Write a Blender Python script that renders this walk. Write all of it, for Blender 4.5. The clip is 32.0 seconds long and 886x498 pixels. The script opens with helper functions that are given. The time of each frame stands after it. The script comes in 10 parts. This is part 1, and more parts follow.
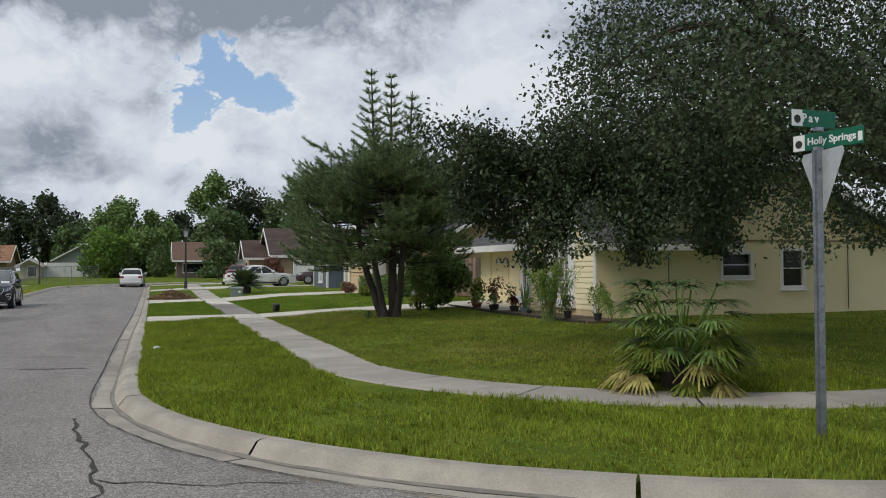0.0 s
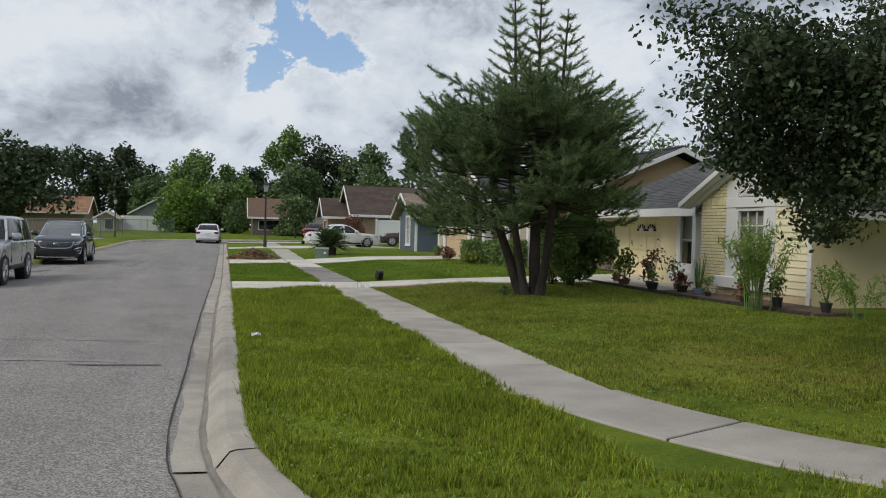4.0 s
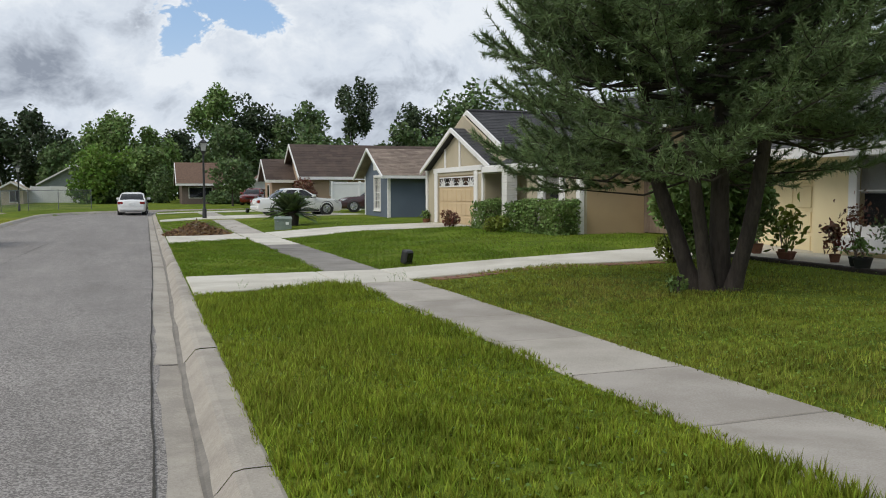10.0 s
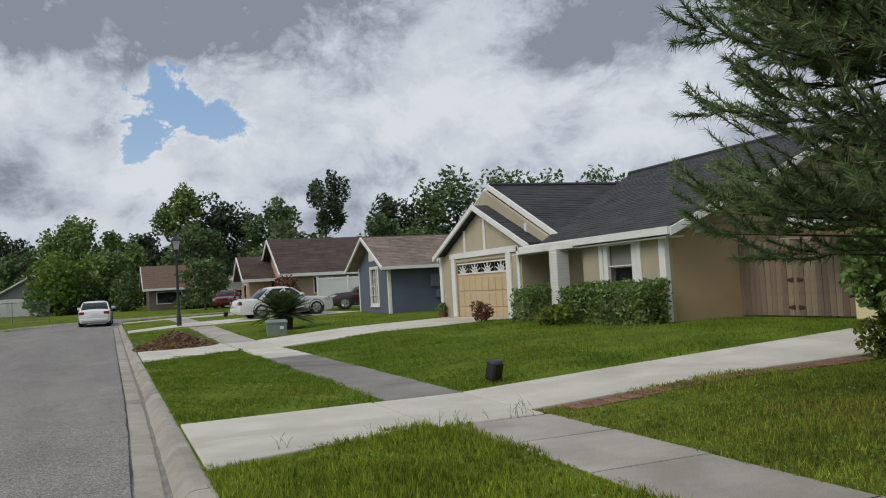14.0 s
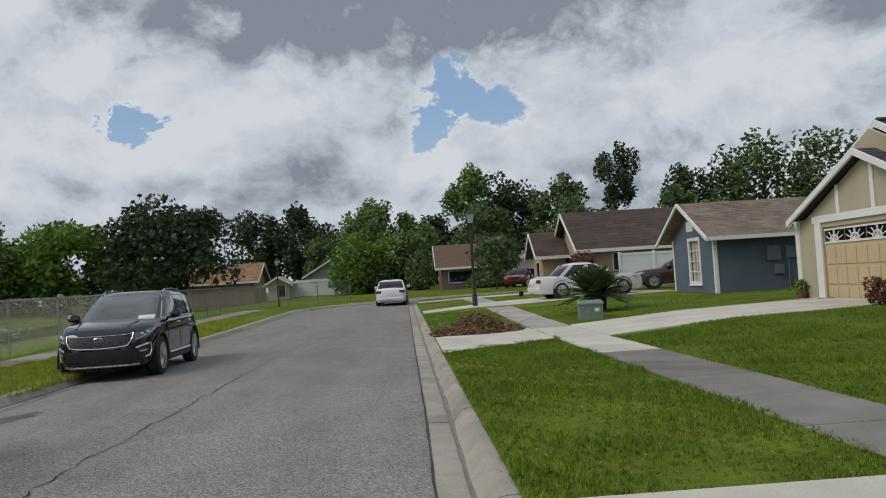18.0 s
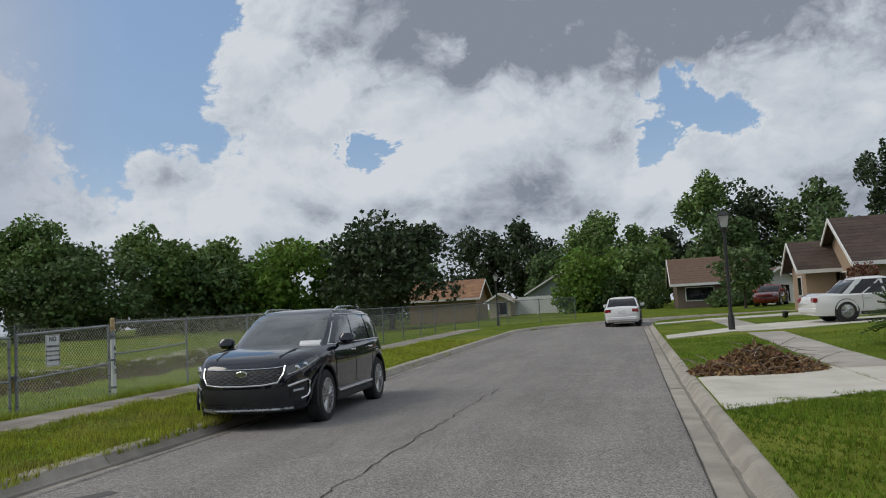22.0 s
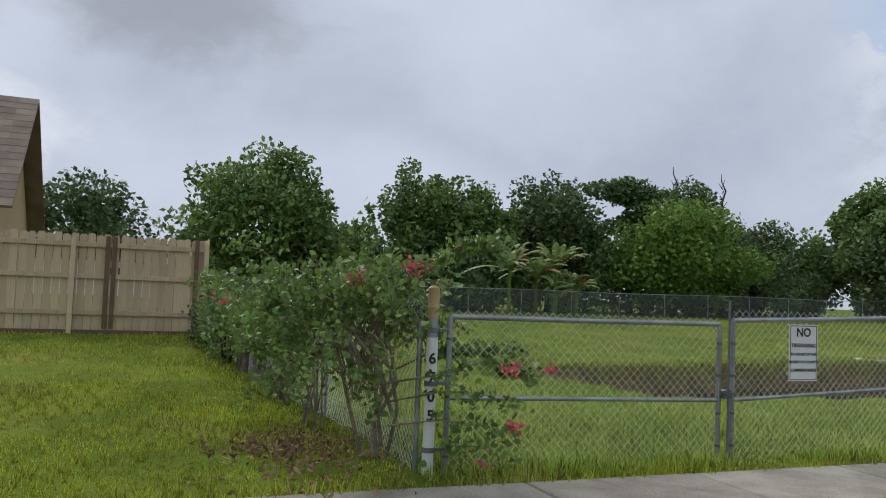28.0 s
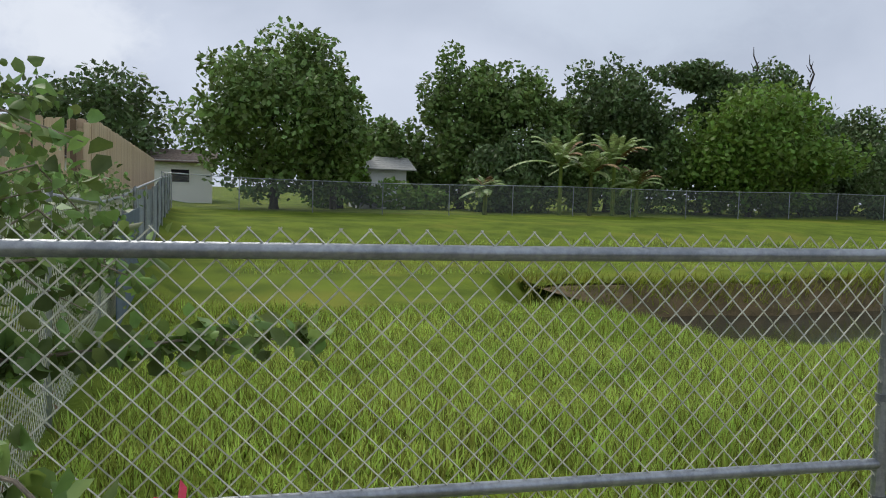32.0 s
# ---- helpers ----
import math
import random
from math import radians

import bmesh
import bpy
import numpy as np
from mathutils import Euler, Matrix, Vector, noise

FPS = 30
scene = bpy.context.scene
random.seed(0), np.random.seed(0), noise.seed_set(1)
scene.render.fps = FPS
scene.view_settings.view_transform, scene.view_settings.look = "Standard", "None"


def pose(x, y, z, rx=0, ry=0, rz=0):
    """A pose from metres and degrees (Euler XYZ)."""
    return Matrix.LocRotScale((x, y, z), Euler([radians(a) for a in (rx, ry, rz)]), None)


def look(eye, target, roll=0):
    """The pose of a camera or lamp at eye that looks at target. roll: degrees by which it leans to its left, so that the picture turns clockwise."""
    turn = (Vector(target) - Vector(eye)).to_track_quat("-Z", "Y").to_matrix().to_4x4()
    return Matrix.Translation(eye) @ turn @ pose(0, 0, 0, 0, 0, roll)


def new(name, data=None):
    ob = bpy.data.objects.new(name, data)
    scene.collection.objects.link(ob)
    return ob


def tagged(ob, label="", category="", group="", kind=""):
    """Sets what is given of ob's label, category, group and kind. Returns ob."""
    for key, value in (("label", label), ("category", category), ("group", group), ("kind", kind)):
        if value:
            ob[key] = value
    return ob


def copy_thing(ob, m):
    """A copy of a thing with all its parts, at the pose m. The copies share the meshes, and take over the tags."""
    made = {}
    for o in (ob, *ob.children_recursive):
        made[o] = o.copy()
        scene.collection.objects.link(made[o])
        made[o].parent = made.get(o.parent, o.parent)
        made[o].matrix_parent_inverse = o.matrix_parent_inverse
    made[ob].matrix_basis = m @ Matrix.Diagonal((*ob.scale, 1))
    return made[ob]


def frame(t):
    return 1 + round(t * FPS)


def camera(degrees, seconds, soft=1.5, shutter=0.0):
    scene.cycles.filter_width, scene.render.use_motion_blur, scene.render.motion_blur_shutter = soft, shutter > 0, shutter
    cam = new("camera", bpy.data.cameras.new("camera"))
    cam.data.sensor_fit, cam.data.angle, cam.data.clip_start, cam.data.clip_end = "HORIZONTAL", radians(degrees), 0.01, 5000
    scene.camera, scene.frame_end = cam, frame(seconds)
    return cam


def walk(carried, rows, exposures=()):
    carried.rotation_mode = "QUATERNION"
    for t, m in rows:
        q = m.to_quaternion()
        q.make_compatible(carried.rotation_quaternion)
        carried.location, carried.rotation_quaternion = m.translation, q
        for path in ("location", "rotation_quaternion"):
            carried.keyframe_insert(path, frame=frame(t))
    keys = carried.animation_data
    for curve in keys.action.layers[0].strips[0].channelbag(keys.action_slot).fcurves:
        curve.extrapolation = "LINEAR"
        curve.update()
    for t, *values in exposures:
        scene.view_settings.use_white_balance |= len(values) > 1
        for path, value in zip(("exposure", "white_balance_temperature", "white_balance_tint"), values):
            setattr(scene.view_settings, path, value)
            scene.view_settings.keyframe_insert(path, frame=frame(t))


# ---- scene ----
cam = camera(56.7, 32.0, soft=1.05)
PATH = [
    (0, (0.925, 2.637, 1.619), (1.591, 4.522, 1.665), -0.3),
    (0.5, (0.856, 3.211, 1.624), (1.45, 5.12, 1.674), -1.5),
    (1, (0.845, 3.814, 1.641), (1.346, 5.748, 1.726), -1.3),
    (1.5, (0.786, 4.445, 1.614), (1.271, 6.384, 1.687), -0.6),
    (2, (0.732, 5.059, 1.63), (1.135, 7.018, 1.665), -2.5),
    (2.5, (0.645, 5.657, 1.634), (1.052, 7.615, 1.657), -0.8),
    (3, (0.59, 6.301, 1.64), (1.067, 8.243, 1.607), -1.8),
    (3.5, (0.576, 6.884, 1.62), (1.068, 8.822, 1.578), 0.9),
    (5.5, (0.484, 9.462, 1.618), (1.111, 11.359, 1.534), -0.4),
    (6, (0.421, 10.125, 1.59), (1.116, 11.996, 1.466), -1.3),
    (6.5, (0.356, 10.771, 1.565), (0.972, 12.671, 1.468), 0.2),
    (7, (0.292, 11.501, 1.572), (1.013, 13.364, 1.482), -1.4),
    (7.5, (0.282, 12.164, 1.559), (1.019, 14.022, 1.48), -0.2),
    (8, (0.254, 12.913, 1.529), (1.115, 14.715, 1.423), 1.1),
    (8.5, (0.267, 13.542, 1.514), (1.084, 15.366, 1.458), -1.0),
    (9, (0.235, 14.187, 1.52), (1.036, 16.017, 1.428), -0.1),
    (9.5, (0.192, 14.811, 1.555), (0.939, 16.666, 1.505), -0.7),
    (10, (0.169, 15.505, 1.51), (0.847, 17.382, 1.377), -0.2),
    (10.5, (0.15, 16.167, 1.555), (0.86, 18.034, 1.448), -3.0),
    (11, (0.153, 16.981, 1.491), (0.843, 18.858, 1.446), 0.4),
    (11.5, (0.155, 17.59, 1.506), (0.936, 19.431, 1.485), -1.1),
    (12, (0.065, 18.049, 1.499), (0.745, 19.93, 1.518), -0.5),
    (12.5, (0.139, 18.682, 1.509), (0.88, 20.54, 1.508), -3.3),
    (13, (0.134, 19.279, 1.502), (0.871, 21.138, 1.538), -0.7),
    (13.5, (0.077, 19.829, 1.517), (0.839, 21.677, 1.6), -3.4),
    (15.5, (0.16, 22.111, 1.422), (0.874, 23.976, 1.516), -1.8),
    (16, (0.157, 22.601, 1.461), (0.777, 24.502, 1.475), -1.9),
    (16.5, (0.131, 23.184, 1.459), (0.61, 25.126, 1.475), -1.3),
    (17, (0.11, 23.795, 1.448), (0.41, 25.772, 1.5), -3.6),
    (17.5, (0.143, 24.593, 1.458), (0.225, 26.591, 1.518), -3.8),
    (18, (0.121, 25.134, 1.443), (0.22, 27.13, 1.521), -3.6),
    (18.5, (0.132, 25.725, 1.452), (0.131, 27.722, 1.574), -2.9),
    (19, (0.153, 26.353, 1.433), (0.115, 28.349, 1.566), -2.9),
    (19.5, (0.126, 26.882, 1.431), (-0.039, 28.872, 1.55), -1.6),
    (20, (0.08, 27.54, 1.437), (-0.089, 29.531, 1.525), -4.8),
    (20.5, (-0.012, 28.022, 1.474), (-0.265, 30.003, 1.578), -2.9),
    (21, (-0.05, 28.743, 1.467), (-0.329, 30.715, 1.652), -3.6),
    (21.5, (-0.144, 29.266, 1.469), (-0.491, 31.228, 1.638), -2.7),
    (22, (-0.243, 29.915, 1.469), (-0.678, 31.861, 1.621), -3.2),
    (22.5, (-0.372, 30.49, 1.471), (-0.948, 32.402, 1.59), -1.9),
    (22.9, (-0.516, 30.949, 1.529), (-1.198, 32.824, 1.657), -0.7),
    (23, (-0.565, 31.055, 1.524), (-1.38, 32.876, 1.663), -1.5),
    (23.5, (-0.729, 31.702, 1.534), (-1.795, 33.39, 1.656), -2.2),
    (24, (-0.992, 32.379, 1.536), (-2.312, 33.878, 1.646), -1.2),
    (24.5, (-1.183, 32.921, 1.544), (-2.674, 34.252, 1.635), -2.0),
    (25, (-1.456, 33.548, 1.561), (-3.057, 34.744, 1.62), -0.4),
    (25.5, (-1.75, 34.071, 1.571), (-3.363, 35.253, 1.618), -0.5),
    (26, (-2.089, 34.579, 1.586), (-3.798, 35.618, 1.589), -0.7),
    (26.5, (-2.525, 35.015, 1.627), (-4.289, 35.957, 1.678), -0.2),
    (28.5, (-4.4, 36.551, 1.612), (-6.278, 37.234, 1.696), 2.5),
    (29, (-4.907, 36.954, 1.596), (-6.797, 37.606, 1.631), 1.8),
    (29.5, (-5.45, 37.331, 1.565), (-7.331, 38.006, 1.622), 2.4),
    (30, (-5.981, 37.774, 1.556), (-7.867, 38.44, 1.57), 0.0),
    (30.5, (-6.539, 38.182, 1.539), (-8.431, 38.828, 1.54), 0.5),
    (31, (-7.095, 38.592, 1.529), (-8.997, 39.209, 1.488), 0.3),
    (31.5, (-7.554, 38.877, 1.563), (-9.483, 39.388, 1.428), 2.5),
    (32, (-7.977, 39.21, 1.597), (-9.883, 39.799, 1.457), 1.8),
]
walk(cam, [(t, look(eye, target, roll)) for t, eye, target, roll in PATH],
     ((0, 0.2), (3, 0.15), (6, 0.38), (10, 0.38), (13, 0.2), (16, 0.0), (23, 0.0), (24.5, 0.2), (26, 0.5), (28.5, 0.4), (31, 0.5), (32, 0.55)))

# ---- world and light ----
SUN_AZ, SUN_EL = 252.0, 43.0   # degrees: clockwise from the street's direction, and above the horizon
world = bpy.data.worlds.new("sky")
scene.world = world
world.use_nodes = True


class Nodes:
    """A short way to write node trees."""

    def __init__(self, tree):
        self.t = tree
        self.t.nodes.clear()

    def add(self, kind, ins=(), **props):
        n = self.t.nodes.new(kind)
        for k, v in props.items():
            setattr(n, k, v)
        for k, v in dict(ins).items():
            self.put(n.inputs[k], v)
        return n

    def put(self, socket, v):
        if isinstance(v, bpy.types.NodeSocket):
            self.t.links.new(v, socket)
        else:
            socket.default_value = v

    def math(self, op, a, b=0.0, clamp=False):
        n = self.add("ShaderNodeMath", operation=op, use_clamp=clamp)
        self.put(n.inputs[0], a)
        self.put(n.inputs[1], b)
        return n.outputs[0]

    def vmath(self, op, a, b):
        n = self.add("ShaderNodeVectorMath", operation=op)
        self.put(n.inputs[0], a)
        self.put(n.inputs[1], b)
        return n.outputs["Value"] if op in ("DOT_PRODUCT", "LENGTH", "DISTANCE") else n.outputs[0]

    def mix(self, f, a, b, blend="MIX"):
        n = self.add("ShaderNodeMix", data_type="RGBA", blend_type=blend)
        self.put(n.inputs[0], f)
        self.put(n.inputs[6], a)
        self.put(n.inputs[7], b)
        return n.outputs[2]

    def span(self, v, a, b, c=0.0, d=1.0, smooth=True):
        n = self.add("ShaderNodeMapRange", interpolation_type="SMOOTHSTEP" if smooth else "LINEAR")
        for k, x in zip((0, 1, 2, 3, 4), (v, a, b, c, d)):
            self.put(n.inputs[k], x)
        return n.outputs[0]

    def noise(self, vec, scale, detail=4.0, rough=0.55, distort=0.0):
        n = self.add("ShaderNodeTexNoise", {"Scale": scale, "Detail": detail, "Roughness": rough, "Distortion": distort})
        if vec is not None:
            self.put(n.inputs["Vector"], vec)
        return n.outputs["Fac"]


def rgb(r, g, b):
    return (r, g, b, 1.0)


def heading(az, el):
    """A direction from degrees to the right of +y and above the horizon."""
    a, e = radians(az), radians(el)
    return (math.sin(a) * math.cos(e), math.cos(a) * math.cos(e), math.sin(e))


def build_sky():
    """Broken cumulus: a closed cover of rounded lobes with a few clear gaps, darker flat undersides overhead, and a smooth grey deck in the west."""
    n = Nodes(world.node_tree)
    way = n.add("ShaderNodeTexCoord").outputs["Generated"]
    sky = n.add("ShaderNodeTexSky", sky_type="NISHITA", sun_disc=False, sun_elevation=radians(SUN_EL),
                sun_rotation=radians(SUN_AZ), air_density=1.2, dust_density=1.5, ozone_density=1.5)
    z = n.add("ShaderNodeSeparateXYZ", {0: way}).outputs[2]
    warp = n.add("ShaderNodeTexNoise", {"Vector": way, "Scale": 3.0, "Detail": 4.0, "Roughness": 0.6}).outputs["Color"]
    bent = n.vmath("ADD", n.vmath("MULTIPLY", way, (1.0, 1.0, 1.35)), n.vmath("MULTIPLY", n.vmath("SUBTRACT", warp, (0.5, 0.5, 0.5)), (0.16, 0.16, 0.16)))

    def lobes(at, scale, detail):
        v = n.add("ShaderNodeTexVoronoi", {"Vector": at, "Scale": scale, "Detail": detail, "Roughness": 0.6, "Lacunarity": 2.4, "Smoothness": 0.35}, feature="SMOOTH_F1", normalize=True)
        return v.outputs["Distance"]

    far_in = lobes(bent, 7.5, 4.0)
    above = lobes(n.vmath("ADD", bent, (-0.012, -0.006, 0.03)), 7.5, 4.0)
    broad = n.noise(bent, 2.4, 3.0, 0.5)
    fine = n.noise(bent, 9.0, 7.0, 0.6)
    ragged = n.math("ADD", n.math("MULTIPLY", n.math("SUBTRACT", far_in, 0.33), -0.3), n.math("MULTIPLY", n.math("SUBTRACT", fine, 0.5), 0.1))

    def patch(az, el, reach, depth, tall=1.0):
        """Fades from depth at a direction to nothing at the given reach from it."""
        off = n.vmath("MULTIPLY", n.vmath("SUBTRACT", way, heading(az, el)), (1.0, 1.0, 1.0 / tall))
        return n.span(n.math("ADD", n.vmath("LENGTH", off, (0, 0, 0)), ragged), reach, reach * 0.35, 0.0, depth)

    gap = 0.0
    for az, el, reach, depth, tall in ((5.6, 12.6, 0.1, 1.0, 0.7), (3.0, 10.9, 0.085, 1.0, 0.6), (-31.5, 18.5, 0.13, 1.0, 1.6), (-35.0, 12.5, 0.14, 1.0, 0.8), (-37.0, 22.0, 0.2, 1.0, 1.0), (-18.4, 11.3, 0.05, 0.9, 0.6),
                                       (70.0, 30.0, 0.3, 1.0, 1.0), (150.0, 25.0, 0.35, 1.0, 1.0)):
        gap = n.math("MAXIMUM", gap, patch(az, el, reach, depth, tall))
    cover = n.span(gap, 0.62, 0.3)
    # light and dark masses of the cover
    tone = n.math("ADD", 0.5, n.math("MULTIPLY", n.math("SUBTRACT", broad, 0.5), 0.9))
    for az, el, reach, amount, tall in ((3.0, 8.0, 0.15, 0.42, 0.45), (10.0, 10.5, 0.1, 0.3, 0.9), (-6.0, 13.0, 0.12, 0.22, 0.7), (-21.0, 15.0, 0.18, 0.32, 1.0), (-14.0, 9.5, 0.14, 0.25, 0.7), (-31.0, 7.0, 0.16, 0.3, 0.5),
                                        (22.0, 10.0, 0.2, 0.12, 0.7), (25.0, 15.0, 0.12, 0.25, 1.0), (39.0, 10.5, 0.12, 0.3, 0.6),
                                        (-14.0, 20.5, 0.24, -0.4, 0.45), (0.0, 19.2, 0.24, -0.42, 0.45), (11.0, 19.2, 0.2, -0.4, 0.45), (-4.0, 24.0, 0.34, -0.3, 0.6), (36.0, 16.5, 0.2, -0.45, 0.5), (12.0, 6.4, 0.3, -0.2, 0.12), (-10.0, 7.0, 0.3, -0.2, 0.14)):
        tone = n.math("ADD", tone, patch(az, el, reach, amount, tall))
    relief = n.math("ADD", n.math("SUBTRACT", above, far_in), n.math("MULTIPLY", n.math("SUBTRACT", lobes(n.vmath("ADD", bent, (-0.02, -0.01, 0.045)), 3.6, 2.0), lobes(bent, 3.6, 2.0)), 0.9))
    shade = n.math("ADD", tone, n.math("MULTIPLY", relief, 2.4))
    shade = n.math("ADD", shade, n.math("MULTIPLY", n.math("SUBTRACT", fine, 0.5), 0.3))
    shade = n.math("ADD", shade, n.math("MULTIPLY", n.span(gap, 0.05, 0.35), 0.25))
    shade = n.math("ADD", shade, 0.0, True)
    low = n.span(z, 0.12, 0.0)
    cloud = n.mix(n.span(shade, 0.0, 0.55, 0.0, 1.0, False), rgb(1.85, 2.1, 2.55), rgb(4.2, 4.6, 5.15))
    cloud = n.mix(n.span(shade, 0.5, 1.0), cloud, rgb(5.2, 5.5, 5.85))
    cloud = n.mix(n.math("MULTIPLY", low, 0.45), cloud, rgb(4.6, 5.0, 5.6))
    blue = n.mix(0.6, sky.outputs[0], rgb(2.0, 3.1, 5.0))
    blue = n.mix(n.span(z, 0.22, 0.0), blue, rgb(4.0, 4.8, 5.9))
    color = n.mix(cover, blue, cloud)
    # the grey rain deck in the west
    west = n.span(n.vmath("DOT_PRODUCT", way, heading(-80, 14)), 0.7, 0.84)
    soft = n.noise(n.vmath("MULTIPLY", way, (1.0, 1.0, 1.6)), 2.2, 5.0, 0.5, 0.3)
    deck = n.mix(n.span(soft, 0.32, 0.68), rgb(2.65, 3.0, 3.7), rgb(3.75, 4.1, 4.85))
    for az, el, reach, amount, tint in ((-88.0, 18.5, 0.22, 0.8, rgb(2.1, 2.25, 2.55)), (-97.0, 9.0, 0.14, 0.45, rgb(5.4, 5.6, 5.9)), (-81.0, 10.5, 0.045, 0.7, rgb(6.0, 6.0, 6.1)), (-60.0, 14.0, 0.25, 0.5, rgb(3.7, 4.15, 4.85))):
        deck = n.mix(patch(az, el, reach, amount, 0.5), deck, tint)
    color = n.mix(west, color, deck)
    color = n.mix(n.span(z, 0.0, -0.03), color, rgb(1.2, 1.4, 1.0))
    out = n.add("ShaderNodeBackground", {"Color": color, "Strength": 0.12})
    n.add("ShaderNodeOutputWorld", {"Surface": out.outputs[0]})


build_sky()
sun_lamp = bpy.data.lights.new("sun", "SUN")
sun_lamp.energy, sun_lamp.angle, sun_lamp.color = 1.5, radians(34), (1.0, 0.95, 0.86)
sun = new("sun", sun_lamp)
sun.matrix_basis = look(Vector(heading(SUN_AZ, SUN_EL)) * 100, (0, 0, 0))

# ---- materials ----
MATS = {}


def paint(name, a, b=None, rough=0.8, metal=0.0, scale=6.0, fine=60.0, bump=0.0, vary=0.0, coat=0.0, spec=0.5, stain=None, translucent=0.0, grain=(1, 1, 1)):
    """A surface of two colours mixed by coarse and fine noise, with relief; vary: change from piece to piece; stain: colour of large patches."""
    if name in MATS:
        return MATS[name]
    m = bpy.data.materials.new(name)
    m.use_nodes = True
    n = Nodes(m.node_tree)
    at = n.vmath("MULTIPLY", n.add("ShaderNodeTexCoord").outputs["Object"], grain)
    coarse, tiny = n.noise(at, scale, 3.0), n.noise(at, fine, 4.0, 0.7)
    f = n.span(n.math("ADD", n.math("MULTIPLY", coarse, 0.55), n.math("MULTIPLY", tiny, 0.45)), 0.36, 0.64)
    color = n.mix(f, rgb(*a), rgb(*(b or [v * 0.8 for v in a])))
    if stain:
        color = n.mix(n.span(n.noise(at, scale * 0.23, 5.0, 0.65, 0.6), 0.5, 0.68, 0.0, 0.75), color, rgb(*stain))
    if vary:
        rnd = n.math("ADD", n.add("ShaderNodeObjectInfo").outputs["Random"], n.add("ShaderNodeNewGeometry").outputs["Random Per Island"])
        rnd = n.math("FRACT", rnd)
        hsv = n.add("ShaderNodeHueSaturation", {"Color": color, "Value": n.span(rnd, 0, 1, 1 - vary, 1 + vary, False),
                                                "Hue": n.span(rnd, 0, 1, 0.5 - vary * 0.04, 0.5 + vary * 0.04, False)})
        color = hsv.outputs[0]
    ins = {"Base Color": color, "Roughness": n.span(tiny, 0.2, 0.8, max(0.02, rough - 0.08), min(1, rough + 0.08)), "Metallic": metal,
           "Specular IOR Level": spec, "Coat Weight": coat}
    if bump:
        ins["Normal"] = n.add("ShaderNodeBump", {"Strength": min(1.0, bump), "Distance": 0.01, "Height": tiny}).outputs[0]
    s = n.add("ShaderNodeBsdfPrincipled", ins).outputs[0]
    if translucent:
        t = n.add("ShaderNodeBsdfTranslucent", {"Color": color}).outputs[0]
        mixed = n.add("ShaderNodeMixShader", {0: translucent})
        n.put(mixed.inputs[1], s)
        n.put(mixed.inputs[2], t)
        s = mixed.outputs[0]
    n.add("ShaderNodeOutputMaterial", {"Surface": s})
    MATS[name] = m
    return m


def glassy(name, tint, rough=0.03, alpha=0.35):
    """A pane: part see-through glass, part dark reflecting film."""
    m = bpy.data.materials.new(name)
    m.use_nodes = True
    n = Nodes(m.node_tree)
    s = n.add("ShaderNodeBsdfPrincipled", {"Base Color": rgb(*tint), "Roughness": rough, "Specular IOR Level": 0.6}).outputs[0]
    t = n.add("ShaderNodeBsdfTransparent").outputs[0]
    mixed = n.add("ShaderNodeMixShader", {0: 1 - alpha})
    n.put(mixed.inputs[1], s)
    n.put(mixed.inputs[2], t)
    n.add("ShaderNodeOutputMaterial", {"Surface": mixed.outputs[0]})
    MATS[name] = m
    return m




def aggregate(name):
    """Worn asphalt: pale and dark stone chips of about two centimetres in grey binder, with broad worn lanes and blotches."""
    m = bpy.data.materials.new(name)
    m.use_nodes = True
    n = Nodes(m.node_tree)
    at = n.add("ShaderNodeTexCoord").outputs["Object"]
    chips = n.add("ShaderNodeTexVoronoi", {"Vector": at, "Scale": 92.0})
    tone = n.add("ShaderNodeSeparateColor", {0: chips.outputs["Color"]}).outputs[0]
    small = n.noise(at, 190.0, 2.0, 0.6)
    f = n.math("ADD", n.math("MULTIPLY", tone, 0.75), n.math("MULTIPLY", small, 0.25))
    color = n.mix(n.span(f, 0.2, 0.95), rgb(0.17, 0.157, 0.148), rgb(0.46, 0.43, 0.4))
    lanes = n.noise(n.vmath("MULTIPLY", at, (1.0, 0.12, 1.0)), 0.9, 4.0, 0.6)
    blotch = n.noise(at, 0.8, 6.0, 0.65, 0.4)
    wear = n.math("ADD", n.math("MULTIPLY", lanes, 0.6), n.math("MULTIPLY", blotch, 0.4))
    hsv = n.add("ShaderNodeHueSaturation", {"Color": color, "Value": n.span(wear, 0.3, 0.7, 0.82, 1.16)}).outputs[0]
    bump = n.add("ShaderNodeBump", {"Strength": 0.9, "Distance": 0.012, "Height": f}).outputs[0]
    s = n.add("ShaderNodeBsdfPrincipled", {"Base Color": hsv, "Roughness": 0.92, "Normal": bump, "Specular IOR Level": 0.25}).outputs[0]
    n.add("ShaderNodeOutputMaterial", {"Surface": s})
    MATS[name] = m
    return m


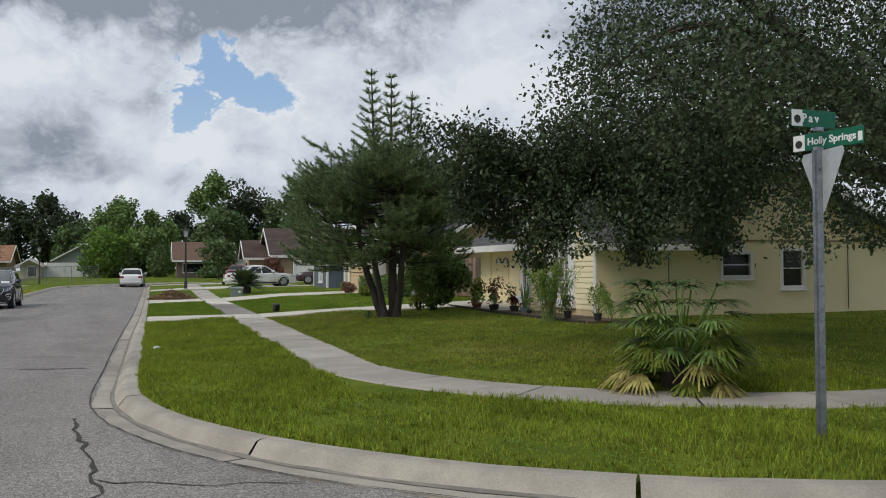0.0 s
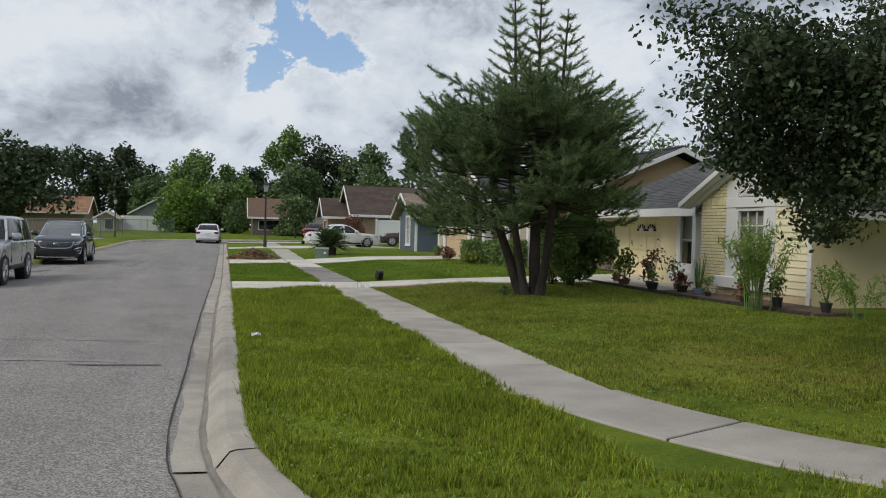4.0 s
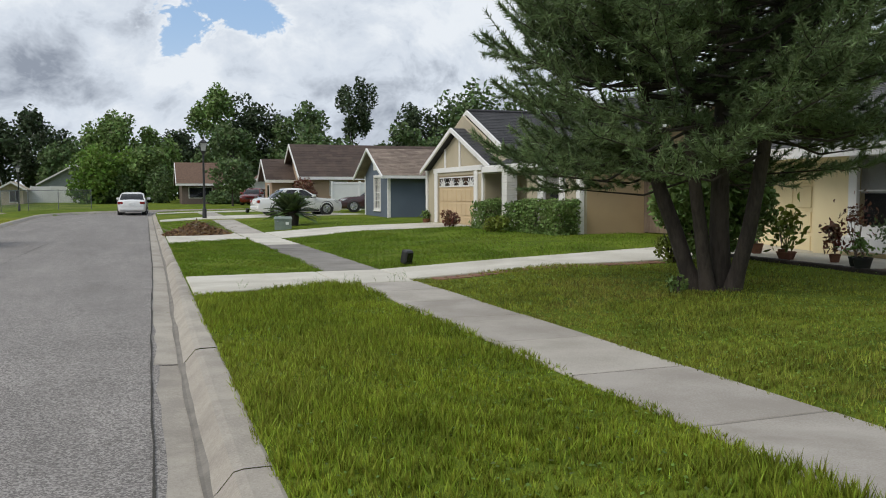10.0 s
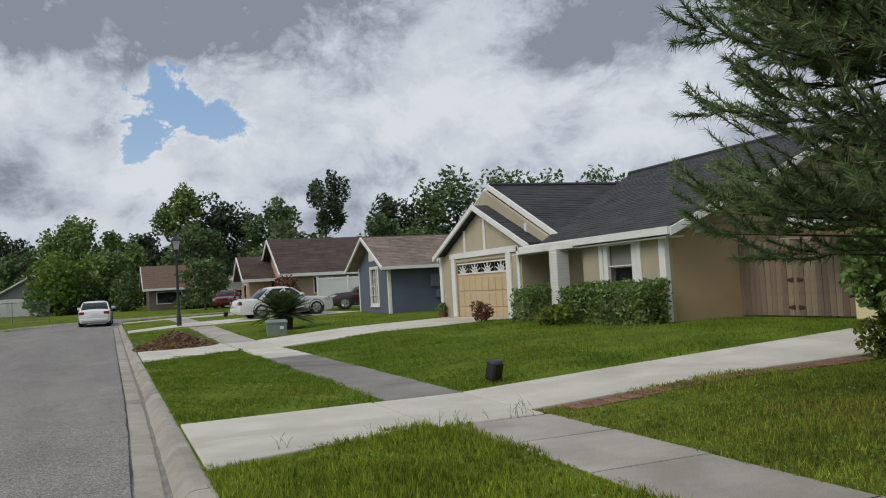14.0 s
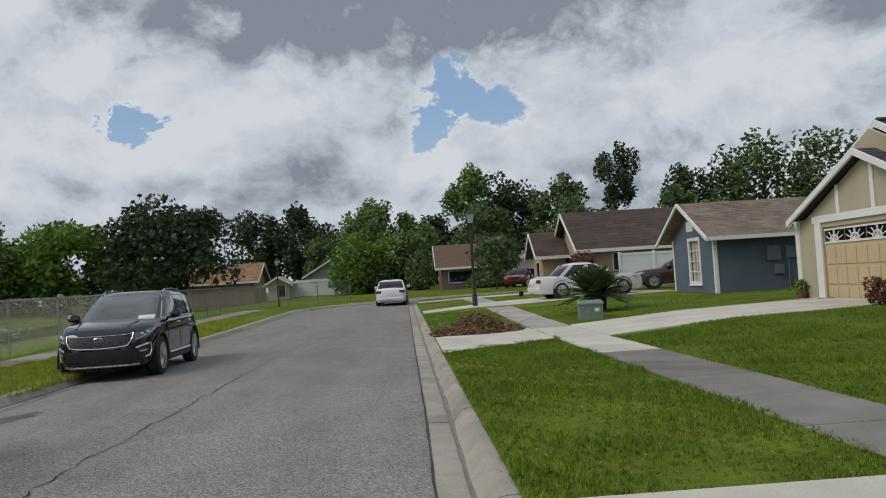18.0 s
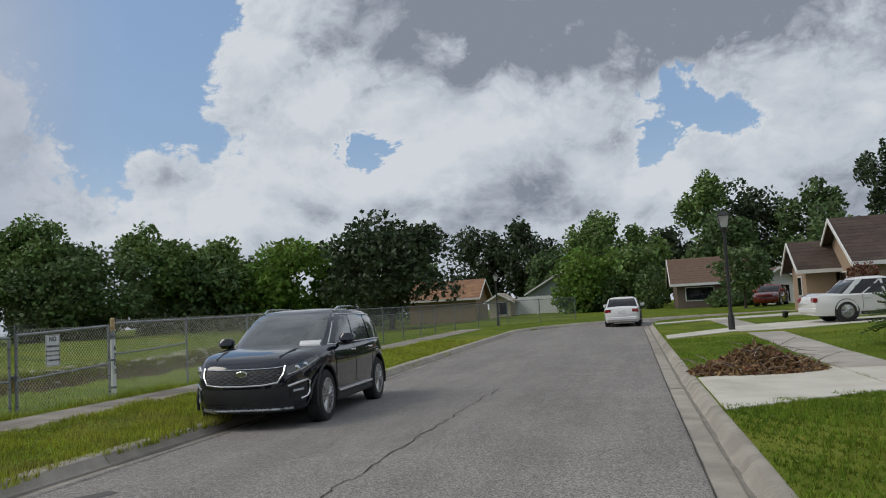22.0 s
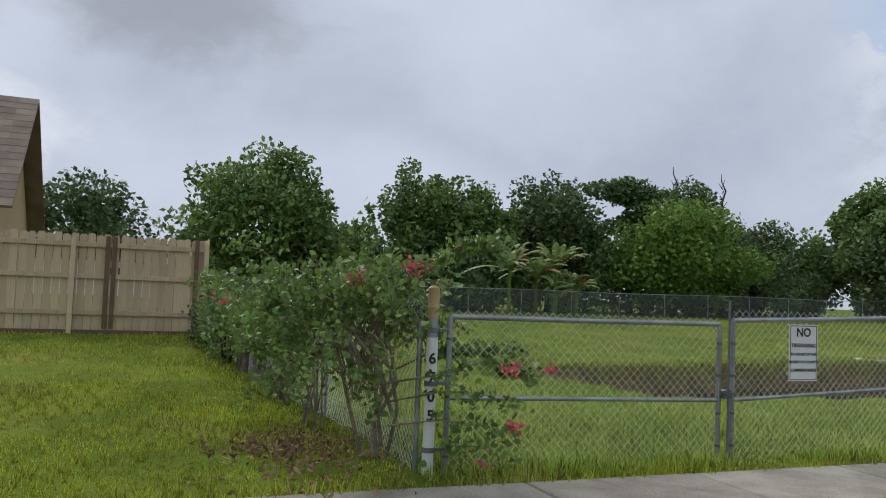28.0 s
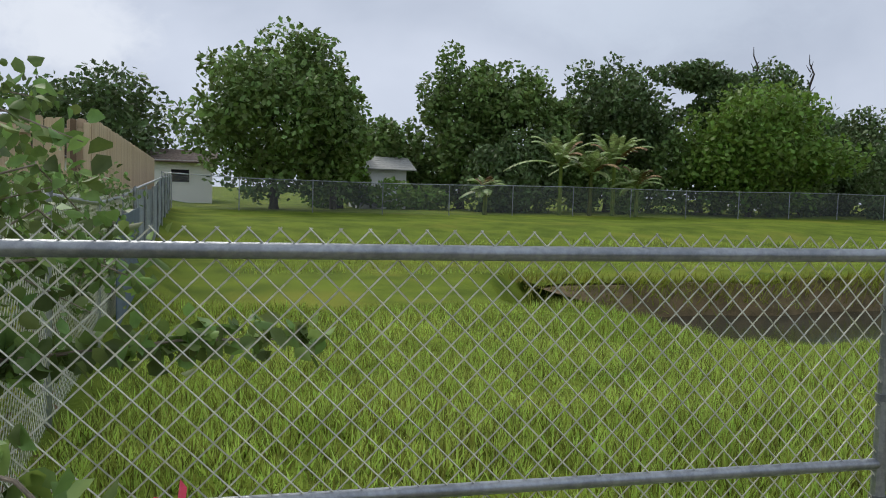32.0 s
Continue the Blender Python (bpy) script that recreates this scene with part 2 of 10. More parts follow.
ASPHALT = aggregate("asphalt")
CONCRETE = paint("concrete", (0.45, 0.415, 0.37), (0.33, 0.3, 0.26), 0.9, scale=1.6, fine=70, bump=0.3, stain=(0.25, 0.225, 0.185), vary=0.1)
CONCRETE_PALE = paint("concrete_pale", (0.62, 0.59, 0.52), (0.5, 0.47, 0.4), 0.9, scale=1.3, fine=60, bump=0.25, stain=(0.42, 0.39, 0.32), vary=0.06)
CONCRETE_DARK = paint("concrete_dark", (0.27, 0.25, 0.225), (0.19, 0.175, 0.155), 0.9, scale=1.4, fine=60, bump=0.3, stain=(0.14, 0.13, 0.11), vary=0.1)
GUTTER = paint("kerb_concrete", (0.43, 0.39, 0.33), (0.3, 0.27, 0.23), 0.9, scale=2.0, fine=55, bump=0.5, stain=(0.24, 0.215, 0.18), vary=0.08)
WALK_GRIMY = paint("grimy_walk_concrete", (0.36, 0.325, 0.275), (0.22, 0.195, 0.16), 0.92, scale=2.2, fine=45, bump=0.4, stain=(0.13, 0.112, 0.085), vary=0.14)
GRIME = paint("gutter_grime", (0.16, 0.145, 0.125), (0.24, 0.22, 0.19), 0.95, scale=4, fine=40, bump=0.3)
CRACK = paint("crack", (0.035, 0.032, 0.028), (0.06, 0.055, 0.045), 0.95)
LAWN = paint("lawn", (0.15, 0.2, 0.025), (0.07, 0.105, 0.014), 0.95, scale=0.9, fine=34, bump=1.0, stain=(0.2, 0.21, 0.035), spec=0.05)
BLADE = paint("grass_blade", (0.3, 0.355, 0.036), (0.16, 0.205, 0.02), 0.7, scale=1.6, fine=9, vary=0.55, stain=(0.27, 0.3, 0.04), translucent=0.3, spec=0.25)
BLADE_DRY = paint("grass_blade_mixed", (0.31, 0.34, 0.05), (0.155, 0.185, 0.026), 0.75, scale=2.2, fine=9, vary=0.6, stain=(0.31, 0.27, 0.07), translucent=0.3, spec=0.25)
BLADE_GREEN = paint("grass_blade_green", (0.2, 0.29, 0.028), (0.115, 0.18, 0.018), 0.7, scale=1.6, fine=9, vary=0.5, stain=(0.22, 0.27, 0.035), translucent=0.3, spec=0.25)
BLADE_LOT = paint("grass_blade_lot", (0.46, 0.52, 0.12), (0.27, 0.35, 0.06), 0.75, scale=0.5, fine=3, vary=0.8, stain=(0.3, 0.31, 0.08), translucent=0.3, spec=0.25)
BLADE_YARD = paint("grass_blade_yard", (0.43, 0.455, 0.055), (0.23, 0.27, 0.03), 0.75, scale=1.8, fine=9, vary=0.6, stain=(0.4, 0.36, 0.1), translucent=0.3, spec=0.25)
WEED_LEAF = paint("weed_leaf", (0.2, 0.3, 0.045), (0.1, 0.17, 0.03), 0.6, scale=3, fine=9, vary=0.5, translucent=0.3)
SOIL = paint("soil", (0.16, 0.11, 0.075), (0.09, 0.06, 0.04), 0.95, scale=3, fine=40, bump=0.8)
BARK = paint("bark", (0.075, 0.06, 0.048), (0.035, 0.028, 0.023), 0.95, scale=5, fine=28, bump=1.0, grain=(1, 1, 0.25))
BARK_PALE = paint("bark_pale", (0.36, 0.3, 0.24), (0.18, 0.145, 0.11), 0.95, scale=6, fine=30, bump=0.8)
LEAF_OAK = paint("leaf_oak", (0.075, 0.105, 0.05), (0.045, 0.066, 0.033), 0.5, scale=1.3, fine=5, vary=0.5, spec=0.25, translucent=0.25)
LEAF_PINE = paint("leaf_pine", (0.215, 0.29, 0.125), (0.125, 0.18, 0.08), 0.5, scale=1.5, fine=5, vary=0.45, spec=0.25, translucent=0.35)
LEAF_MID = paint("leaf_mid", (0.2, 0.29, 0.085), (0.105, 0.165, 0.05), 0.5, scale=0.6, fine=4, vary=0.45, spec=0.25, translucent=0.25)
LEAF_BRIGHT = paint("leaf_bright", (0.2, 0.31, 0.06), (0.115, 0.2, 0.036), 0.5, scale=0.6, fine=4, vary=0.4, spec=0.25, translucent=0.3)
LEAF_DARK = paint("leaf_dark", (0.14, 0.2, 0.075), (0.075, 0.12, 0.045), 0.55, scale=0.7, fine=4, vary=0.45, spec=0.25, translucent=0.2)
LEAF_YELLOW = paint("leaf_yellowish", (0.2, 0.23, 0.04), (0.1, 0.15, 0.025), 0.5, scale=2, fine=6, vary=0.4, spec=0.25, translucent=0.25)
LEAF_BANANA = paint("leaf_banana", (0.3, 0.38, 0.14), (0.2, 0.28, 0.09), 0.5, scale=1, fine=6, vary=0.35, translucent=0.3)
LEAF_CANE = paint("leaf_cane", (0.26, 0.36, 0.08), (0.16, 0.25, 0.05), 0.5, scale=2, fine=8, vary=0.35, spec=0.25, translucent=0.35)
LEAF_VINE = paint("leaf_vine", (0.19, 0.29, 0.08), (0.105, 0.17, 0.045), 0.5, scale=3, fine=9, vary=0.5, spec=0.3, translucent=0.25)
LEAF_VINE_PALE = paint("leaf_vine_pale", (0.27, 0.36, 0.11), (0.17, 0.25, 0.07), 0.5, scale=3, fine=9, vary=0.4, spec=0.3, translucent=0.3)
LEAF_RED = paint("leaf_red", (0.2, 0.045, 0.035), (0.1, 0.07, 0.03), 0.5, scale=4, fine=9, vary=0.4, translucent=0.2)
LEAF_STRAW = paint("leaf_straw", (0.42, 0.36, 0.12), (0.27, 0.23, 0.07), 0.7, scale=4, fine=12, vary=0.4, translucent=0.25)
LEAF_DRY = paint("leaf_dry", (0.3, 0.18, 0.09), (0.17, 0.1, 0.05), 0.8, scale=5, fine=20, vary=0.5, translucent=0.15)
PETAL = paint("petal_pink", (0.85, 0.12, 0.22), (0.72, 0.07, 0.15), 0.5, scale=5, fine=20, vary=0.2, translucent=0.3)
PETAL_WHITE = paint("petal_white", (0.8, 0.78, 0.74), (0.7, 0.68, 0.62), 0.5, translucent=0.3)
WHITE = paint("white_paint", (0.8, 0.79, 0.77), (0.73, 0.72, 0.7), 0.55, scale=1.5, fine=40, bump=0.05, stain=(0.66, 0.64, 0.6))
YELLOW = paint("yellow_paint", (0.83, 0.71, 0.44), (0.78, 0.66, 0.4), 0.7, scale=0.8, fine=50, bump=0.15, stain=(0.74, 0.61, 0.36))
YELLOW_SIDING = paint("yellow_siding", (0.84, 0.77, 0.53), (0.8, 0.72, 0.48), 0.6, scale=1.5, fine=40, bump=0.08, vary=0.04)
YELLOW_BRICK = paint("yellow_brick", (0.82, 0.73, 0.46), (0.76, 0.66, 0.4), 0.75, scale=5, fine=40, bump=0.3, vary=0.07)
MORTAR = paint("mortar", (0.36, 0.3, 0.2), (0.28, 0.23, 0.15), 0.9, scale=5, fine=50, bump=0.3)
TAN = paint("tan_stucco", (0.47, 0.345, 0.2), (0.42, 0.305, 0.175), 0.85, scale=0.7, fine=80, bump=0.35, stain=(0.39, 0.285, 0.17))
TAN_PANEL = paint("tan_panel", (0.46, 0.4, 0.29), (0.41, 0.355, 0.255), 0.75, scale=1.2, fine=60, bump=0.15, vary=0.04)
TAN_DOOR = paint("tan_garage_door", (0.56, 0.43, 0.26), (0.52, 0.395, 0.235), 0.6, scale=1.2, fine=40, bump=0.08)
BLUE = paint("blue_grey_stucco", (0.115, 0.145, 0.185), (0.1, 0.125, 0.162), 0.85, scale=0.8, fine=80, bump=0.3, stain=(0.095, 0.118, 0.15))
BRICK_TAN = paint("far_tan_wall", (0.4, 0.29, 0.2), (0.35, 0.25, 0.17), 0.85, scale=1, fine=30)
SHINGLE_GREY = paint("shingle_grey", (0.1, 0.1, 0.098), (0.055, 0.055, 0.056), 0.92, scale=1.5, fine=45, bump=0.6, vary=0.22)
SHINGLE_DARK = paint("shingle_charcoal", (0.055, 0.055, 0.058), (0.033, 0.033, 0.036), 0.92, scale=1.5, fine=45, bump=0.6, vary=0.22)
SHINGLE_TAN = paint("shingle_brown_grey", (0.25, 0.195, 0.155), (0.165, 0.125, 0.1), 0.92, scale=1.5, fine=45, bump=0.6, vary=0.2)
SHINGLE_BROWN = paint("shingle_brown", (0.085, 0.058, 0.046), (0.06, 0.042, 0.034), 0.92, scale=1.5, fine=45, bump=0.6, vary=0.18)
SHINGLE_ORANGE = paint("shingle_orange", (0.33, 0.18, 0.1), (0.24, 0.13, 0.075), 0.92, scale=1.5, fine=45, bump=0.5, vary=0.15)
# near-black colour for sheets that stand in for the shade of unlit insides
INSIDE_SHADE = paint("inside_shade", (0.03, 0.027, 0.024), (0.02, 0.018, 0.016), 0.9)
CURTAIN = paint("curtain", (0.6, 0.58, 0.53), (0.5, 0.48, 0.44), 0.9, scale=2, fine=14, grain=(1, 8, 0.3))
BLIND = paint("blind", (0.8, 0.8, 0.78), (0.6, 0.59, 0.56), 0.7, scale=3, fine=20)
GLASS = glassy("window_glass", (0.02, 0.022, 0.025), 0.03, 0.22)
# grey base lifted to stand in for sky reflected in the glass
CAR_GLASS = paint("car_glass", (0.075, 0.085, 0.085), (0.06, 0.068, 0.068), 0.1, scale=1, fine=4, coat=1.0, spec=0.7)
GLASS_DARK = glassy("tinted_glass", (0.012, 0.013, 0.015), 0.03, 0.9)
WOOD_FENCE = paint("weathered_fence_wood", (0.27, 0.205, 0.15), (0.17, 0.125, 0.092), 0.9, scale=3, fine=26, bump=0.4, vary=0.25, grain=(4, 4, 0.3))
WOOD_PALE = paint("pale_fence_wood", (0.56, 0.43, 0.29), (0.45, 0.335, 0.22), 0.85, scale=2, fine=22, bump=0.35, vary=0.14, grain=(4, 4, 0.25))
VINYL = paint("white_vinyl", (0.8, 0.8, 0.79), (0.74, 0.74, 0.73), 0.4, scale=1, fine=20)
GALV = paint("galvanised_steel", (0.4, 0.42, 0.45), (0.24, 0.255, 0.28), 0.42, metal=0.85, scale=6, fine=40, bump=0.15, vary=0.1)
GALV_DARK = paint("aged_galvanised_steel", (0.24, 0.25, 0.26), (0.15, 0.158, 0.165), 0.6, metal=0.6, scale=6, fine=40, bump=0.15)
WIRE = paint("fence_wire", (0.74, 0.73, 0.62), (0.46, 0.46, 0.42), 0.5, metal=0.2, scale=8, fine=60)
BLACK_METAL = paint("black_metal", (0.018, 0.018, 0.018), (0.03, 0.03, 0.03), 0.5, scale=4, fine=40, bump=0.1)
RUST = paint("rusty_hinge", (0.07, 0.035, 0.022), (0.04, 0.025, 0.02), 0.8, scale=10, fine=60)
SIGN_GREEN = paint("sign_green", (0.0, 0.12, 0.065), (0.0, 0.1, 0.055), 0.45, scale=2, fine=20)
SIGN_WHITE = paint("sign_white", (0.78, 0.79, 0.78), (0.7, 0.71, 0.7), 0.45, scale=3, fine=30)
SIGN_BACK = paint("bare_aluminium", (0.62, 0.63, 0.64), (0.5, 0.51, 0.52), 0.4, metal=0.5, scale=3, fine=20)
LETTER = paint("black_lettering", (0.015, 0.015, 0.016), (0.03, 0.03, 0.03), 0.6)
NAVY = paint("dark_blue_car_paint", (0.006, 0.0085, 0.017), (0.007, 0.01, 0.019), 0.08, scale=1, fine=5, coat=0.6, spec=0.5)
CAR_WHITE = paint("white_car_paint", (0.76, 0.76, 0.75), (0.73, 0.73, 0.72), 0.2, scale=1, fine=5, coat=0.8)
CAR_SILVER = paint("silver_car_paint", (0.46, 0.47, 0.47), (0.42, 0.43, 0.435), 0.3, metal=0.5, scale=1, fine=5, coat=0.7)
CAR_MAROON = paint("maroon_car_paint", (0.05, 0.02, 0.022), (0.045, 0.018, 0.02), 0.2, scale=1, fine=5, coat=0.8)
CAR_RED = paint("red_car_paint", (0.2, 0.02, 0.018), (0.18, 0.018, 0.016), 0.25, scale=1, fine=5, coat=0.8)
PLASTIC = paint("black_plastic", (0.014, 0.014, 0.015), (0.022, 0.022, 0.023), 0.55, scale=4, fine=80, bump=0.1)
TYRE = paint("tyre_rubber", (0.018, 0.018, 0.018), (0.03, 0.029, 0.028), 0.85, scale=8, fine=60, bump=0.2)
CHROME = paint("chrome", (0.78, 0.79, 0.8), (0.72, 0.73, 0.74), 0.12, metal=1.0, scale=2, fine=8)
RIM = paint("alloy_rim", (0.5, 0.51, 0.52), (0.4, 0.41, 0.42), 0.28, metal=0.9, scale=2, fine=8)
LAMP_CLEAR = paint("headlamp_lens", (0.55, 0.57, 0.6), (0.3, 0.31, 0.33), 0.08, scale=12, fine=30, coat=1.0)
LAMP_RED = paint("tail_lamp_lens", (0.28, 0.012, 0.012), (0.2, 0.01, 0.01), 0.15, scale=12, fine=30, coat=1.0)
TERRACOTTA = paint("terracotta", (0.24, 0.1, 0.06), (0.16, 0.07, 0.045), 0.85, scale=6, fine=40, bump=0.2, vary=0.15)
POT_DARK = paint("dark_plastic_pot", (0.02, 0.021, 0.022), (0.035, 0.035, 0.036), 0.6, scale=6, fine=40)
POT_BLUE = paint("pale_blue_pot", (0.2, 0.27, 0.36), (0.15, 0.21, 0.29), 0.5, scale=5, fine=40)
UTIL_GREEN = paint("utility_green", (0.2, 0.25, 0.21), (0.15, 0.19, 0.165), 0.6, scale=3, fine=30, bump=0.05, stain=(0.25, 0.27, 0.24))
WATER = paint("pond_water", (0.035, 0.04, 0.032), (0.028, 0.032, 0.026), 0.06, scale=2, fine=14, bump=0.12, spec=0.8)
BANK = paint("sandy_bank", (0.2, 0.14, 0.07), (0.1, 0.075, 0.035), 0.95, scale=2.5, fine=25, bump=1.0, stain=(0.1, 0.075, 0.04))
MULCH = paint("wood_chips", (0.36, 0.22, 0.13), (0.2, 0.12, 0.07), 0.9, scale=8, fine=50, bump=0.6, vary=0.3)
PAPER = paint("paper_litter", (0.82, 0.82, 0.82), (0.7, 0.7, 0.7), 0.8, scale=20, fine=80, bump=0.3)
LAMP_GLASS = paint("lantern_glass", (0.7, 0.7, 0.68), (0.6, 0.6, 0.58), 0.2, scale=5, fine=20, translucent=0.4)
TIMBER_DARK = paint("bed_timber", (0.06, 0.045, 0.035), (0.035, 0.027, 0.022), 0.9, scale=4, fine=30, bump=0.4)
BRICK_RED = paint("brick_red", (0.26, 0.13, 0.085), (0.19, 0.1, 0.07), 0.9, scale=5, fine=40, bump=0.3, vary=0.2)
ORANGE_PVC = paint("yellow_cap", (0.5, 0.37, 0.19), (0.34, 0.24, 0.13), 0.6, scale=5, fine=30)

# ---- mesh tools ----
R = random.Random(7)
RNG = np.random.default_rng(11)


class Shape:
    """Collects vertices and faces in the thing's own coordinates."""

    def __init__(self):
        self.v, self.f = [], []

    def add(self, verts, faces):
        k = len(self.v)
        self.v += [tuple(p) for p in verts]
        self.f += [tuple(i + k for i in f) for f in faces]
        return self

    def quad(self, a, b, c, d):
        return self.add((a, b, c, d), ((0, 1, 2, 3),))

    def box(self, x0, x1, y0, y1, z0, z1, b=0.0):
        """A box, its edges chamfered by b."""
        if b <= 0:
            return self.add([(x, y, z) for z in (z0, z1) for y in (y0, y1) for x in (x0, x1)],
                            ((0, 2, 3, 1), (4, 5, 7, 6), (0, 1, 5, 4), (2, 6, 7, 3), (0, 4, 6, 2), (1, 3, 7, 5)))
        b = min(b, (x1 - x0) * 0.45, (y1 - y0) * 0.45, (z1 - z0) * 0.45)
        lo, hi, verts, faces = (x0, y0, z0), (x1, y1, z1), [], []
        idx = {}
        for c in range(8):
            s = [(c >> k) & 1 for k in range(3)]
            for ax in range(3):
                p = [(hi[k] - b if s[k] else lo[k] + b) if k != ax else (hi[k] if s[k] else lo[k]) for k in range(3)]
                idx[c, ax] = len(verts)
                verts.append(p)
        for ax in range(3):
            u, w = [k for k in range(3) if k != ax]
            for side in (0, 1):
                cs = [(side << ax) | (a << u) | (d << w) for a, d in ((0, 0), (1, 0), (1, 1), (0, 1))]
                faces.append([idx[c, ax] for c in cs])
            for a in (0, 1):
                for d in (0, 1):
                    c0 = (a << u) | (d << w)
                    c1 = c0 | (1 << ax)
                    faces.append([idx[c0, u], idx[c1, u], idx[c1, w], idx[c0, w]])
        for c in range(8):
            faces.append([idx[c, 0], idx[c, 1], idx[c, 2]])
        centre = Vector([(p + q) / 2 for p, q in zip(lo, hi)])
        fixed = []
        for f in faces:
            p = [Vector(verts[i]) for i in f]
            nrm = (p[1] - p[0]).cross(p[2] - p[0])
            fixed.append(f if nrm.dot(p[0] - centre) > 0 else f[::-1])
        return self.add(verts, fixed)

    def tube(self, pts, radii, n=8, caps=True):
        """A round bar along points."""
        pts = [Vector(p) for p in pts]
        radii = radii if hasattr(radii, "__len__") else [radii] * len(pts)
        k, side = len(self.v), None
        for i, p in enumerate(pts):
            way = (pts[min(i + 1, len(pts) - 1)] - pts[max(i - 1, 0)]).normalized()
            if side is None or side.cross(way).length < 1e-4:
                side = way.orthogonal().normalized()
            up = way.cross(side).normalized()
            side = up.cross(way).normalized()
            for a in range(n):
                t = 2 * math.pi * a / n
                self.v.append(tuple(p + (side * math.cos(t) + up * math.sin(t)) * radii[i]))
        for i in range(len(pts) - 1):
            for a in range(n):
                b = (a + 1) % n
                self.f.append((k + i * n + a, k + i * n + b, k + i * n + n + b, k + i * n + n + a))
        if caps:
            self.f.append(tuple(k + a for a in reversed(range(n))))
            self.f.append(tuple(k + (len(pts) - 1) * n + a for a in range(n)))
        return self

    def lathe(self, rings, n=16, at=(0, 0, 0)):
        """A turned shape round z from (radius, z) rings."""
        k = len(self.v)
        for r, z in rings:
            for a in range(n):
                t = 2 * math.pi * a / n
                self.v.append((at[0] + r * math.cos(t), at[1] + r * math.sin(t), at[2] + z))
        for i in range(len(rings) - 1):
            for a in range(n):
                b = (a + 1) % n
                self.f.append((k + i * n + a, k + i * n + b, k + i * n + n + b, k + i * n + n + a))
        self.f.append(tuple(k + a for a in reversed(range(n))))
        self.f.append(tuple(k + (len(rings) - 1) * n + a for a in range(n)))
        return self

    def loft(self, rings, closed=True, caps=True):
        """Skins equal-length rings of points."""
        k, n = len(self.v), len(rings[0])
        for r in rings:
            self.v += [tuple(p) for p in r]
        for i in range(len(rings) - 1):
            for a in range(n if closed else n - 1):
                b = (a + 1) % n
                self.f.append((k + i * n + a, k + i * n + b, k + i * n + n + b, k + i * n + n + a))
        if caps and closed:
            self.f.append(tuple(k + a for a in reversed(range(n))))
            self.f.append(tuple(k + (len(rings) - 1) * n + a for a in range(n)))
        return self

    def prism(self, outline, axis, a, b):
        """A flat outline of (u, w) pushed along an axis (0 x, 1 y) from a to b; u is the other level axis, w is z."""
        def at(u, w, t):
            return (t, u, w) if axis == 0 else (u, t, w)
        k, n = len(self.v), len(outline)
        self.v += [at(u, w, a) for u, w in outline] + [at(u, w, b) for u, w in outline]
        self.f += [(k + i, k + (i + 1) % n, k + n + (i + 1) % n, k + n + i) for i in range(n)]
        self.f += [tuple(k + i for i in reversed(range(n))), tuple(k + n + i for i in range(n))]
        return self

    def mesh(self, name, smooth=False):
        me = bpy.data.meshes.new(name)
        me.from_pydata(self.v, [], self.f)
        if smooth:
            me.polygons.foreach_set("use_smooth", [True] * len(me.polygons))
            me.set_sharp_from_angle(angle=radians(38))
        me.update()
        return me


def fix_normals(me):
    bm = bmesh.new()
    bm.from_mesh(me)
    bmesh.ops.recalc_face_normals(bm, faces=bm.faces)
    bm.to_mesh(me)
    bm.free()


def part(name, shape, material, parent=None, label="", smooth=False, at=None, recalc=False):
    """Links a shape or a mesh as one object under a thing or a part."""
    me = shape.mesh(name, smooth) if isinstance(shape, Shape) else shape
    if recalc:
        fix_normals(me)
    if not me.materials:
        me.materials.append(material)
    ob = new(name, me)
    if parent is not None:
        ob.parent = parent
    if at is not None:
        ob.matrix_basis = at
    if label:
        tagged(ob, label)
    return ob


def thing(name, label, category, at=None, group="", kind=""):
    ob = new(name)
    ob.empty_display_size = 0.1
    if at is not None:
        ob.matrix_basis = at
    return tagged(ob, label, category, group, kind)


def cloud_mesh(name, corners, size):
    """A mesh of loose faces from an array of shape (count, size, 3)."""
    me = bpy.data.meshes.new(name)
    n = len(corners)
    me.vertices.add(n * size)
    me.vertices.foreach_set("co", np.ascontiguousarray(corners, dtype=np.float32).ravel())
    me.loops.add(n * size)
    me.loops.foreach_set("vertex_index", np.arange(n * size, dtype=np.int32))
    me.polygons.add(n)
    me.polygons.foreach_set("loop_start", np.arange(0, n * size, size, dtype=np.int32))
    me.update(calc_edges=True)
    return me


def leaves(name, centres, length, width, droop=0.3, rng=RNG, spread=0.35, flat=0.0):
    """Leaf blades: a four-cornered, slightly folded face at each centre; flat: how far the blades turn their faces to the sky."""
    c = np.asarray(centres, float)
    n = len(c)
    way = rng.normal(size=(n, 3))
    way[:, 2] = way[:, 2] * (1 - 0.5 * flat) - droop
    way /= np.linalg.norm(way, axis=1)[:, None]
    side = np.cross(way, rng.normal(size=(n, 3)) + (0, 0, 1.5 * flat))
    side /= np.linalg.norm(side, axis=1)[:, None]
    ln = (length * rng.uniform(1 - spread, 1 + spread, n))[:, None]
    wd = (width * rng.uniform(1 - spread, 1 + spread, n))[:, None]
    q = np.stack([c - way * ln * 0.5, c + side * wd * 0.5 + way * ln * 0.05, c + way * ln * 0.5, c - side * wd * 0.5 + way * ln * 0.05], 1)
    return cloud_mesh(name, q, 4)


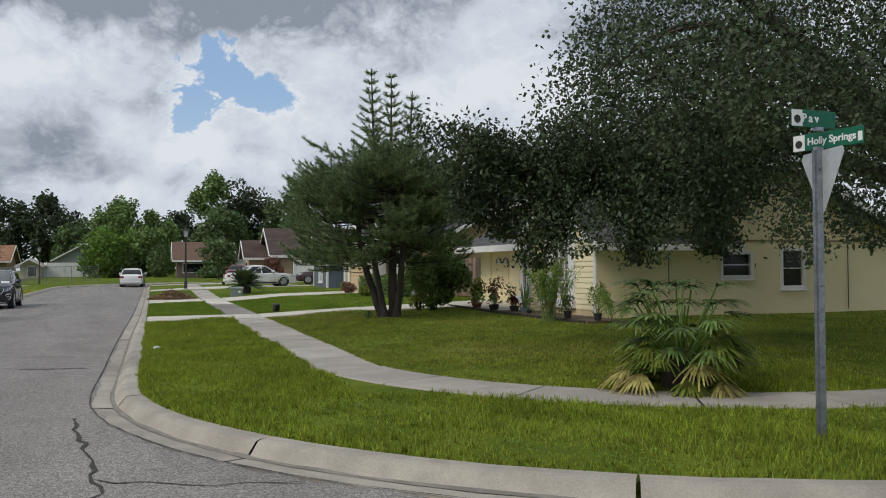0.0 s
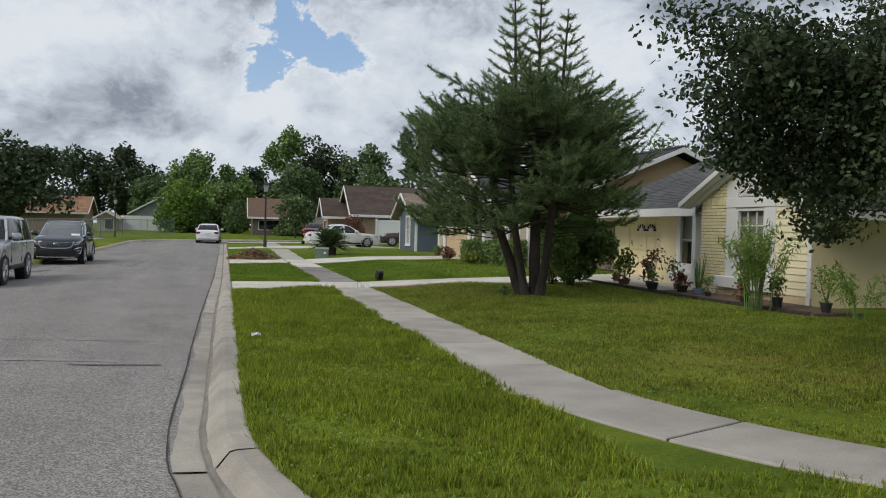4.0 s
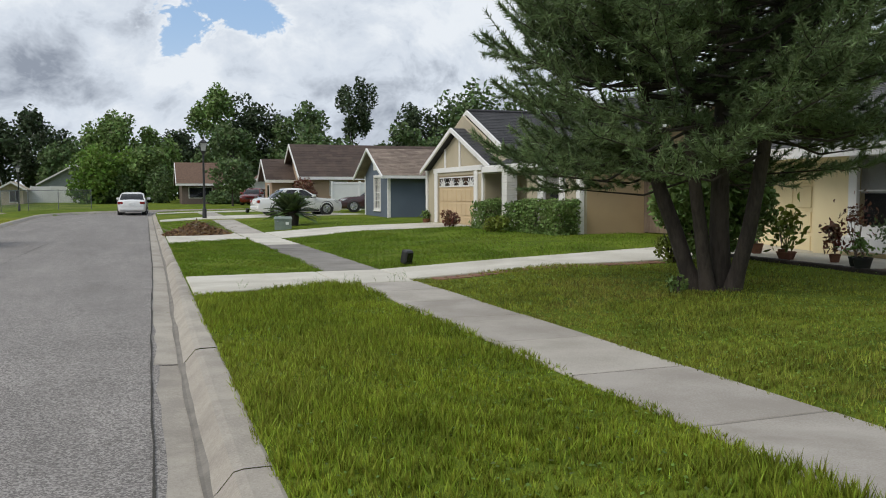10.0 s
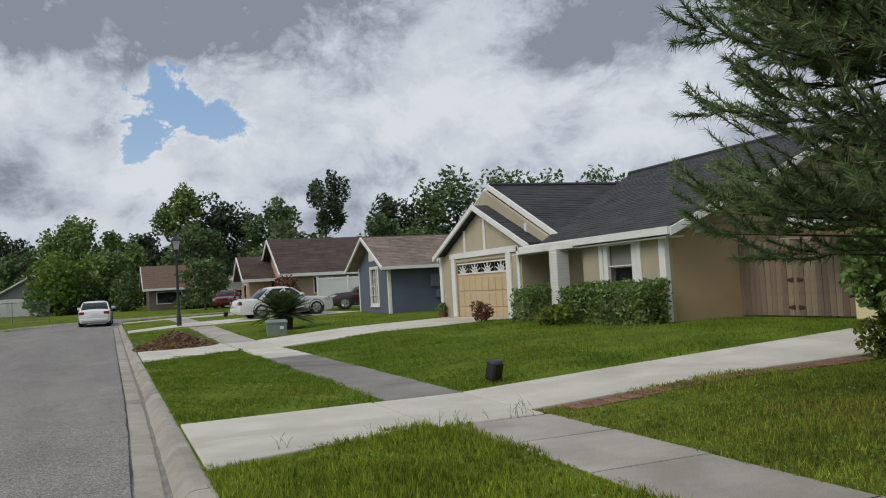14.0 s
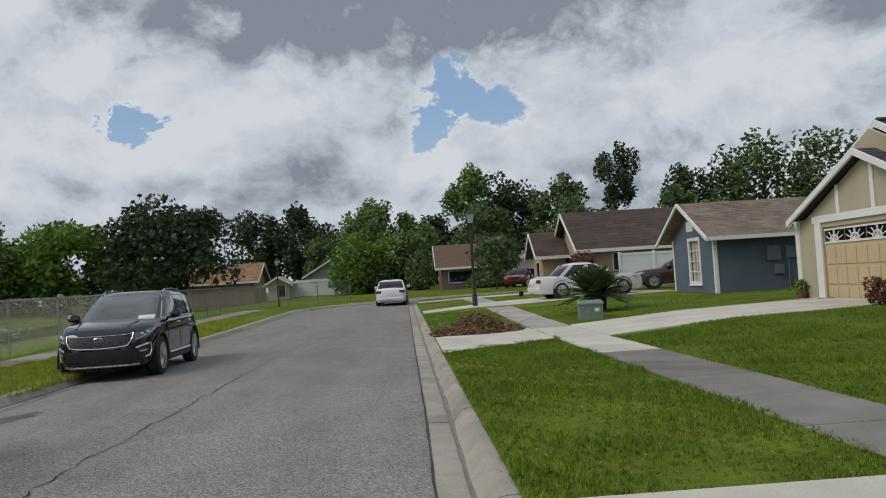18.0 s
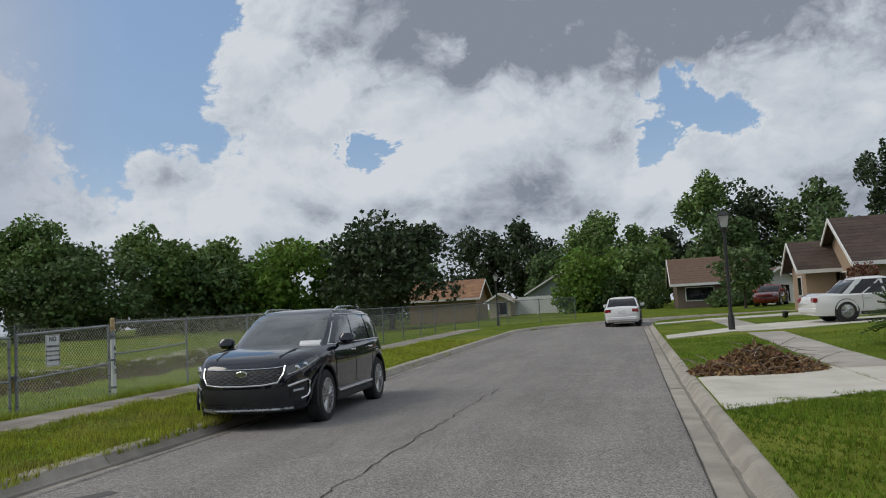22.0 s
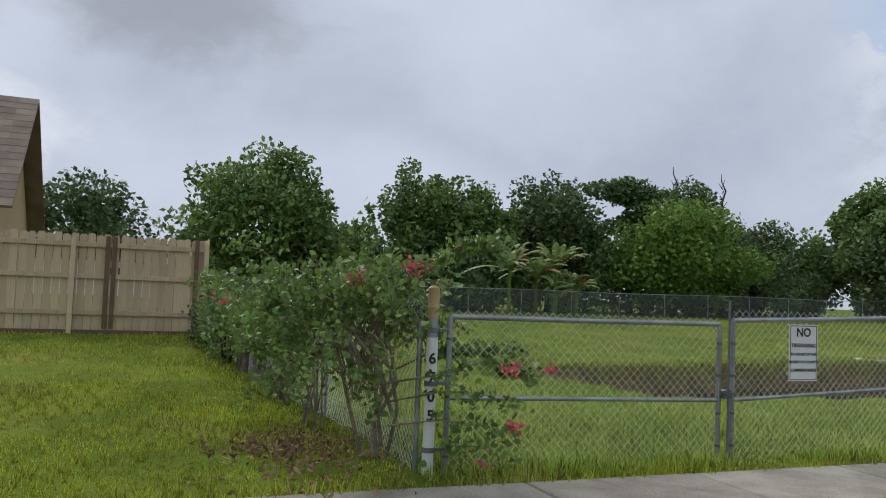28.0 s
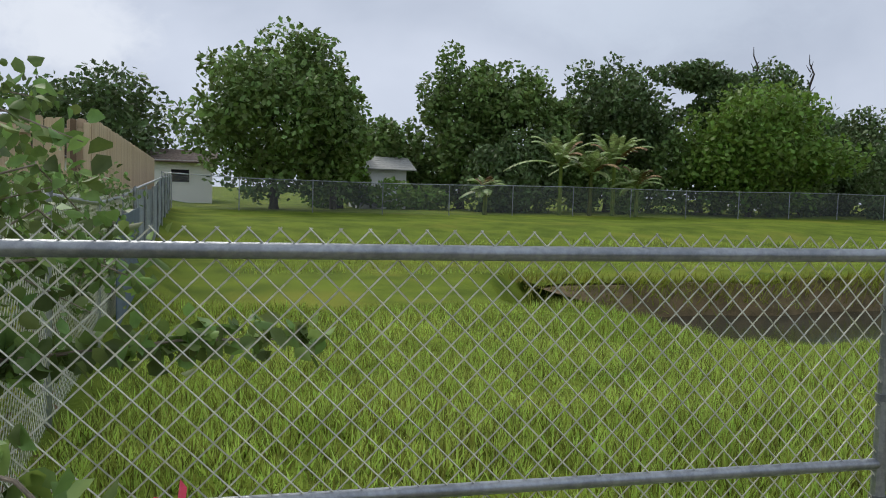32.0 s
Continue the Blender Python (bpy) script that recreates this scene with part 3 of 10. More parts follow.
def oval_leaves(name, centres, length, width, droop=0.3, rng=RNG, spread=0.35):
    """Leaf blades with a pointed oval outline, folded along the midrib: two joined faces at each centre."""
    c = np.asarray(centres, float)
    n = len(c)
    way = rng.normal(size=(n, 3))
    way[:, 2] -= droop
    way /= np.linalg.norm(way, axis=1)[:, None]
    side = np.cross(way, rng.normal(size=(n, 3)))
    side /= np.linalg.norm(side, axis=1)[:, None]
    up = np.cross(side, way)
    ln = (length * rng.uniform(1 - spread, 1 + spread, n))[:, None]
    wd = (width * rng.uniform(1 - spread, 1 + spread, n))[:, None]
    v = np.stack([c - way * ln * 0.5, c - way * ln * 0.2 + side * wd * 0.46 + up * wd * 0.16, c + way * ln * 0.16 + side * wd * 0.4 + up * wd * 0.12,
                  c + way * ln * 0.5 - up * wd * 0.15, c + way * ln * 0.16 - side * wd * 0.4 + up * wd * 0.12, c - way * ln * 0.2 - side * wd * 0.46 + up * wd * 0.16], 1)
    me = bpy.data.meshes.new(name)
    me.vertices.add(n * 6)
    me.vertices.foreach_set("co", np.ascontiguousarray(v, dtype=np.float32).ravel())
    me.loops.add(n * 8)
    me.loops.foreach_set("vertex_index", (np.arange(n)[:, None] * 6 + np.array((0, 1, 2, 3, 0, 3, 4, 5))).astype(np.int32).ravel())
    me.polygons.add(n * 2)
    me.polygons.foreach_set("loop_start", np.arange(0, n * 8, 4, dtype=np.int32))
    me.update(calc_edges=True)
    return me


def blob_points(n, centre, radii, rng=RNG, shell=0.55, lumps=10, lump=0.45, bottom=-1.0):
    """Points of a ragged crown: lumps round an ellipsoid, each filled near its skin."""
    centre, radii = np.array(centre, float), np.array(radii, float)
    d = rng.normal(size=(lumps, 3))
    d /= np.linalg.norm(d, axis=1)[:, None]
    d[:, 2] = np.maximum(d[:, 2], bottom)
    hubs = d * rng.uniform(0.45, 0.78, (lumps, 1))
    size = rng.uniform(lump * 0.65, lump * 1.2, lumps)
    pick = rng.choice(lumps, n, p=size**2 / (size**2).sum())
    u = rng.normal(size=(n, 3))
    u /= np.linalg.norm(u, axis=1)[:, None]
    r = shell + (1 - shell) * rng.random(n) ** 0.5
    p = hubs[pick] + u * (size[pick] * r)[:, None]
    p[:, 2] = np.maximum(p[:, 2], bottom * rng.uniform(0.85, 1.05, n))
    return centre + p * radii


# ---- the lie of the land ----
KERB_R, KERB_L, SIDE_KERB = 0.75, -6.2, 6.6
CORNER, CORNER_R = (8.35, 14.2), 7.6
BEND, BEND_IN, BEND_OUT = (6.2, 70.0), 5.45, 12.4


def rise(y):
    return 0.008 * min(max(y - 45.0, 0.0), 90.0)


def verge(x, y):
    """How far (x, y) lies inside the grass from the back of the kerb; negative on the road."""
    right = min(x - KERB_R, y - SIDE_KERB, BEND[1] + BEND_IN - y)
    if x < CORNER[0] and y < CORNER[1]:
        right = CORNER_R - math.hypot(x - CORNER[0], y - CORNER[1])
    elif x < BEND[0] and y > BEND[1]:
        right = BEND_IN - math.hypot(x - BEND[0], y - BEND[1])
    if y < BEND[1]:
        left = KERB_L - x
    elif x < BEND[0]:
        left = math.hypot(x - BEND[0], y - BEND[1]) - BEND_OUT
    else:
        left = y - BEND[1] - BEND_OUT
    return max(right, left, min(-4.0 - y, x - KERB_R))


def step(v, a, b):
    t = min(max((v - a) / (b - a), 0.0), 1.0)
    return t * t * (3 - 2 * t)


POND_Z = -1.12
WALK, WALK_OUT, WALK_IN = (9.37, 15.37), 6.23, 5.22   # the sidewalk's bend round the corner: centre and radii


def behind_walk(x, y):
    """How far (x, y) lies behind the right sidewalk, on the house side; negative towards the street."""
    if y >= WALK[1]:
        return x - (WALK[0] - WALK_IN)
    if x >= WALK[0]:
        return y - (WALK[1] - WALK_IN)
    return WALK_IN - math.hypot(x - WALK[0], y - WALK[1])


def pond_depth(x, y):
    """1 in the pond, 0 on its bank."""
    u = max(abs(x + 21.0 + 0.03 * (y - 60)) - 3.2, 0.0)
    w = max(abs(y - 66.0) - 18.5, 0.0)
    d = math.hypot(u, w) + 0.35 * math.sin(y * 0.55) + 0.2 * math.sin(y * 1.7 + x)
    near = step(d, 1.6, 0.2) if x > -21 else step(d, 2.4, 1.4)
    return near


def ground(x, y):
    d = verge(x, y)
    z = rise(y)
    if d < 0.0:
        return z - 0.24 + 0.34 * step(d, -0.3, 0.02)
    z += 0.12 + (0.012 if x > 0 else 0.04) * step(d, 0, 2.2)
    if x > 0:
        e = behind_walk(x, y)
        z += 0.14 * step(e, 0.0, 3.0) + 0.05 * step(e, 3.0, 8.0) + 0.11 * step(y, 46.0, 60.0) * step(e, 3.0, 0.0)
        z += (0.03 * step(e, 0.0, 0.7) * step(y, 41.6, 40.6) + 0.1 * step(x, 4.8, 10.3) * step(y, 46.5, 45.5)) * step(y, 29.9, 30.7) + 0.012 * math.sin(x * 0.9 + y * 0.35) * step(e, 0.3, 3)
    else:
        yard = 0.45 * step(x, -9.8, -21.5) * step(y, 39.2, 37.5)
        lot = (0.72 * step(x, -26, -38) - 0.46 * step(x, -11.5, -18) + 0.03 * math.sin(x * 0.6 + y * 0.4)) * step(x, -10.3, -11.5) * step(y, 37.5, 39.2)
        z += yard + lot - (1.1 * pond_depth(x, y) if x < -10.5 and y > 39 else 0.0)
    return z

# ---- ground, road, kerbs, walks ----
def lines(*spans):
    out = []
    for a, b, s in spans:
        out += list(np.arange(a, b - 1e-6, s))
    return out + [spans[-1][1]]


def sheet(xs, ys, zf, keep=None):
    s = Shape()
    z = [[zf(x, y) for x in xs] for y in ys]
    s.v = [(x, y, z[j][i]) for j, y in enumerate(ys) for i, x in enumerate(xs)]
    n = len(xs)
    for j in range(len(ys) - 1):
        for i in range(n - 1):
            if keep is None or keep((xs[i] + xs[i + 1]) / 2, (ys[j] + ys[j + 1]) / 2):
                s.f.append((j * n + i, j * n + i + 1, j * n + n + i + 1, j * n + n + i))
    return s


def ground_z(x, y):
    d = verge(x, y)
    if d < 0:
        return rise(y) - 0.24 + 0.35 * (step(d, -0.16, -0.01) if x > -3 else step(d, -0.5, -0.14))
    return ground(x, y)


GX = lines((-420, -80, 40), (-80, -48, 4), (-48, -30, 0.9), (-30, -12, 0.5), (-12, -7, 0.5), (-7, -5.5, 0.175), (-5.5, 0, 1.1), (0, 1.5, 0.15), (1.5, 14, 0.4), (14, 30, 2), (30, 60, 6), (60, 420, 45))
GY = lines((-420, -60, 60), (-60, -5, 5), (-5, 6, 1.1), (6, 15, 0.25), (15, 46, 0.8), (46, 68, 1.2), (68, 84, 0.4), (84, 130, 4), (130, 460, 55))
lawn_ground = tagged(part("ground", sheet(GX, GY, ground_z), LAWN, smooth=True), "green lawn ground rolling down to a pond", "ground", kind="structure")


def road_z(x, y):
    d = verge(x, y)
    return rise(y) + (-0.03 if d > -0.5 else 0.004 + 0.05 * step(-d, 0.56, 3.6))


RX = lines((-6.2, -5.2, 0.25), (-5.2, -0.2, 0.5), (-0.2, 1.5, 0.2), (1.5, 9, 0.35), (9, 60, 3))
RY = lines((-40, -5, 3), (-5, 6, 0.6), (6, 15, 0.25), (15, 68, 1.2), (68, 84, 0.35))
tagged(part("road", sheet(RX, RY, road_z, lambda x, y: verge(x, y) < -0.36), ASPHALT, smooth=True), "worn grey asphalt residential street with exposed aggregate", "road", kind="structure")


def arc(c, r, a0, a1, n):
    return [(c[0] + r * math.cos(radians(a0 + (a1 - a0) * k / n)), c[1] + r * math.sin(radians(a0 + (a1 - a0) * k / n))) for k in range(n + 1)]


def along(pts, spacing):
    """Cuts a line of points into runs of about that length."""
    runs, cur, length = [], [pts[0]], 0.0
    for p, q in zip(pts, pts[1:]):
        d = math.dist(p, q)
        k = max(1, int(math.ceil(d / 0.5)))
        for i in range(1, k + 1):
            cur.append((p[0] + (q[0] - p[0]) * i / k, p[1] + (q[1] - p[1]) * i / k))
            length += d / k
            if length >= spacing:
                runs.append(cur)
                cur, length = [cur[-1]], 0.0
    return runs + ([cur] if len(cur) > 1 else [])


def offset(run, left, gap=0.0):
    """Points, and the level direction across, along a run shortened by gap at both ends."""
    out = []
    for i, p in enumerate(run):
        a, b = run[max(i - 1, 0)], run[min(i + 1, len(run) - 1)]
        t = Vector((b[0] - a[0], b[1] - a[1])).normalized()
        q = Vector(p) + (t * gap if i == 0 else -t * gap if i == len(run) - 1 else t * 0)
        out.append((q, Vector((-t.y, t.x)) * (1 if left else -1)))
    return out


PROFILE = ((0.0, -0.12), (0.0, 0.118), (0.02, 0.126), (0.15, 0.126), (0.2, 0.115), (0.28, 0.02), (0.32, -0.012), (0.56, 0.002), (0.56, -0.1))


def gutter(y, left):
    """How much narrower the kerb's top is further down the street, where the lawn has grown over it."""
    return 0.09 * step(y, 22.0, 35.0) if left else 0.0


def kerb(name, pts, left, label):
    k = thing(name, label, "kerb", kind="structure")
    for run in along(pts, 3.05):
        rings = []
        for q, side in offset(run, left, 0.008):
            w = rise(q.y) + R.uniform(-0.003, 0.003)
            g = gutter(q.y, left)
            rings.append([(q.x + side.x * (d - (g if d > 0.1 else 0)), q.y + side.y * (d - (g if d > 0.1 else 0)), w + z) for d, z in PROFILE])
        part("kerb_section", Shape().loft(rings, closed=False), GUTTER, k, recalc=True)
    grime = Shape()
    for run in along(pts, 400):
        rings = []
        for i, (q, side) in enumerate(offset(run, left)):
            g = gutter(q.y, left)
            a = 0.285 - g + R.uniform(-0.006, 0.006)
            rings.append([(q.x + side.x * d, q.y + side.y * d, rise(q.y) + z) for d, z in ((a, 0.012), (0.325 - g, -0.007), (0.345 - g + R.uniform(-0.008, 0.008), -0.006))])
        grime.loft(rings, closed=False)
    part("gutter_dirt", grime, GRIME, k, "dark dirt line in the gutter", recalc=True)
    seam = Shape()
    for run in along(pts, 400):
        rings = []
        for i, (q, side) in enumerate(offset(run, left)):
            a, w = 0.575 - gutter(q.y, left) + R.uniform(-0.009, 0.009), R.uniform(0.004, 0.011)
            rings.append([(q.x + side.x * d, q.y + side.y * d, rise(q.y) + 0.0125) for d in (a - w, a + w)])
        seam.loft(rings, closed=False)
    part("open_seam", seam, CRACK, k, "dark open seam beside the asphalt", recalc=True)
    return k


RIGHT_LINE = [(45, SIDE_KERB), (CORNER[0], SIDE_KERB)] + arc(CORNER, CORNER_R, 270, 180, 22)[1:] + [(KERB_R, BEND[1])] + arc(BEND, BEND_IN, 180, 90, 14)[1:] + [(40, BEND[1] + BEND_IN)]
LEFT_LINE = [(KERB_L, -25), (KERB_L, BEND[1])] + arc(BEND, BEND_OUT, 180, 90, 20)[1:] + [(40, BEND[1] + BEND_OUT)]
kerb("kerb_right", RIGHT_LINE, True, "pale concrete kerb and gutter with joints")
kerb("kerb_left", LEFT_LINE, False, "pale concrete kerb and gutter, partly overgrown")


def ribbon(pts, w, z=0.062, material=CRACK, jag=0.05):
    s, rings, dense = Shape(), [], []
    for p, q in zip(pts, pts[1:]):
        k = max(2, int(math.dist(p, q) / 0.18))
        dense += [(p[0] + (q[0] - p[0]) * i / k + R.uniform(-jag, jag), p[1] + (q[1] - p[1]) * i / k + R.uniform(-jag, jag)) for i in range(k)]
    for q, side in offset(dense + [pts[-1]], True):
        h = w * R.uniform(0.35, 1.2)
        zz = road_z(q.x, q.y) + 0.006
        rings.append([(q.x + side.x * d, q.y + side.y * d, zz) for d in (-h, h)])
    return part("road_crack", s.loft(rings, closed=False), material, None, recalc=True)


PATCH = paint("asphalt_patch", (0.3, 0.285, 0.265), (0.25, 0.235, 0.22), 0.92, scale=2, fine=80, bump=0.4)
STAIN = paint("oil_stain", (0.085, 0.08, 0.075), (0.13, 0.122, 0.115), 0.8, scale=2, fine=30)
for pts, w in (([(-2.8, 30), (-2.75, 36), (-2.62, 44.5)], 0.008), ([(0.1, 12.4), (0.4, 10.4), (0.55, 9.0), (0.2, 7.4), (-0.3, 5.6)], 0.02), ([(0.5, 9.4), (1.4, 9.0), (2.0, 8.9)], 0.014),
               ([(-6, 19.6), (-3.1, 19.4), (0.0, 19.2)], 0.012), ([(-1.5, 49.5), (-0.9, 49.6)], 0.03), ([(-1.7, 46.6), (-1.0, 46.7)], 0.025), ([(-2.5, 56.4), (-2.2, 56.5)], 0.04),
               ([(0.95, 4.0), (1.3, 5.2), (1.2, 6.0)], 0.012)):
    tagged(ribbon(pts, w), "dark crack in the asphalt", "crack", "road cracks", "structure")
tagged(ribbon([(-5.6, 17.9), (-3, 17.75), (-0.6, 17.6)], 0.11, material=PATCH, jag=0.03), "pale filled trench across the asphalt", "patch", kind="structure").name = "road_patch"
tagged(ribbon([(-1.1, 17.35), (-0.1, 17.3)], 0.05, material=STAIN, jag=0.02), "dark streak across the asphalt", "stain", kind="structure").name = "road_stain"
tagged(ribbon([(-5.35, 35.2), (-4.9, 36.6)], 0.2, material=STAIN, jag=0.06), "dark oil stain by the kerb", "stain", kind="structure").name = "road_stain"

# walks
right_walk = thing("sidewalk_right", "narrow concrete sidewalk of worn slabs", "sidewalk", kind="structure")
left_walk = thing("sidewalk_left", "grey concrete sidewalk edged by grass", "sidewalk", kind="structure")


def slab(parent, poly, material, lift=0.022, name="slab", tilt=0.002, zf=ground):
    """A slab on the ground: a level outline with bevelled upper edges."""
    cx, cy = sum(p[0] for p in poly) / len(poly), sum(p[1] for p in poly) / len(poly)
    a, b = R.uniform(-tilt, tilt), R.uniform(-tilt, tilt) * 0.5
    def z(x, y, d):
        return max(zf(x, y), rise(y) + 0.1) + lift + a * (x - cx) + b * (y - cy) - d
    lower = [(x, y, z(x, y, 0.12)) for x, y in poly]
    edge = [(x, y, z(x, y, 0.012)) for x, y in poly]
    top = [(x + (cx - x) * 0.012 / max(0.2, math.dist((x, y), (cx, cy))), y + (cy - y) * 0.012 / max(0.2, math.dist((x, y), (cx, cy))), z(x, y, 0)) for x, y in poly]
    return part(name, Shape().loft([lower, edge, top]), material, parent, recalc=True)


SW0, SW1 = WALK[0] - WALK_OUT, WALK[0] - WALK_IN


def walk_run(joints):
    """Slabs of the straight right sidewalk between the given joints."""
    for y, e in zip(joints, joints[1:]):
        j = R.uniform(-0.012, 0.012)
        part("joint_dirt", Shape().box(SW0 + 0.01, SW1 - 0.01, e - 0.03, e + 0.03, ground(3.6, e) - 0.05, ground(3.6, e) + 0.016), GRIME if R.random() < 0.4 else CRACK, right_walk)
        slab(right_walk, [(SW0 + j, y + 0.009), (SW1 + j, y + 0.009 + R.uniform(-0.006, 0.006)), (SW1 + j, e - 0.01), (SW0 + j, e - 0.009 + R.uniform(-0.008, 0.006))], CONCRETE_DARK if 29.8 < y < 38.0 else CONCRETE_PALE if 38.0 < y < 45.0 else CONCRETE)


walk_run((14.45, 16.07, 17.87, 19.43, 20.9, 22.36, 23.9, 25.35, 26.6, 27.72))
walk_run((29.88, 31.4, 33.0, 34.65, 36.3, 38.12, 39.9, 41.6, 43.2, 45.1))
walk_run([45.13 + 1.58 * k for k in range(8)])
walk_run([60.4 + 1.72 * k for k in range(6)])
bends = (188.6, 204.5, 222.3, 241.5, 256.0, 270.0)
for a, e in zip(bends, bends[1:]):
    slab(right_walk, arc(WALK, WALK_OUT, a + 0.12, e - 0.12, 5) + arc(WALK, WALK_IN, e - 0.12, a + 0.12, 5), CONCRETE)
    p, q = arc(WALK, WALK_OUT - 0.02, a, a, 1)[0], arc(WALK, WALK_IN + 0.02, a, a, 1)[0]
    part("joint_dirt", Shape().loft([[(u[0] + dx, u[1] + dy, ground(*u) + h) for dx, dy, h in ((-0.012, 0.02, -0.05), (0.012, -0.02, -0.05), (0.012, -0.02, 0.014), (-0.012, 0.02, 0.014))] for u in (p, q)]), CRACK, right_walk, recalc=True)
part("joint_dirt", Shape().box(SW0 + 0.02, SW1 - 0.02, 14.37, 14.47, 0.05, ground(3.6, 14.4) + 0.014), SOIL, right_walk)
x = WALK[0] + 0.02
while x < 40:
    slab(right_walk, [(x, WALK[1] - WALK_OUT), (x + 1.6, WALK[1] - WALK_OUT), (x + 1.6, WALK[1] - WALK_IN), (x, WALK[1] - WALK_IN)], CONCRETE)
    x += 1.62
y = 20.0
while y < 74:
    e = y + 1.6
    w = 0.0 if y < 66 else (y - 66) * 0.03
    slab(left_walk, [(-9.66 + w, y + 0.012), (-8.42 + w, y + 0.012), (-8.42 + w, e - 0.012), (-9.66 + w, e - 0.012)], WALK_GRIMY)
    y = e


def driveway(name, label, slabs, material=CONCRETE_PALE):
    d = thing(name, label, "driveway", kind="structure")
    for poly in slabs:
        slab(d, poly, material, lift=0.026, tilt=0.001)
    return d


driveway("driveway_1", "pale concrete driveway with weedy joints", [
    [(0.77, 27.3), (0.77, 29.9), (2.93, 29.84), (2.93, 27.95)], [(2.96, 27.76), (2.96, 29.84), (4.1, 29.84), (4.1, 27.76)],
    [(4.14, 28.1), (4.14, 29.9), (7.0, 29.95), (7.0, 28.15)], [(7.03, 28.15), (7.03, 29.95), (9.8, 30.2), (9.8, 28.2)], [(9.83, 28.2), (9.83, 30.2), (12.6, 30.5), (12.6, 28.25)]])
driveway("driveway_2", "pale concrete driveway leading to a garage", [
    [(0.77, 40.2), (0.77, 44.3), (3.1, 45.4), (3.1, 41.75)],
    [(4.19, 41.6), (4.19, 45.5), (7.0, 45.8), (7.0, 41.8)], [(7.03, 41.8), (7.03, 45.8), (10.85, 45.9), (10.85, 41.7)]])
driveway("driveway_3", "pale concrete driveway with parked cars", [
    [(0.77, 55.2), (0.77, 56.9), (3.0, 59.6), (3.0, 57.4)], [(3.02, 57.2), (3.02, 60.3), (4.3, 61.6), (4.3, 57.4)],
    [(4.32, 57.4), (4.32, 61.6), (9.0, 63.0), (9.0, 59.2)], [(9.02, 59.2), (9.02, 63.0), (16.0, 65.0), (16.0, 60.0)]])
driveway("driveway_4", "pale concrete apron of a far driveway", [[(0.77, 66.4), (0.77, 67.8), (3.0, 69.6), (3.0, 68.2)], [(3.02, 68.0), (3.02, 70.0), (8.0, 71.5), (8.0, 69.0)]])

# ---- houses ----
def wall_with_holes(along_y, at, thick, u0, u1, z0, z1, holes=()):
    """A wall on a level line (along y at x = at, or along x at y = at) with openings (u0, u1, z0, z1) through it."""
    us = sorted({u0, u1, *[v for h in holes for v in h[:2] if u0 < v < u1]})
    zs = sorted({z0, z1, *[v for h in holes for v in h[2:] if z0 < v < z1]})
    s, index = Shape(), {}

    def open_cell(i, j):
        if not (0 <= i < len(us) - 1 and 0 <= j < len(zs) - 1):
            return True
        u, z = (us[i] + us[i + 1]) / 2, (zs[j] + zs[j + 1]) / 2
        return any(h[0] < u < h[1] and h[2] < z < h[3] for h in holes)

    def v(i, j, d):
        if (i, j, d) not in index:
            index[i, j, d] = len(s.v)
            w = at + thick * d
            s.v.append((w, us[i], zs[j]) if along_y else (us[i], w, zs[j]))
        return index[i, j, d]

    for i in range(len(us) - 1):
        for j in range(len(zs) - 1):
            if open_cell(i, j):
                continue
            for d in (0, 1):
                s.f.append((v(i, j, d), v(i + 1, j, d), v(i + 1, j + 1, d), v(i, j + 1, d)))
            for di, dj, p, q in ((-1, 0, (i, j), (i, j + 1)), (1, 0, (i + 1, j), (i + 1, j + 1)), (0, -1, (i, j), (i + 1, j)), (0, 1, (i, j + 1), (i + 1, j + 1))):
                if open_cell(i + di, j + dj):
                    s.f.append((v(*p, 0), v(*q, 0), v(*q, 1), v(*p, 1)))
    me = s.mesh("wall")
    fix_normals(me)
    return me


def roof_plane(house, material, a, b, c, d, course=0.16, tab=0.32):
    """Shingles over a slope: a to b along the eave, d to c along the ridge; drawn course by course."""
    a, b, c, d = (Vector(p) for p in (a, b, c, d))
    nrm = (b - a).cross(d - a).normalized()
    if nrm.z < 0:
        nrm = -nrm
    s = Shape()
    s.add([p - nrm * 0.06 for p in (a, b, c, d)] + [p + nrm * 0.004 for p in (a, b, c, d)], ((3, 2, 1, 0), (4, 5, 6, 7), (0, 1, 5, 4), (1, 2, 6, 5), (2, 3, 7, 6), (3, 0, 4, 7)))
    deck = part("roof_deck", s, material, house, recalc=True)
    rows = max(2, int((d - a).length / course))
    t = Shape()
    for r in range(rows):
        p0, p1 = a.lerp(d, r / rows), b.lerp(c, r / rows)
        q0, q1 = a.lerp(d, (r + 1) / rows), b.lerp(c, (r + 1) / rows)
        n = max(1, int((p1 - p0).length / tab))
        shift = (r % 2) * 0.5
        for k in range(-1, n + 1):
            u0, u1 = max(0.0, (k + shift + 0.01) / n), min(1.0, (k + shift + 0.99) / n)
            if u1 - u0 < 0.1 / n:
                continue
            lift = nrm * R.uniform(0.009, 0.017)
            t.add((p0.lerp(p1, u0) + lift, p0.lerp(p1, u1) + lift, q0.lerp(q1, u1) + nrm * 0.006, q0.lerp(q1, u0) + nrm * 0.006, p0.lerp(p1, u0), p0.lerp(p1, u1)), ((0, 1, 2, 3), (4, 5, 1, 0)))
    tagged(part("shingle_field", t, material, deck), kind="stuff")
    return deck


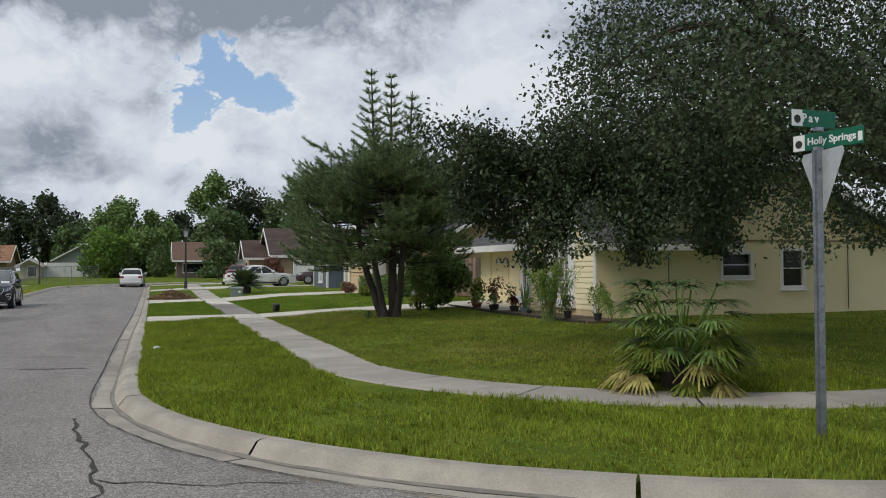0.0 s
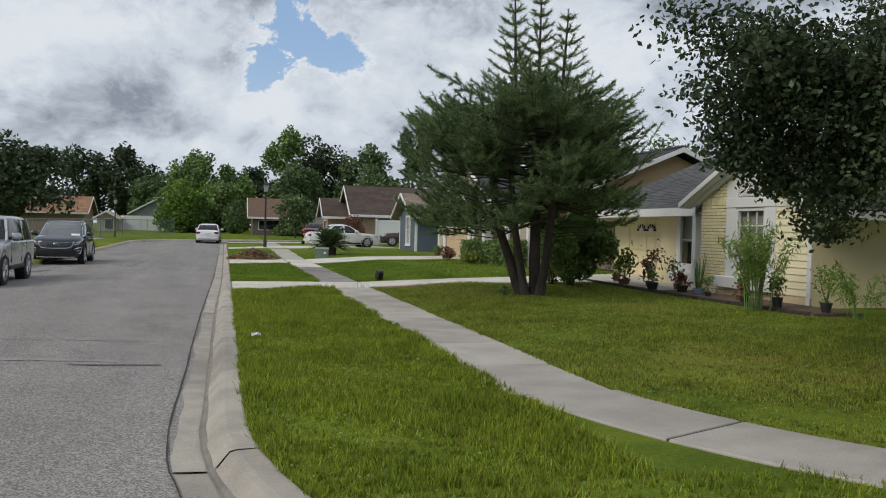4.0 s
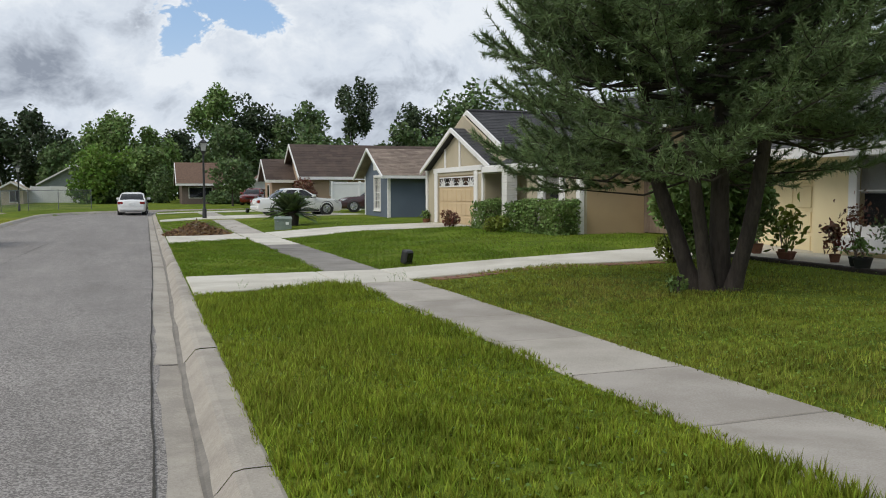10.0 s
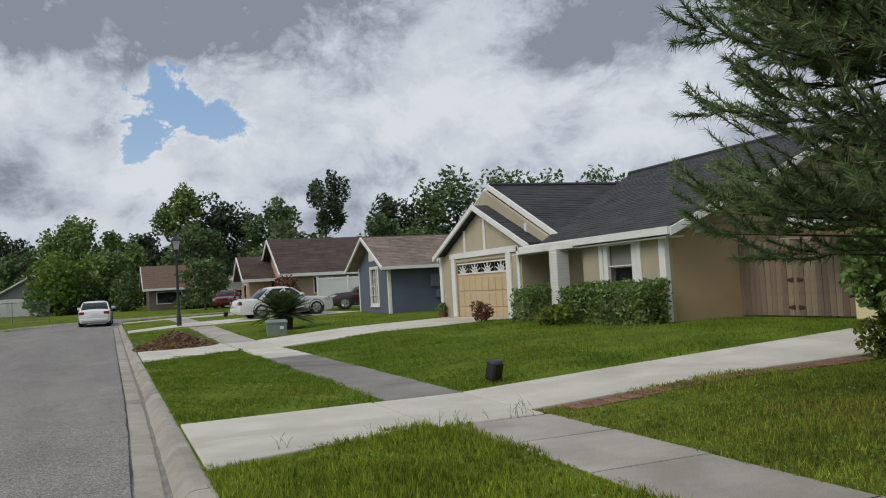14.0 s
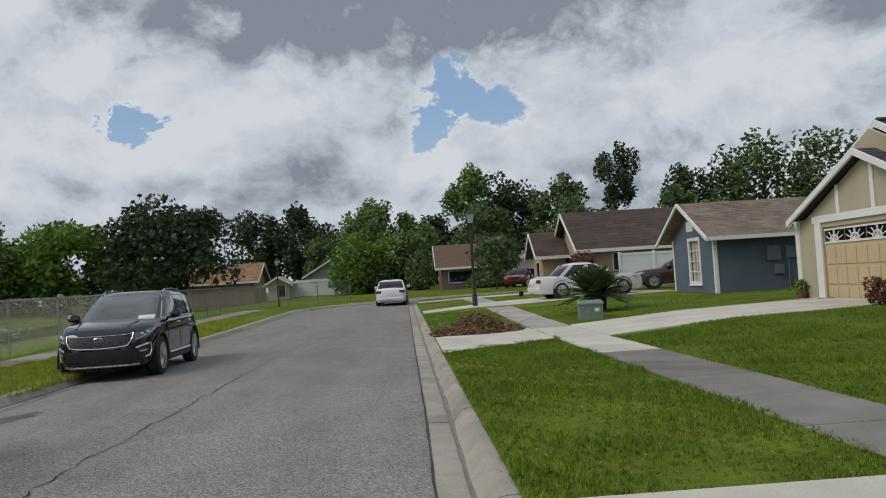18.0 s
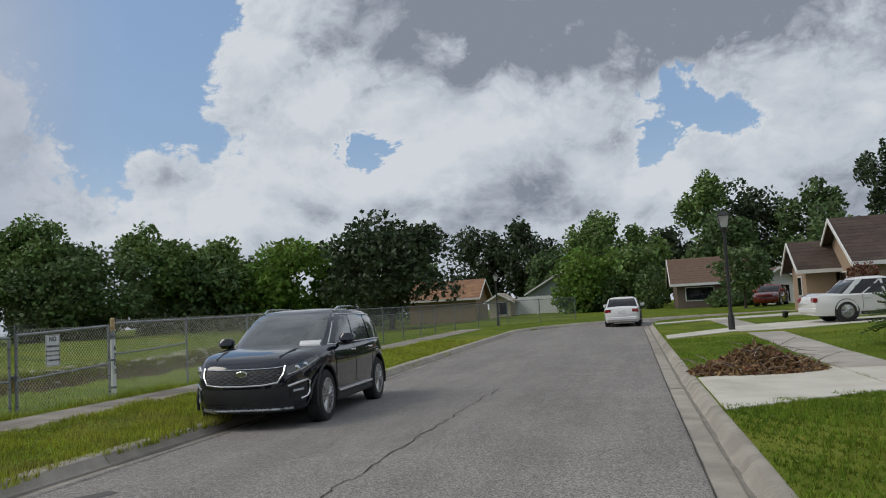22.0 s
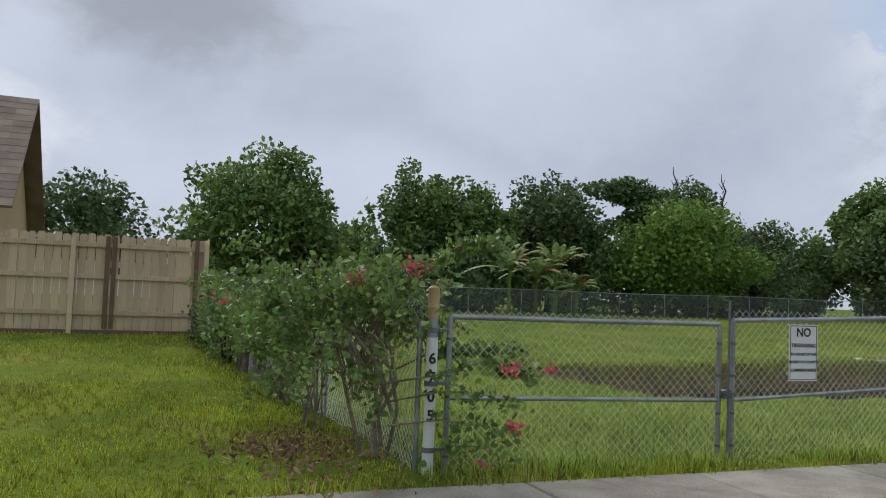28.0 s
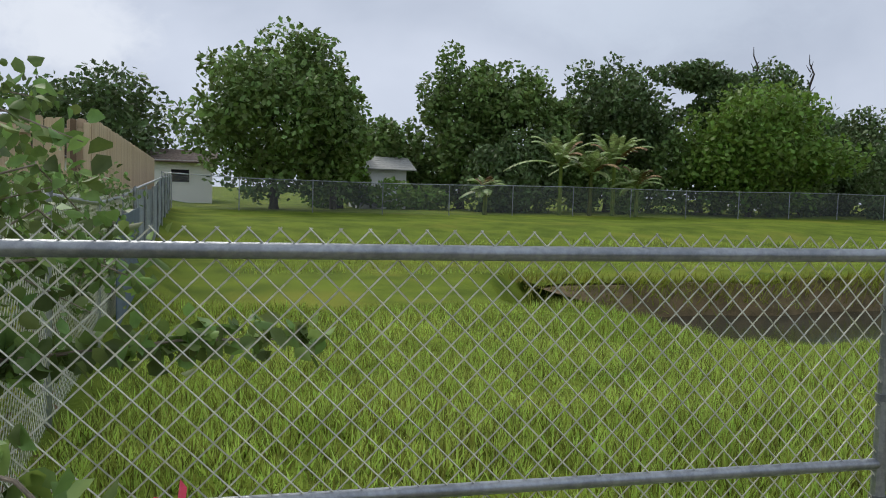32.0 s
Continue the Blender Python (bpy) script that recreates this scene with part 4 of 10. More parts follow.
def window(house, along_y, at, u0, u1, z0, z1, out, rows=1, cols=1, inside=BLIND, trim=0.07, sill=True, lower=None):
    """A window in an opening; out: the way it faces along the level axis (-1 or 1)."""
    def bx(s, d0, d1, a, b, lo, hi, bev=0.006):
        p, q = sorted((at + out * d0, at + out * d1))
        return s.box(p, q, a, b, lo, hi, bev) if along_y else s.box(a, b, p, q, lo, hi, bev)
    f = Shape()
    for a, b, lo, hi in ((u0 - trim, u0 + 0.03, z0 - trim, z1 + trim), (u1 - 0.03, u1 + trim, z0 - trim, z1 + trim), (u0 + 0.03, u1 - 0.03, z1 - 0.03, z1 + trim), (u0 + 0.03, u1 - 0.03, z0 - trim, z0 + 0.03)):
        bx(f, -0.06, 0.03, a, b, lo, hi)
    w = part("window", f, WHITE, house, "white framed window")
    part("pane", bx(Shape(), -0.05, -0.04, u0 + 0.02, u1 - 0.02, z0 + 0.02, z1 - 0.02, 0), GLASS, w, "reflecting pane").visible_shadow = False
    m = (z0 + z1) / 2 if lower is None else lower
    # a near-black inside turns this sheet into painted room shade
    part("blind", bx(Shape(), -0.12, -0.11, u0 - 0.03, u1 + 0.03, z0 - 0.03 if lower is None else m, z1 + 0.03, 0), inside, w)
    if lower is not None:
        # a dark sheet painted as the unlit room's shade below the blind
        part("dark_room", bx(Shape(), -0.3, -0.29, u0 - 0.1, u1 + 0.1, z0 - 0.05, m + 0.05, 0), INSIDE_SHADE, w)
    for k in range(1, rows):
        z = z0 + (z1 - z0) * k / rows
        part("glazing_bar", bx(Shape(), -0.045, -0.01, u0 + 0.03, u1 - 0.03, z - 0.014, z + 0.014, 0.004), WHITE, w)
    for k in range(1, cols):
        u = u0 + (u1 - u0) * k / cols
        part("glazing_bar", bx(Shape(), -0.043, -0.012, u - 0.012, u + 0.012, z0 + 0.03, z1 - 0.03, 0.004), WHITE, w)
    if sill:
        part("sill", bx(Shape(), -0.02, 0.07, u0 - trim - 0.02, u1 + trim + 0.02, z0 - trim - 0.05, z0 - trim, 0.01), WHITE, w)
    return w


def rake(house, x0, x1, pts, depth=0.2, material=WHITE, along_y=True, name="fascia"):
    """A white board under a roof edge, between the points (u, z), as a bar from x0 to x1."""
    for (ua, za), (ub, zb) in zip(pts, pts[1:]):
        s = Shape()
        s.prism([(ua, za - depth), (ub, zb - depth), (ub, zb), (ua, za)], 0 if along_y else 1, x0, x1)
        part(name, s, material, house, recalc=True)


def brick_field(parent, material, x, u0, u1, z0, z1, clip=None, w=0.2, h=0.075, proud=0.02, soldiers=()):
    """Bricks on a face that looks towards -x: the mortar's plane is x, each brick stands proud of it; soldiers: feet of upright courses."""
    def one(bw, bh):
        m = Shape().box(-proud, 0.01, -bw / 2 + 0.006, bw / 2 - 0.006, -bh / 2 + 0.006, bh / 2 - 0.006, 0.004).mesh("brick")
        m.materials.append(material)
        return m
    whole, half, upright = one(w, h), one(w / 2, h), one(h, 0.19)
    def lay(m, u, z):
        if clip is None or clip(u, z):
            part("brick", m, material, parent, at=Matrix.Translation((x + R.uniform(-0.003, 0.003), u, z)))
    row, z, feet = 0, z0, list(soldiers)
    while z < z1:
        if feet and z > feet[0] - h / 2:
            feet.pop(0)
            n = int((u1 - u0) / h)
            for k in range(n):
                lay(upright, u0 + (u1 - u0) * (k + 0.5) / n, z + 0.095)
            z += 0.19
            continue
        u = u0
        if row % 2:
            lay(half, u + w / 4, z + h / 2)
            u += w / 2
        while u + w < u1 + 0.01:
            lay(whole, u + w / 2, z + h / 2)
            u += w
        if u1 - u > w * 0.4:
            lay(half, u + w / 4, z + h / 2)
        z, row = z + h, row + 1


def yellow_house():
    h = thing("house", "pale yellow single-storey house with white trim and grey shingle roof", "house")
    g = 0.18
    # side wall towards the side street, with its gable
    part("wall", wall_with_holes(False, 20.9, 0.2, 11.7, 22.0, g, 2.34, ((15.3, 16.25, 1.35, 1.97), (17.3, 18.05, 1.05, 2.07))), YELLOW, h)
    part("gable_wall", Shape().prism([(12.2, 2.34), (21.8, 2.34), (17.0, 4.5)], 1, 20.915, 21.1), YELLOW, h, recalc=True)
    part("wall_band", Shape().box(12.3, 22.0, 20.875, 20.915, 2.3, 2.34), paint("band", (0.3, 0.23, 0.12)), h)
    window(h, False, 20.9, 15.3, 16.25, 1.35, 1.97, -1, rows=2, inside=INSIDE_SHADE)
    window(h, False, 20.9, 17.3, 18.05, 1.05, 2.07, -1, rows=2, inside=INSIDE_SHADE)
    part("cable", Shape().tube([(13.6, 20.86, 2.25), (13.6, 20.86, 0.9)], 0.012, 6), BLACK_METAL, h)
    part("cable", Shape().tube([(19.6, 20.86, 2.3), (19.6, 20.86, 0.4)], 0.014, 6), BLACK_METAL, h)
    # street-side bay under the front gable
    x = 11.5
    part("wall", wall_with_holes(True, x, 0.2, 20.9, 24.7, g, 2.34, ((22.35, 23.35, 0.85, 2.27),)), YELLOW, h)
    part("gable_wall", Shape().prism([(20.7, 2.34), (24.7, 2.34), (24.7, 2.58), (22.8, 3.46)], 0, x, x + 0.15), YELLOW, h, recalc=True)
    mortar = part("brick_panel", Shape().prism([(23.7, 0.3), (24.7, 0.3), (24.7, 2.56), (23.7, 3.0)], 0, x - 0.02, x), MORTAR, h, "yellow painted brickwork", recalc=True)
    brick_field(mortar, YELLOW_BRICK, x - 0.02, 23.7, 24.7, 0.3, 3.0, lambda u, z: z < 2.46 + (24.7 - u) * 0.44, soldiers=(0.6, 2.33))
    part("brick_return", Shape().box(x - 0.02, x + 0.9, 24.7, 24.72, 0.3, 2.4), MORTAR, h, "yellow painted brickwork")
    z = 0.52
    while z < 2.3:
        board = Shape().loft([[(x - 0.03, u, z), (x - 0.012, u, z + 0.135), (x, u, z + 0.135), (x, u, z)] for u in (21.0, 22.0)])
        part("siding_board", board, YELLOW_SIDING, h, recalc=True)
        z += 0.14
    for a, b, lo, hi, d in ((20.9, 21.02, 0.3, 2.36, 0.045), (22.0, 22.35, 0.6, 2.9, 0.05), (23.35, 23.7, 0.6, 2.9, 0.05), (22.0, 23.7, 2.3, 2.52, 0.065), (20.95, 22.0, 2.3, 2.42, 0.04)):
        part("trim_board", Shape().box(x - d, x, a, b, lo, hi, 0.008), WHITE, h)
    part("sill_box", Shape().box(x - 0.16, x, 21.95, 23.95, 0.52, 0.78, 0.02), WHITE, h)
    part("base_panel", Shape().box(x - 0.03, x, 20.9, 23.9, g, 0.5), paint("cream_base", (0.72, 0.6, 0.38), (0.6, 0.48, 0.3), 0.85, scale=3, fine=40, bump=0.2, stain=(0.42, 0.33, 0.2)), h)
    window(h, True, x, 22.38, 23.32, 0.87, 2.25, -1, rows=4, cols=3, inside=CURTAIN, trim=0.04, sill=False)
    # lattice in the gable
    # dark sheet painted as the shade behind the lattice
    part("lattice_back", Shape().box(x - 0.012, x - 0.004, 22.4, 23.3, 2.52, 3.12), INSIDE_SHADE, h)
    lat = Shape()
    for k in range(-8, 16):
        for sgn in (1, -1):
            pts = []
            for i in range(2):
                z = 2.54 + 0.56 * i
                pts.append((22.38 + k * 0.075 + (0.56 * i if sgn > 0 else 0.56 * (1 - i)), z))
            (u0, z0), (u1, z1) = pts
            cl = []
            for u, zz, ou, oz in ((u0, z0, u1, z1), (u1, z1, u0, z0)):
                for lim in (22.42, 23.28):
                    if (u < lim < ou or ou < lim < u) and ((lim == 22.42 and u < lim) or (lim == 23.28 and u > lim)):
                        t = (lim - u) / (ou - u)
                        u, zz = lim, zz + (oz - zz) * t
                cl.append((u, zz))
            if all(22.4 <= c[0] <= 23.3 for c in cl) and math.dist(*cl) > 0.05:
                lat.tube([(x - 0.02 - (0.008 if sgn > 0 else 0), c[0], c[1]) for c in cl], 0.013, 4)
    part("lattice", lat, WHITE, h, "white diagonal lattice")
    for a, b, lo, hi in ((22.3, 22.42, 2.5, 3.1), (23.28, 23.4, 2.5, 3.1)):
        part("trim_board", Shape().box(x - 0.056, x, a, b, lo, hi, 0.006), WHITE, h)
    # entry, main front and garage
    part("wall", wall_with_holes(True, 12.3, 0.2, 24.7, 28.0, g, 2.4, ((26.05, 27.0, 0.9, 2.2),)), YELLOW, h)
    part("wall", wall_with_holes(True, 12.6, 0.2, 28.0, 31.4, g, 2.4, ((28.35, 30.45, g, 2.15),)), YELLOW, h)
    part("wall", Shape().box(12.5, 12.6, 27.9, 28.0, g, 2.4), YELLOW, h)
    part("wall", Shape().box(12.8, 22.0, 31.2, 31.4, g, 2.4), YELLOW, h)
    part("gable_wall", Shape().prism([(12.2, 2.4), (21.8, 2.4), (17.0, 4.5)], 1, 31.2, 31.35), YELLOW, h, recalc=True)
    window(h, True, 12.3, 26.05, 27.0, 0.9, 2.2, -1, rows=2, cols=1, inside=BLIND, trim=0.16, lower=1.5)
    part("window_ledge", Shape().box(12.1, 12.3, 25.8, 27.25, 0.45, 0.72, 0.02), WHITE, h)
    part("porch_post", Shape().box(11.62, 11.78, 25.2, 25.36, 0.25, 2.3, 0.012), WHITE, h)
    part("entry_door", Shape().box(12.24, 12.3, 24.85, 25.7, g + 0.05, 2.15, 0.01), WHITE, h, "white entry door")
    door = part("garage_door", Shape().box(12.64, 12.7, 28.35, 30.45, g, 2.15), YELLOW, h, "yellow panelled garage door")
    for k in range(4):
        for j in range(4):
            y0 = 28.4 + j * 0.51
            part("door_panel", Shape().box(12.615, 12.645, y0, y0 + 0.47, g + 0.05 + k * 0.49, g + 0.48 + k * 0.49, 0.015), YELLOW, door)
    for cy, sgn in ((29.1, -1), (29.12, 1), (29.68, -1), (29.7, 1)):
        pane = part("fan_light", Shape().prism([(cy, 1.76)] + [(cy + sgn * 0.27 * math.cos(radians(a)), 1.76 + 0.22 * math.sin(radians(a))) for a in (0, 22, 45, 68, 90)], 0, 12.6, 12.614), GLASS_DARK, door, "dark quarter-round pane with white sunburst grille", recalc=True)
        fan = Shape()
        for a in (0, 30, 60, 90):
            fan.tube([(12.598, cy, 1.765), (12.598, cy + sgn * 0.28 * math.cos(radians(a)), 1.765 + 0.225 * math.sin(radians(a)))], 0.011, 4)
        fan.tube([(12.598, cy + sgn * 0.1 * math.cos(radians(a)), 1.765 + 0.09 * math.sin(radians(a))) for a in range(0, 91, 18)], 0.014, 4)
        part("sunburst_grille", fan, WHITE, pane)
    part("step_slab", Shape().box(10.6, 12.3, 24.9, 28.1, 0.1, 0.36, 0.02), CONCRETE_PALE, h)
    # roofs: front wing, main block, entry eave
    roof_plane(h, SHINGLE_GREY, (11.22, 20.4, 2.22), (15.6, 20.4, 2.22), (15.6, 22.8, 3.55), (11.22, 22.8, 3.55))
    roof_plane(h, SHINGLE_GREY, (11.22, 25.2, 2.46), (13.2, 25.2, 2.46), (15.6, 22.8, 3.55), (11.22, 22.8, 3.55))
    roof_plane(h, SHINGLE_GREY, (11.7, 25.0, 2.36), (11.7, 31.9, 2.36), (17.0, 31.9, 4.62), (17.0, 22.6, 4.62))
    roof_plane(h, SHINGLE_GREY, (12.9, 20.5, 2.85), (12.9, 25.6, 2.85), (17.0, 25.6, 4.62), (17.0, 20.5, 4.62))
    roof_plane(h, SHINGLE_GREY, (22.3, 20.5, 2.36), (22.3, 31.9, 2.36), (17.0, 31.9, 4.62), (17.0, 20.5, 4.62))
    part("ridge_cap", Shape().tube([(17.0, 20.5, 4.63), (17.0, 31.9, 4.63)], 0.07, 6), SHINGLE_GREY, h)
    part("ridge_cap", Shape().tube([(11.22, 22.8, 3.56), (15.6, 22.8, 3.56)], 0.06, 6), SHINGLE_GREY, h)
    rake(h, 11.15, 11.22, [(20.36, 2.2), (22.8, 3.56), (25.24, 2.44)], 0.12)
    rake(h, 11.22, 11.5, [(20.42, 2.11), (22.8, 3.46), (25.2, 2.36)], 0.05)
    rake(h, 11.35, 11.5, [(20.8, 2.3), (22.8, 3.42), (24.9, 2.46)], 0.1)
    part("fascia", Shape().box(11.17, 15.6, 20.3, 20.37, 2.03, 2.2), WHITE, h)
    part("fascia", Shape().box(11.6, 11.68, 25.2, 31.9, 2.15, 2.36), WHITE, h)
    part("soffit", Shape().box(11.68, 12.6, 24.75, 31.8, 2.2, 2.24), WHITE, h)
    part("soffit", Shape().box(11.2, 15.6, 20.37, 20.9, 2.08, 2.11), WHITE, h)
    rake(h, 20.44, 20.5, [(12.2, 2.5), (17.0, 4.6), (22.3, 2.3)], 0.2, along_y=False)
    return h


def tan_house():
    h = thing("house", "tan stucco house with charcoal shingle roof and white trim", "house")
    g, x = 0.2, 10.85
    part("wall", wall_with_holes(True, x, 0.2, 34.5, 37.7, g, 2.35, ((35.62, 36.62, 1.2, 2.2),)), TAN_PANEL, h)
    part("wall", wall_with_holes(False, 34.5, 0.2, x + 0.2, 22.0, g, 2.5, ((13.9, 14.8, 1.6, 2.1),)), TAN, h)
    part("gable_wall", Shape().prism([(x + 0.35, 2.5), (21.8, 2.5), (16.5, 4.6)], 1, 34.5, 34.7), TAN, h, recalc=True)
    part("wall_band", Shape().box(x + 0.02, 22, 34.475, 34.515, 2.46, 2.5), paint("tan_band", (0.3, 0.2, 0.11)), h)
    window(h, False, 34.5, 13.9, 14.8, 1.6, 2.1, -1, inside=INSIDE_SHADE, trim=0.0, sill=False)
    window(h, True, x, 35.62, 36.62, 1.2, 2.2, -1, rows=2, cols=1, inside=CURTAIN, trim=0.14, lower=1.66)
    for a, b in ((34.5, 34.66), (35.3, 35.46), (36.78, 36.94)):
        part("trim_board", Shape().box(x - 0.04, x, a, b, g, 2.35, 0.008), WHITE, h)
    part("trim_board", Shape().box(x - 0.03, x + 0.1, 34.465, 34.5, g, 2.35, 0.008), WHITE, h)
    # recessed entry
    part("wall", wall_with_holes(True, x + 1.3, 0.2, 37.6, 41.0, g, 2.4, ((38.1, 39.0, g, 2.15),)), TAN_PANEL, h)
    part("wall", Shape().box(x + 0.2, x + 1.3, 37.5, 37.7, g, 2.4), paint("entry_white", (0.6, 0.6, 0.56)), h)
    part("wall", Shape().box(x + 0.2, x + 1.3, 40.9, 41.1, g, 2.4), TAN_PANEL, h)
    d = part("entry_door", Shape().box(x + 1.35, x + 1.4, 38.1, 39.0, g, 2.15, 0.01), paint("brown_door", (0.07, 0.045, 0.03)), h, "dark brown entry door")
    part("door_handle", Shape().tube([(x + 1.3, 38.2, 1.15), (x + 1.36, 38.2, 1.15)], 0.025, 8), CHROME, d)
    post = part("porch_post", Shape().box(x - 0.4, x - 0.07, 38.26, 38.62, g, 2.2), WHITE, h, "white painted brick porch column")
    for k in range(23):
        part("brick_course", Shape().box(x - 0.41, x - 0.06, 38.25, 38.63, g + 0.25 + 0.078 * k, g + 0.318 + 0.078 * k, 0.006), WHITE, post)
    part("porch_beam", Shape().box(x - 0.34, x - 0.06, 37.6, 40.4, 2.2, 2.4, 0.015), WHITE, h)
    part("porch_slab", Shape().box(x - 0.4, x + 1.3, 37.7, 40.9, 0.1, 0.3, 0.015), CONCRETE_PALE, h)
    # garage
    part("wall", wall_with_holes(True, x, 0.2, 40.9, 47.0, g, 2.46, ((41.8, 45.6, g, 2.2),)), TAN_PANEL, h)
    part("wall", Shape().box(x + 0.2, 22.0, 46.8, 47.0, g, 2.5), TAN, h)
    part("gable_wall", Shape().prism([(40.5, 2.46), (46.4, 2.46), (43.42, 3.74)], 0, x - 0.02, x + 0.1), TAN_PANEL, h, recalc=True)
    part("upper_gable", Shape().prism([(39.3, 2.42), (47.9, 2.42), (43.6, 4.36)], 0, x + 0.24, x + 0.34), TAN_PANEL, h, recalc=True)
    for a, b, lo, hi in ((41.5, 41.8, g, 2.32), (45.6, 45.9, g, 2.32), (41.0, 46.0, 2.32, 2.5), (43.1, 43.24, 2.5, 3.68), (44.62, 44.76, 2.5, 3.2), (40.95, 41.1, g, 2.46), (46.75, 46.95, g, 2.46)):
        part("trim_board", Shape().box(x - 0.06, x - (0.02 if lo > 2.3 else 0.0), a, b, lo, hi, 0.008), WHITE, h)
    part("trim_board", Shape().box(x + 0.2, x + 0.24, 40.9, 41.02, 2.5, 3.1, 0.006), WHITE, h)
    door = part("garage_door", Shape().box(x + 0.06, x + 0.1, 41.8, 45.6, g, 2.2), TAN_DOOR, h, "tan panelled double garage door")
    for k in range(4):
        for j in range(8):
            y0 = 41.84 + j * 0.47
            if k < 3:
                part("door_panel", Shape().box(x + 0.035, x + 0.065, y0, y0 + 0.43, g + 0.05 + k * 0.5, g + 0.49 + k * 0.5, 0.014), TAN_DOOR, door)
            else:
                pane = part("sunburst_pane", Shape().box(x + 0.045, x + 0.055, y0, y0 + 0.43, 1.8, 2.12), GLASS_DARK, door, "dark pane with white sunburst grille")
                fan = Shape()
                right = j % 2 == 0
                cx = y0 + (0.43 if right else 0.0)
                for a in (0, 30, 60, 90):
                    t = radians(a)
                    fan.tube([(x + 0.035, cx, 1.82), (x + 0.035, cx + (-1 if right else 1) * 0.42 * math.cos(t), 1.82 + 0.28 * math.sin(t))], 0.014, 4)
                fan.tube([(x + 0.034, cx + (-1 if right else 1) * 0.16 * math.cos(radians(a)), 1.82 + 0.16 * math.sin(radians(a))) for a in range(0, 91, 18)], 0.022, 4)
                fan.box(x + 0.03, x + 0.05, y0 - 0.02, y0 + 0.45, 1.78, 1.82).box(x + 0.03, x + 0.05, y0 - 0.02, y0 + 0.45, 2.11, 2.15)
                part("sunburst_grille", fan, WHITE, pane)
    # roofs
    e = 10.6
    roof_plane(h, SHINGLE_DARK, (e, 34.0, 2.42), (e, 39.4, 2.42), (16.5, 43.4, 4.86), (16.5, 34.0, 4.86))
    roof_plane(h, SHINGLE_DARK, (e + 0.7, 39.1, 2.48), (13.0, 39.1, 2.48), (16.5, 43.6, 4.52), (e + 0.7, 43.6, 4.52))
    roof_plane(h, SHINGLE_DARK, (e + 0.7, 48.1, 2.48), (22, 48.1, 2.48), (16.5, 43.6, 4.52), (e + 0.7, 43.6, 4.52))
    roof_plane(h, SHINGLE_DARK, (22.6, 34.0, 2.32), (22.6, 48.1, 2.32), (16.5, 43.6, 4.86), (16.5, 34.0, 4.86))
    roof_plane(h, SHINGLE_DARK, (e, 40.05, 2.5), (e + 1.2, 40.05, 2.5), (e + 1.2, 43.42, 3.88), (e, 43.42, 3.88))
    roof_plane(h, SHINGLE_DARK, (e, 46.8, 2.5), (e + 1.2, 46.8, 2.5), (e + 1.2, 43.42, 3.88), (e, 43.42, 3.88))
    part("ridge_cap", Shape().tube([(16.5, 34.0, 4.88), (16.5, 43.5, 4.88)], 0.07, 6), SHINGLE_DARK, h)
    part("ridge_cap", Shape().tube([(e + 0.7, 43.6, 4.54), (16.4, 43.6, 4.54)], 0.07, 6), SHINGLE_DARK, h)
    part("roof_vent", Shape().tube([(14.2, 36.5, 3.75), (14.2, 36.5, 4.15)], 0.09, 8), BLACK_METAL, h)
    rake(h, e - 0.07, e, [(39.95, 2.46), (43.42, 3.9), (46.9, 2.46)], 0.15)
    rake(h, e + 0.62, e + 0.7, [(39.0, 2.45), (43.6, 4.55), (48.2, 2.48)], 0.16)
    rake(h, 33.93, 34.0, [(e, 2.4), (16.5, 4.86), (22.6, 2.4)], 0.17, along_y=False)
    part("fascia", Shape().box(e - 0.07, e, 33.95, 39.9, 2.26, 2.42), WHITE, h)
    part("soffit", Shape().box(e, x + 0.2, 34.1, 41.0, 2.2, 2.23), WHITE, h)
    return h


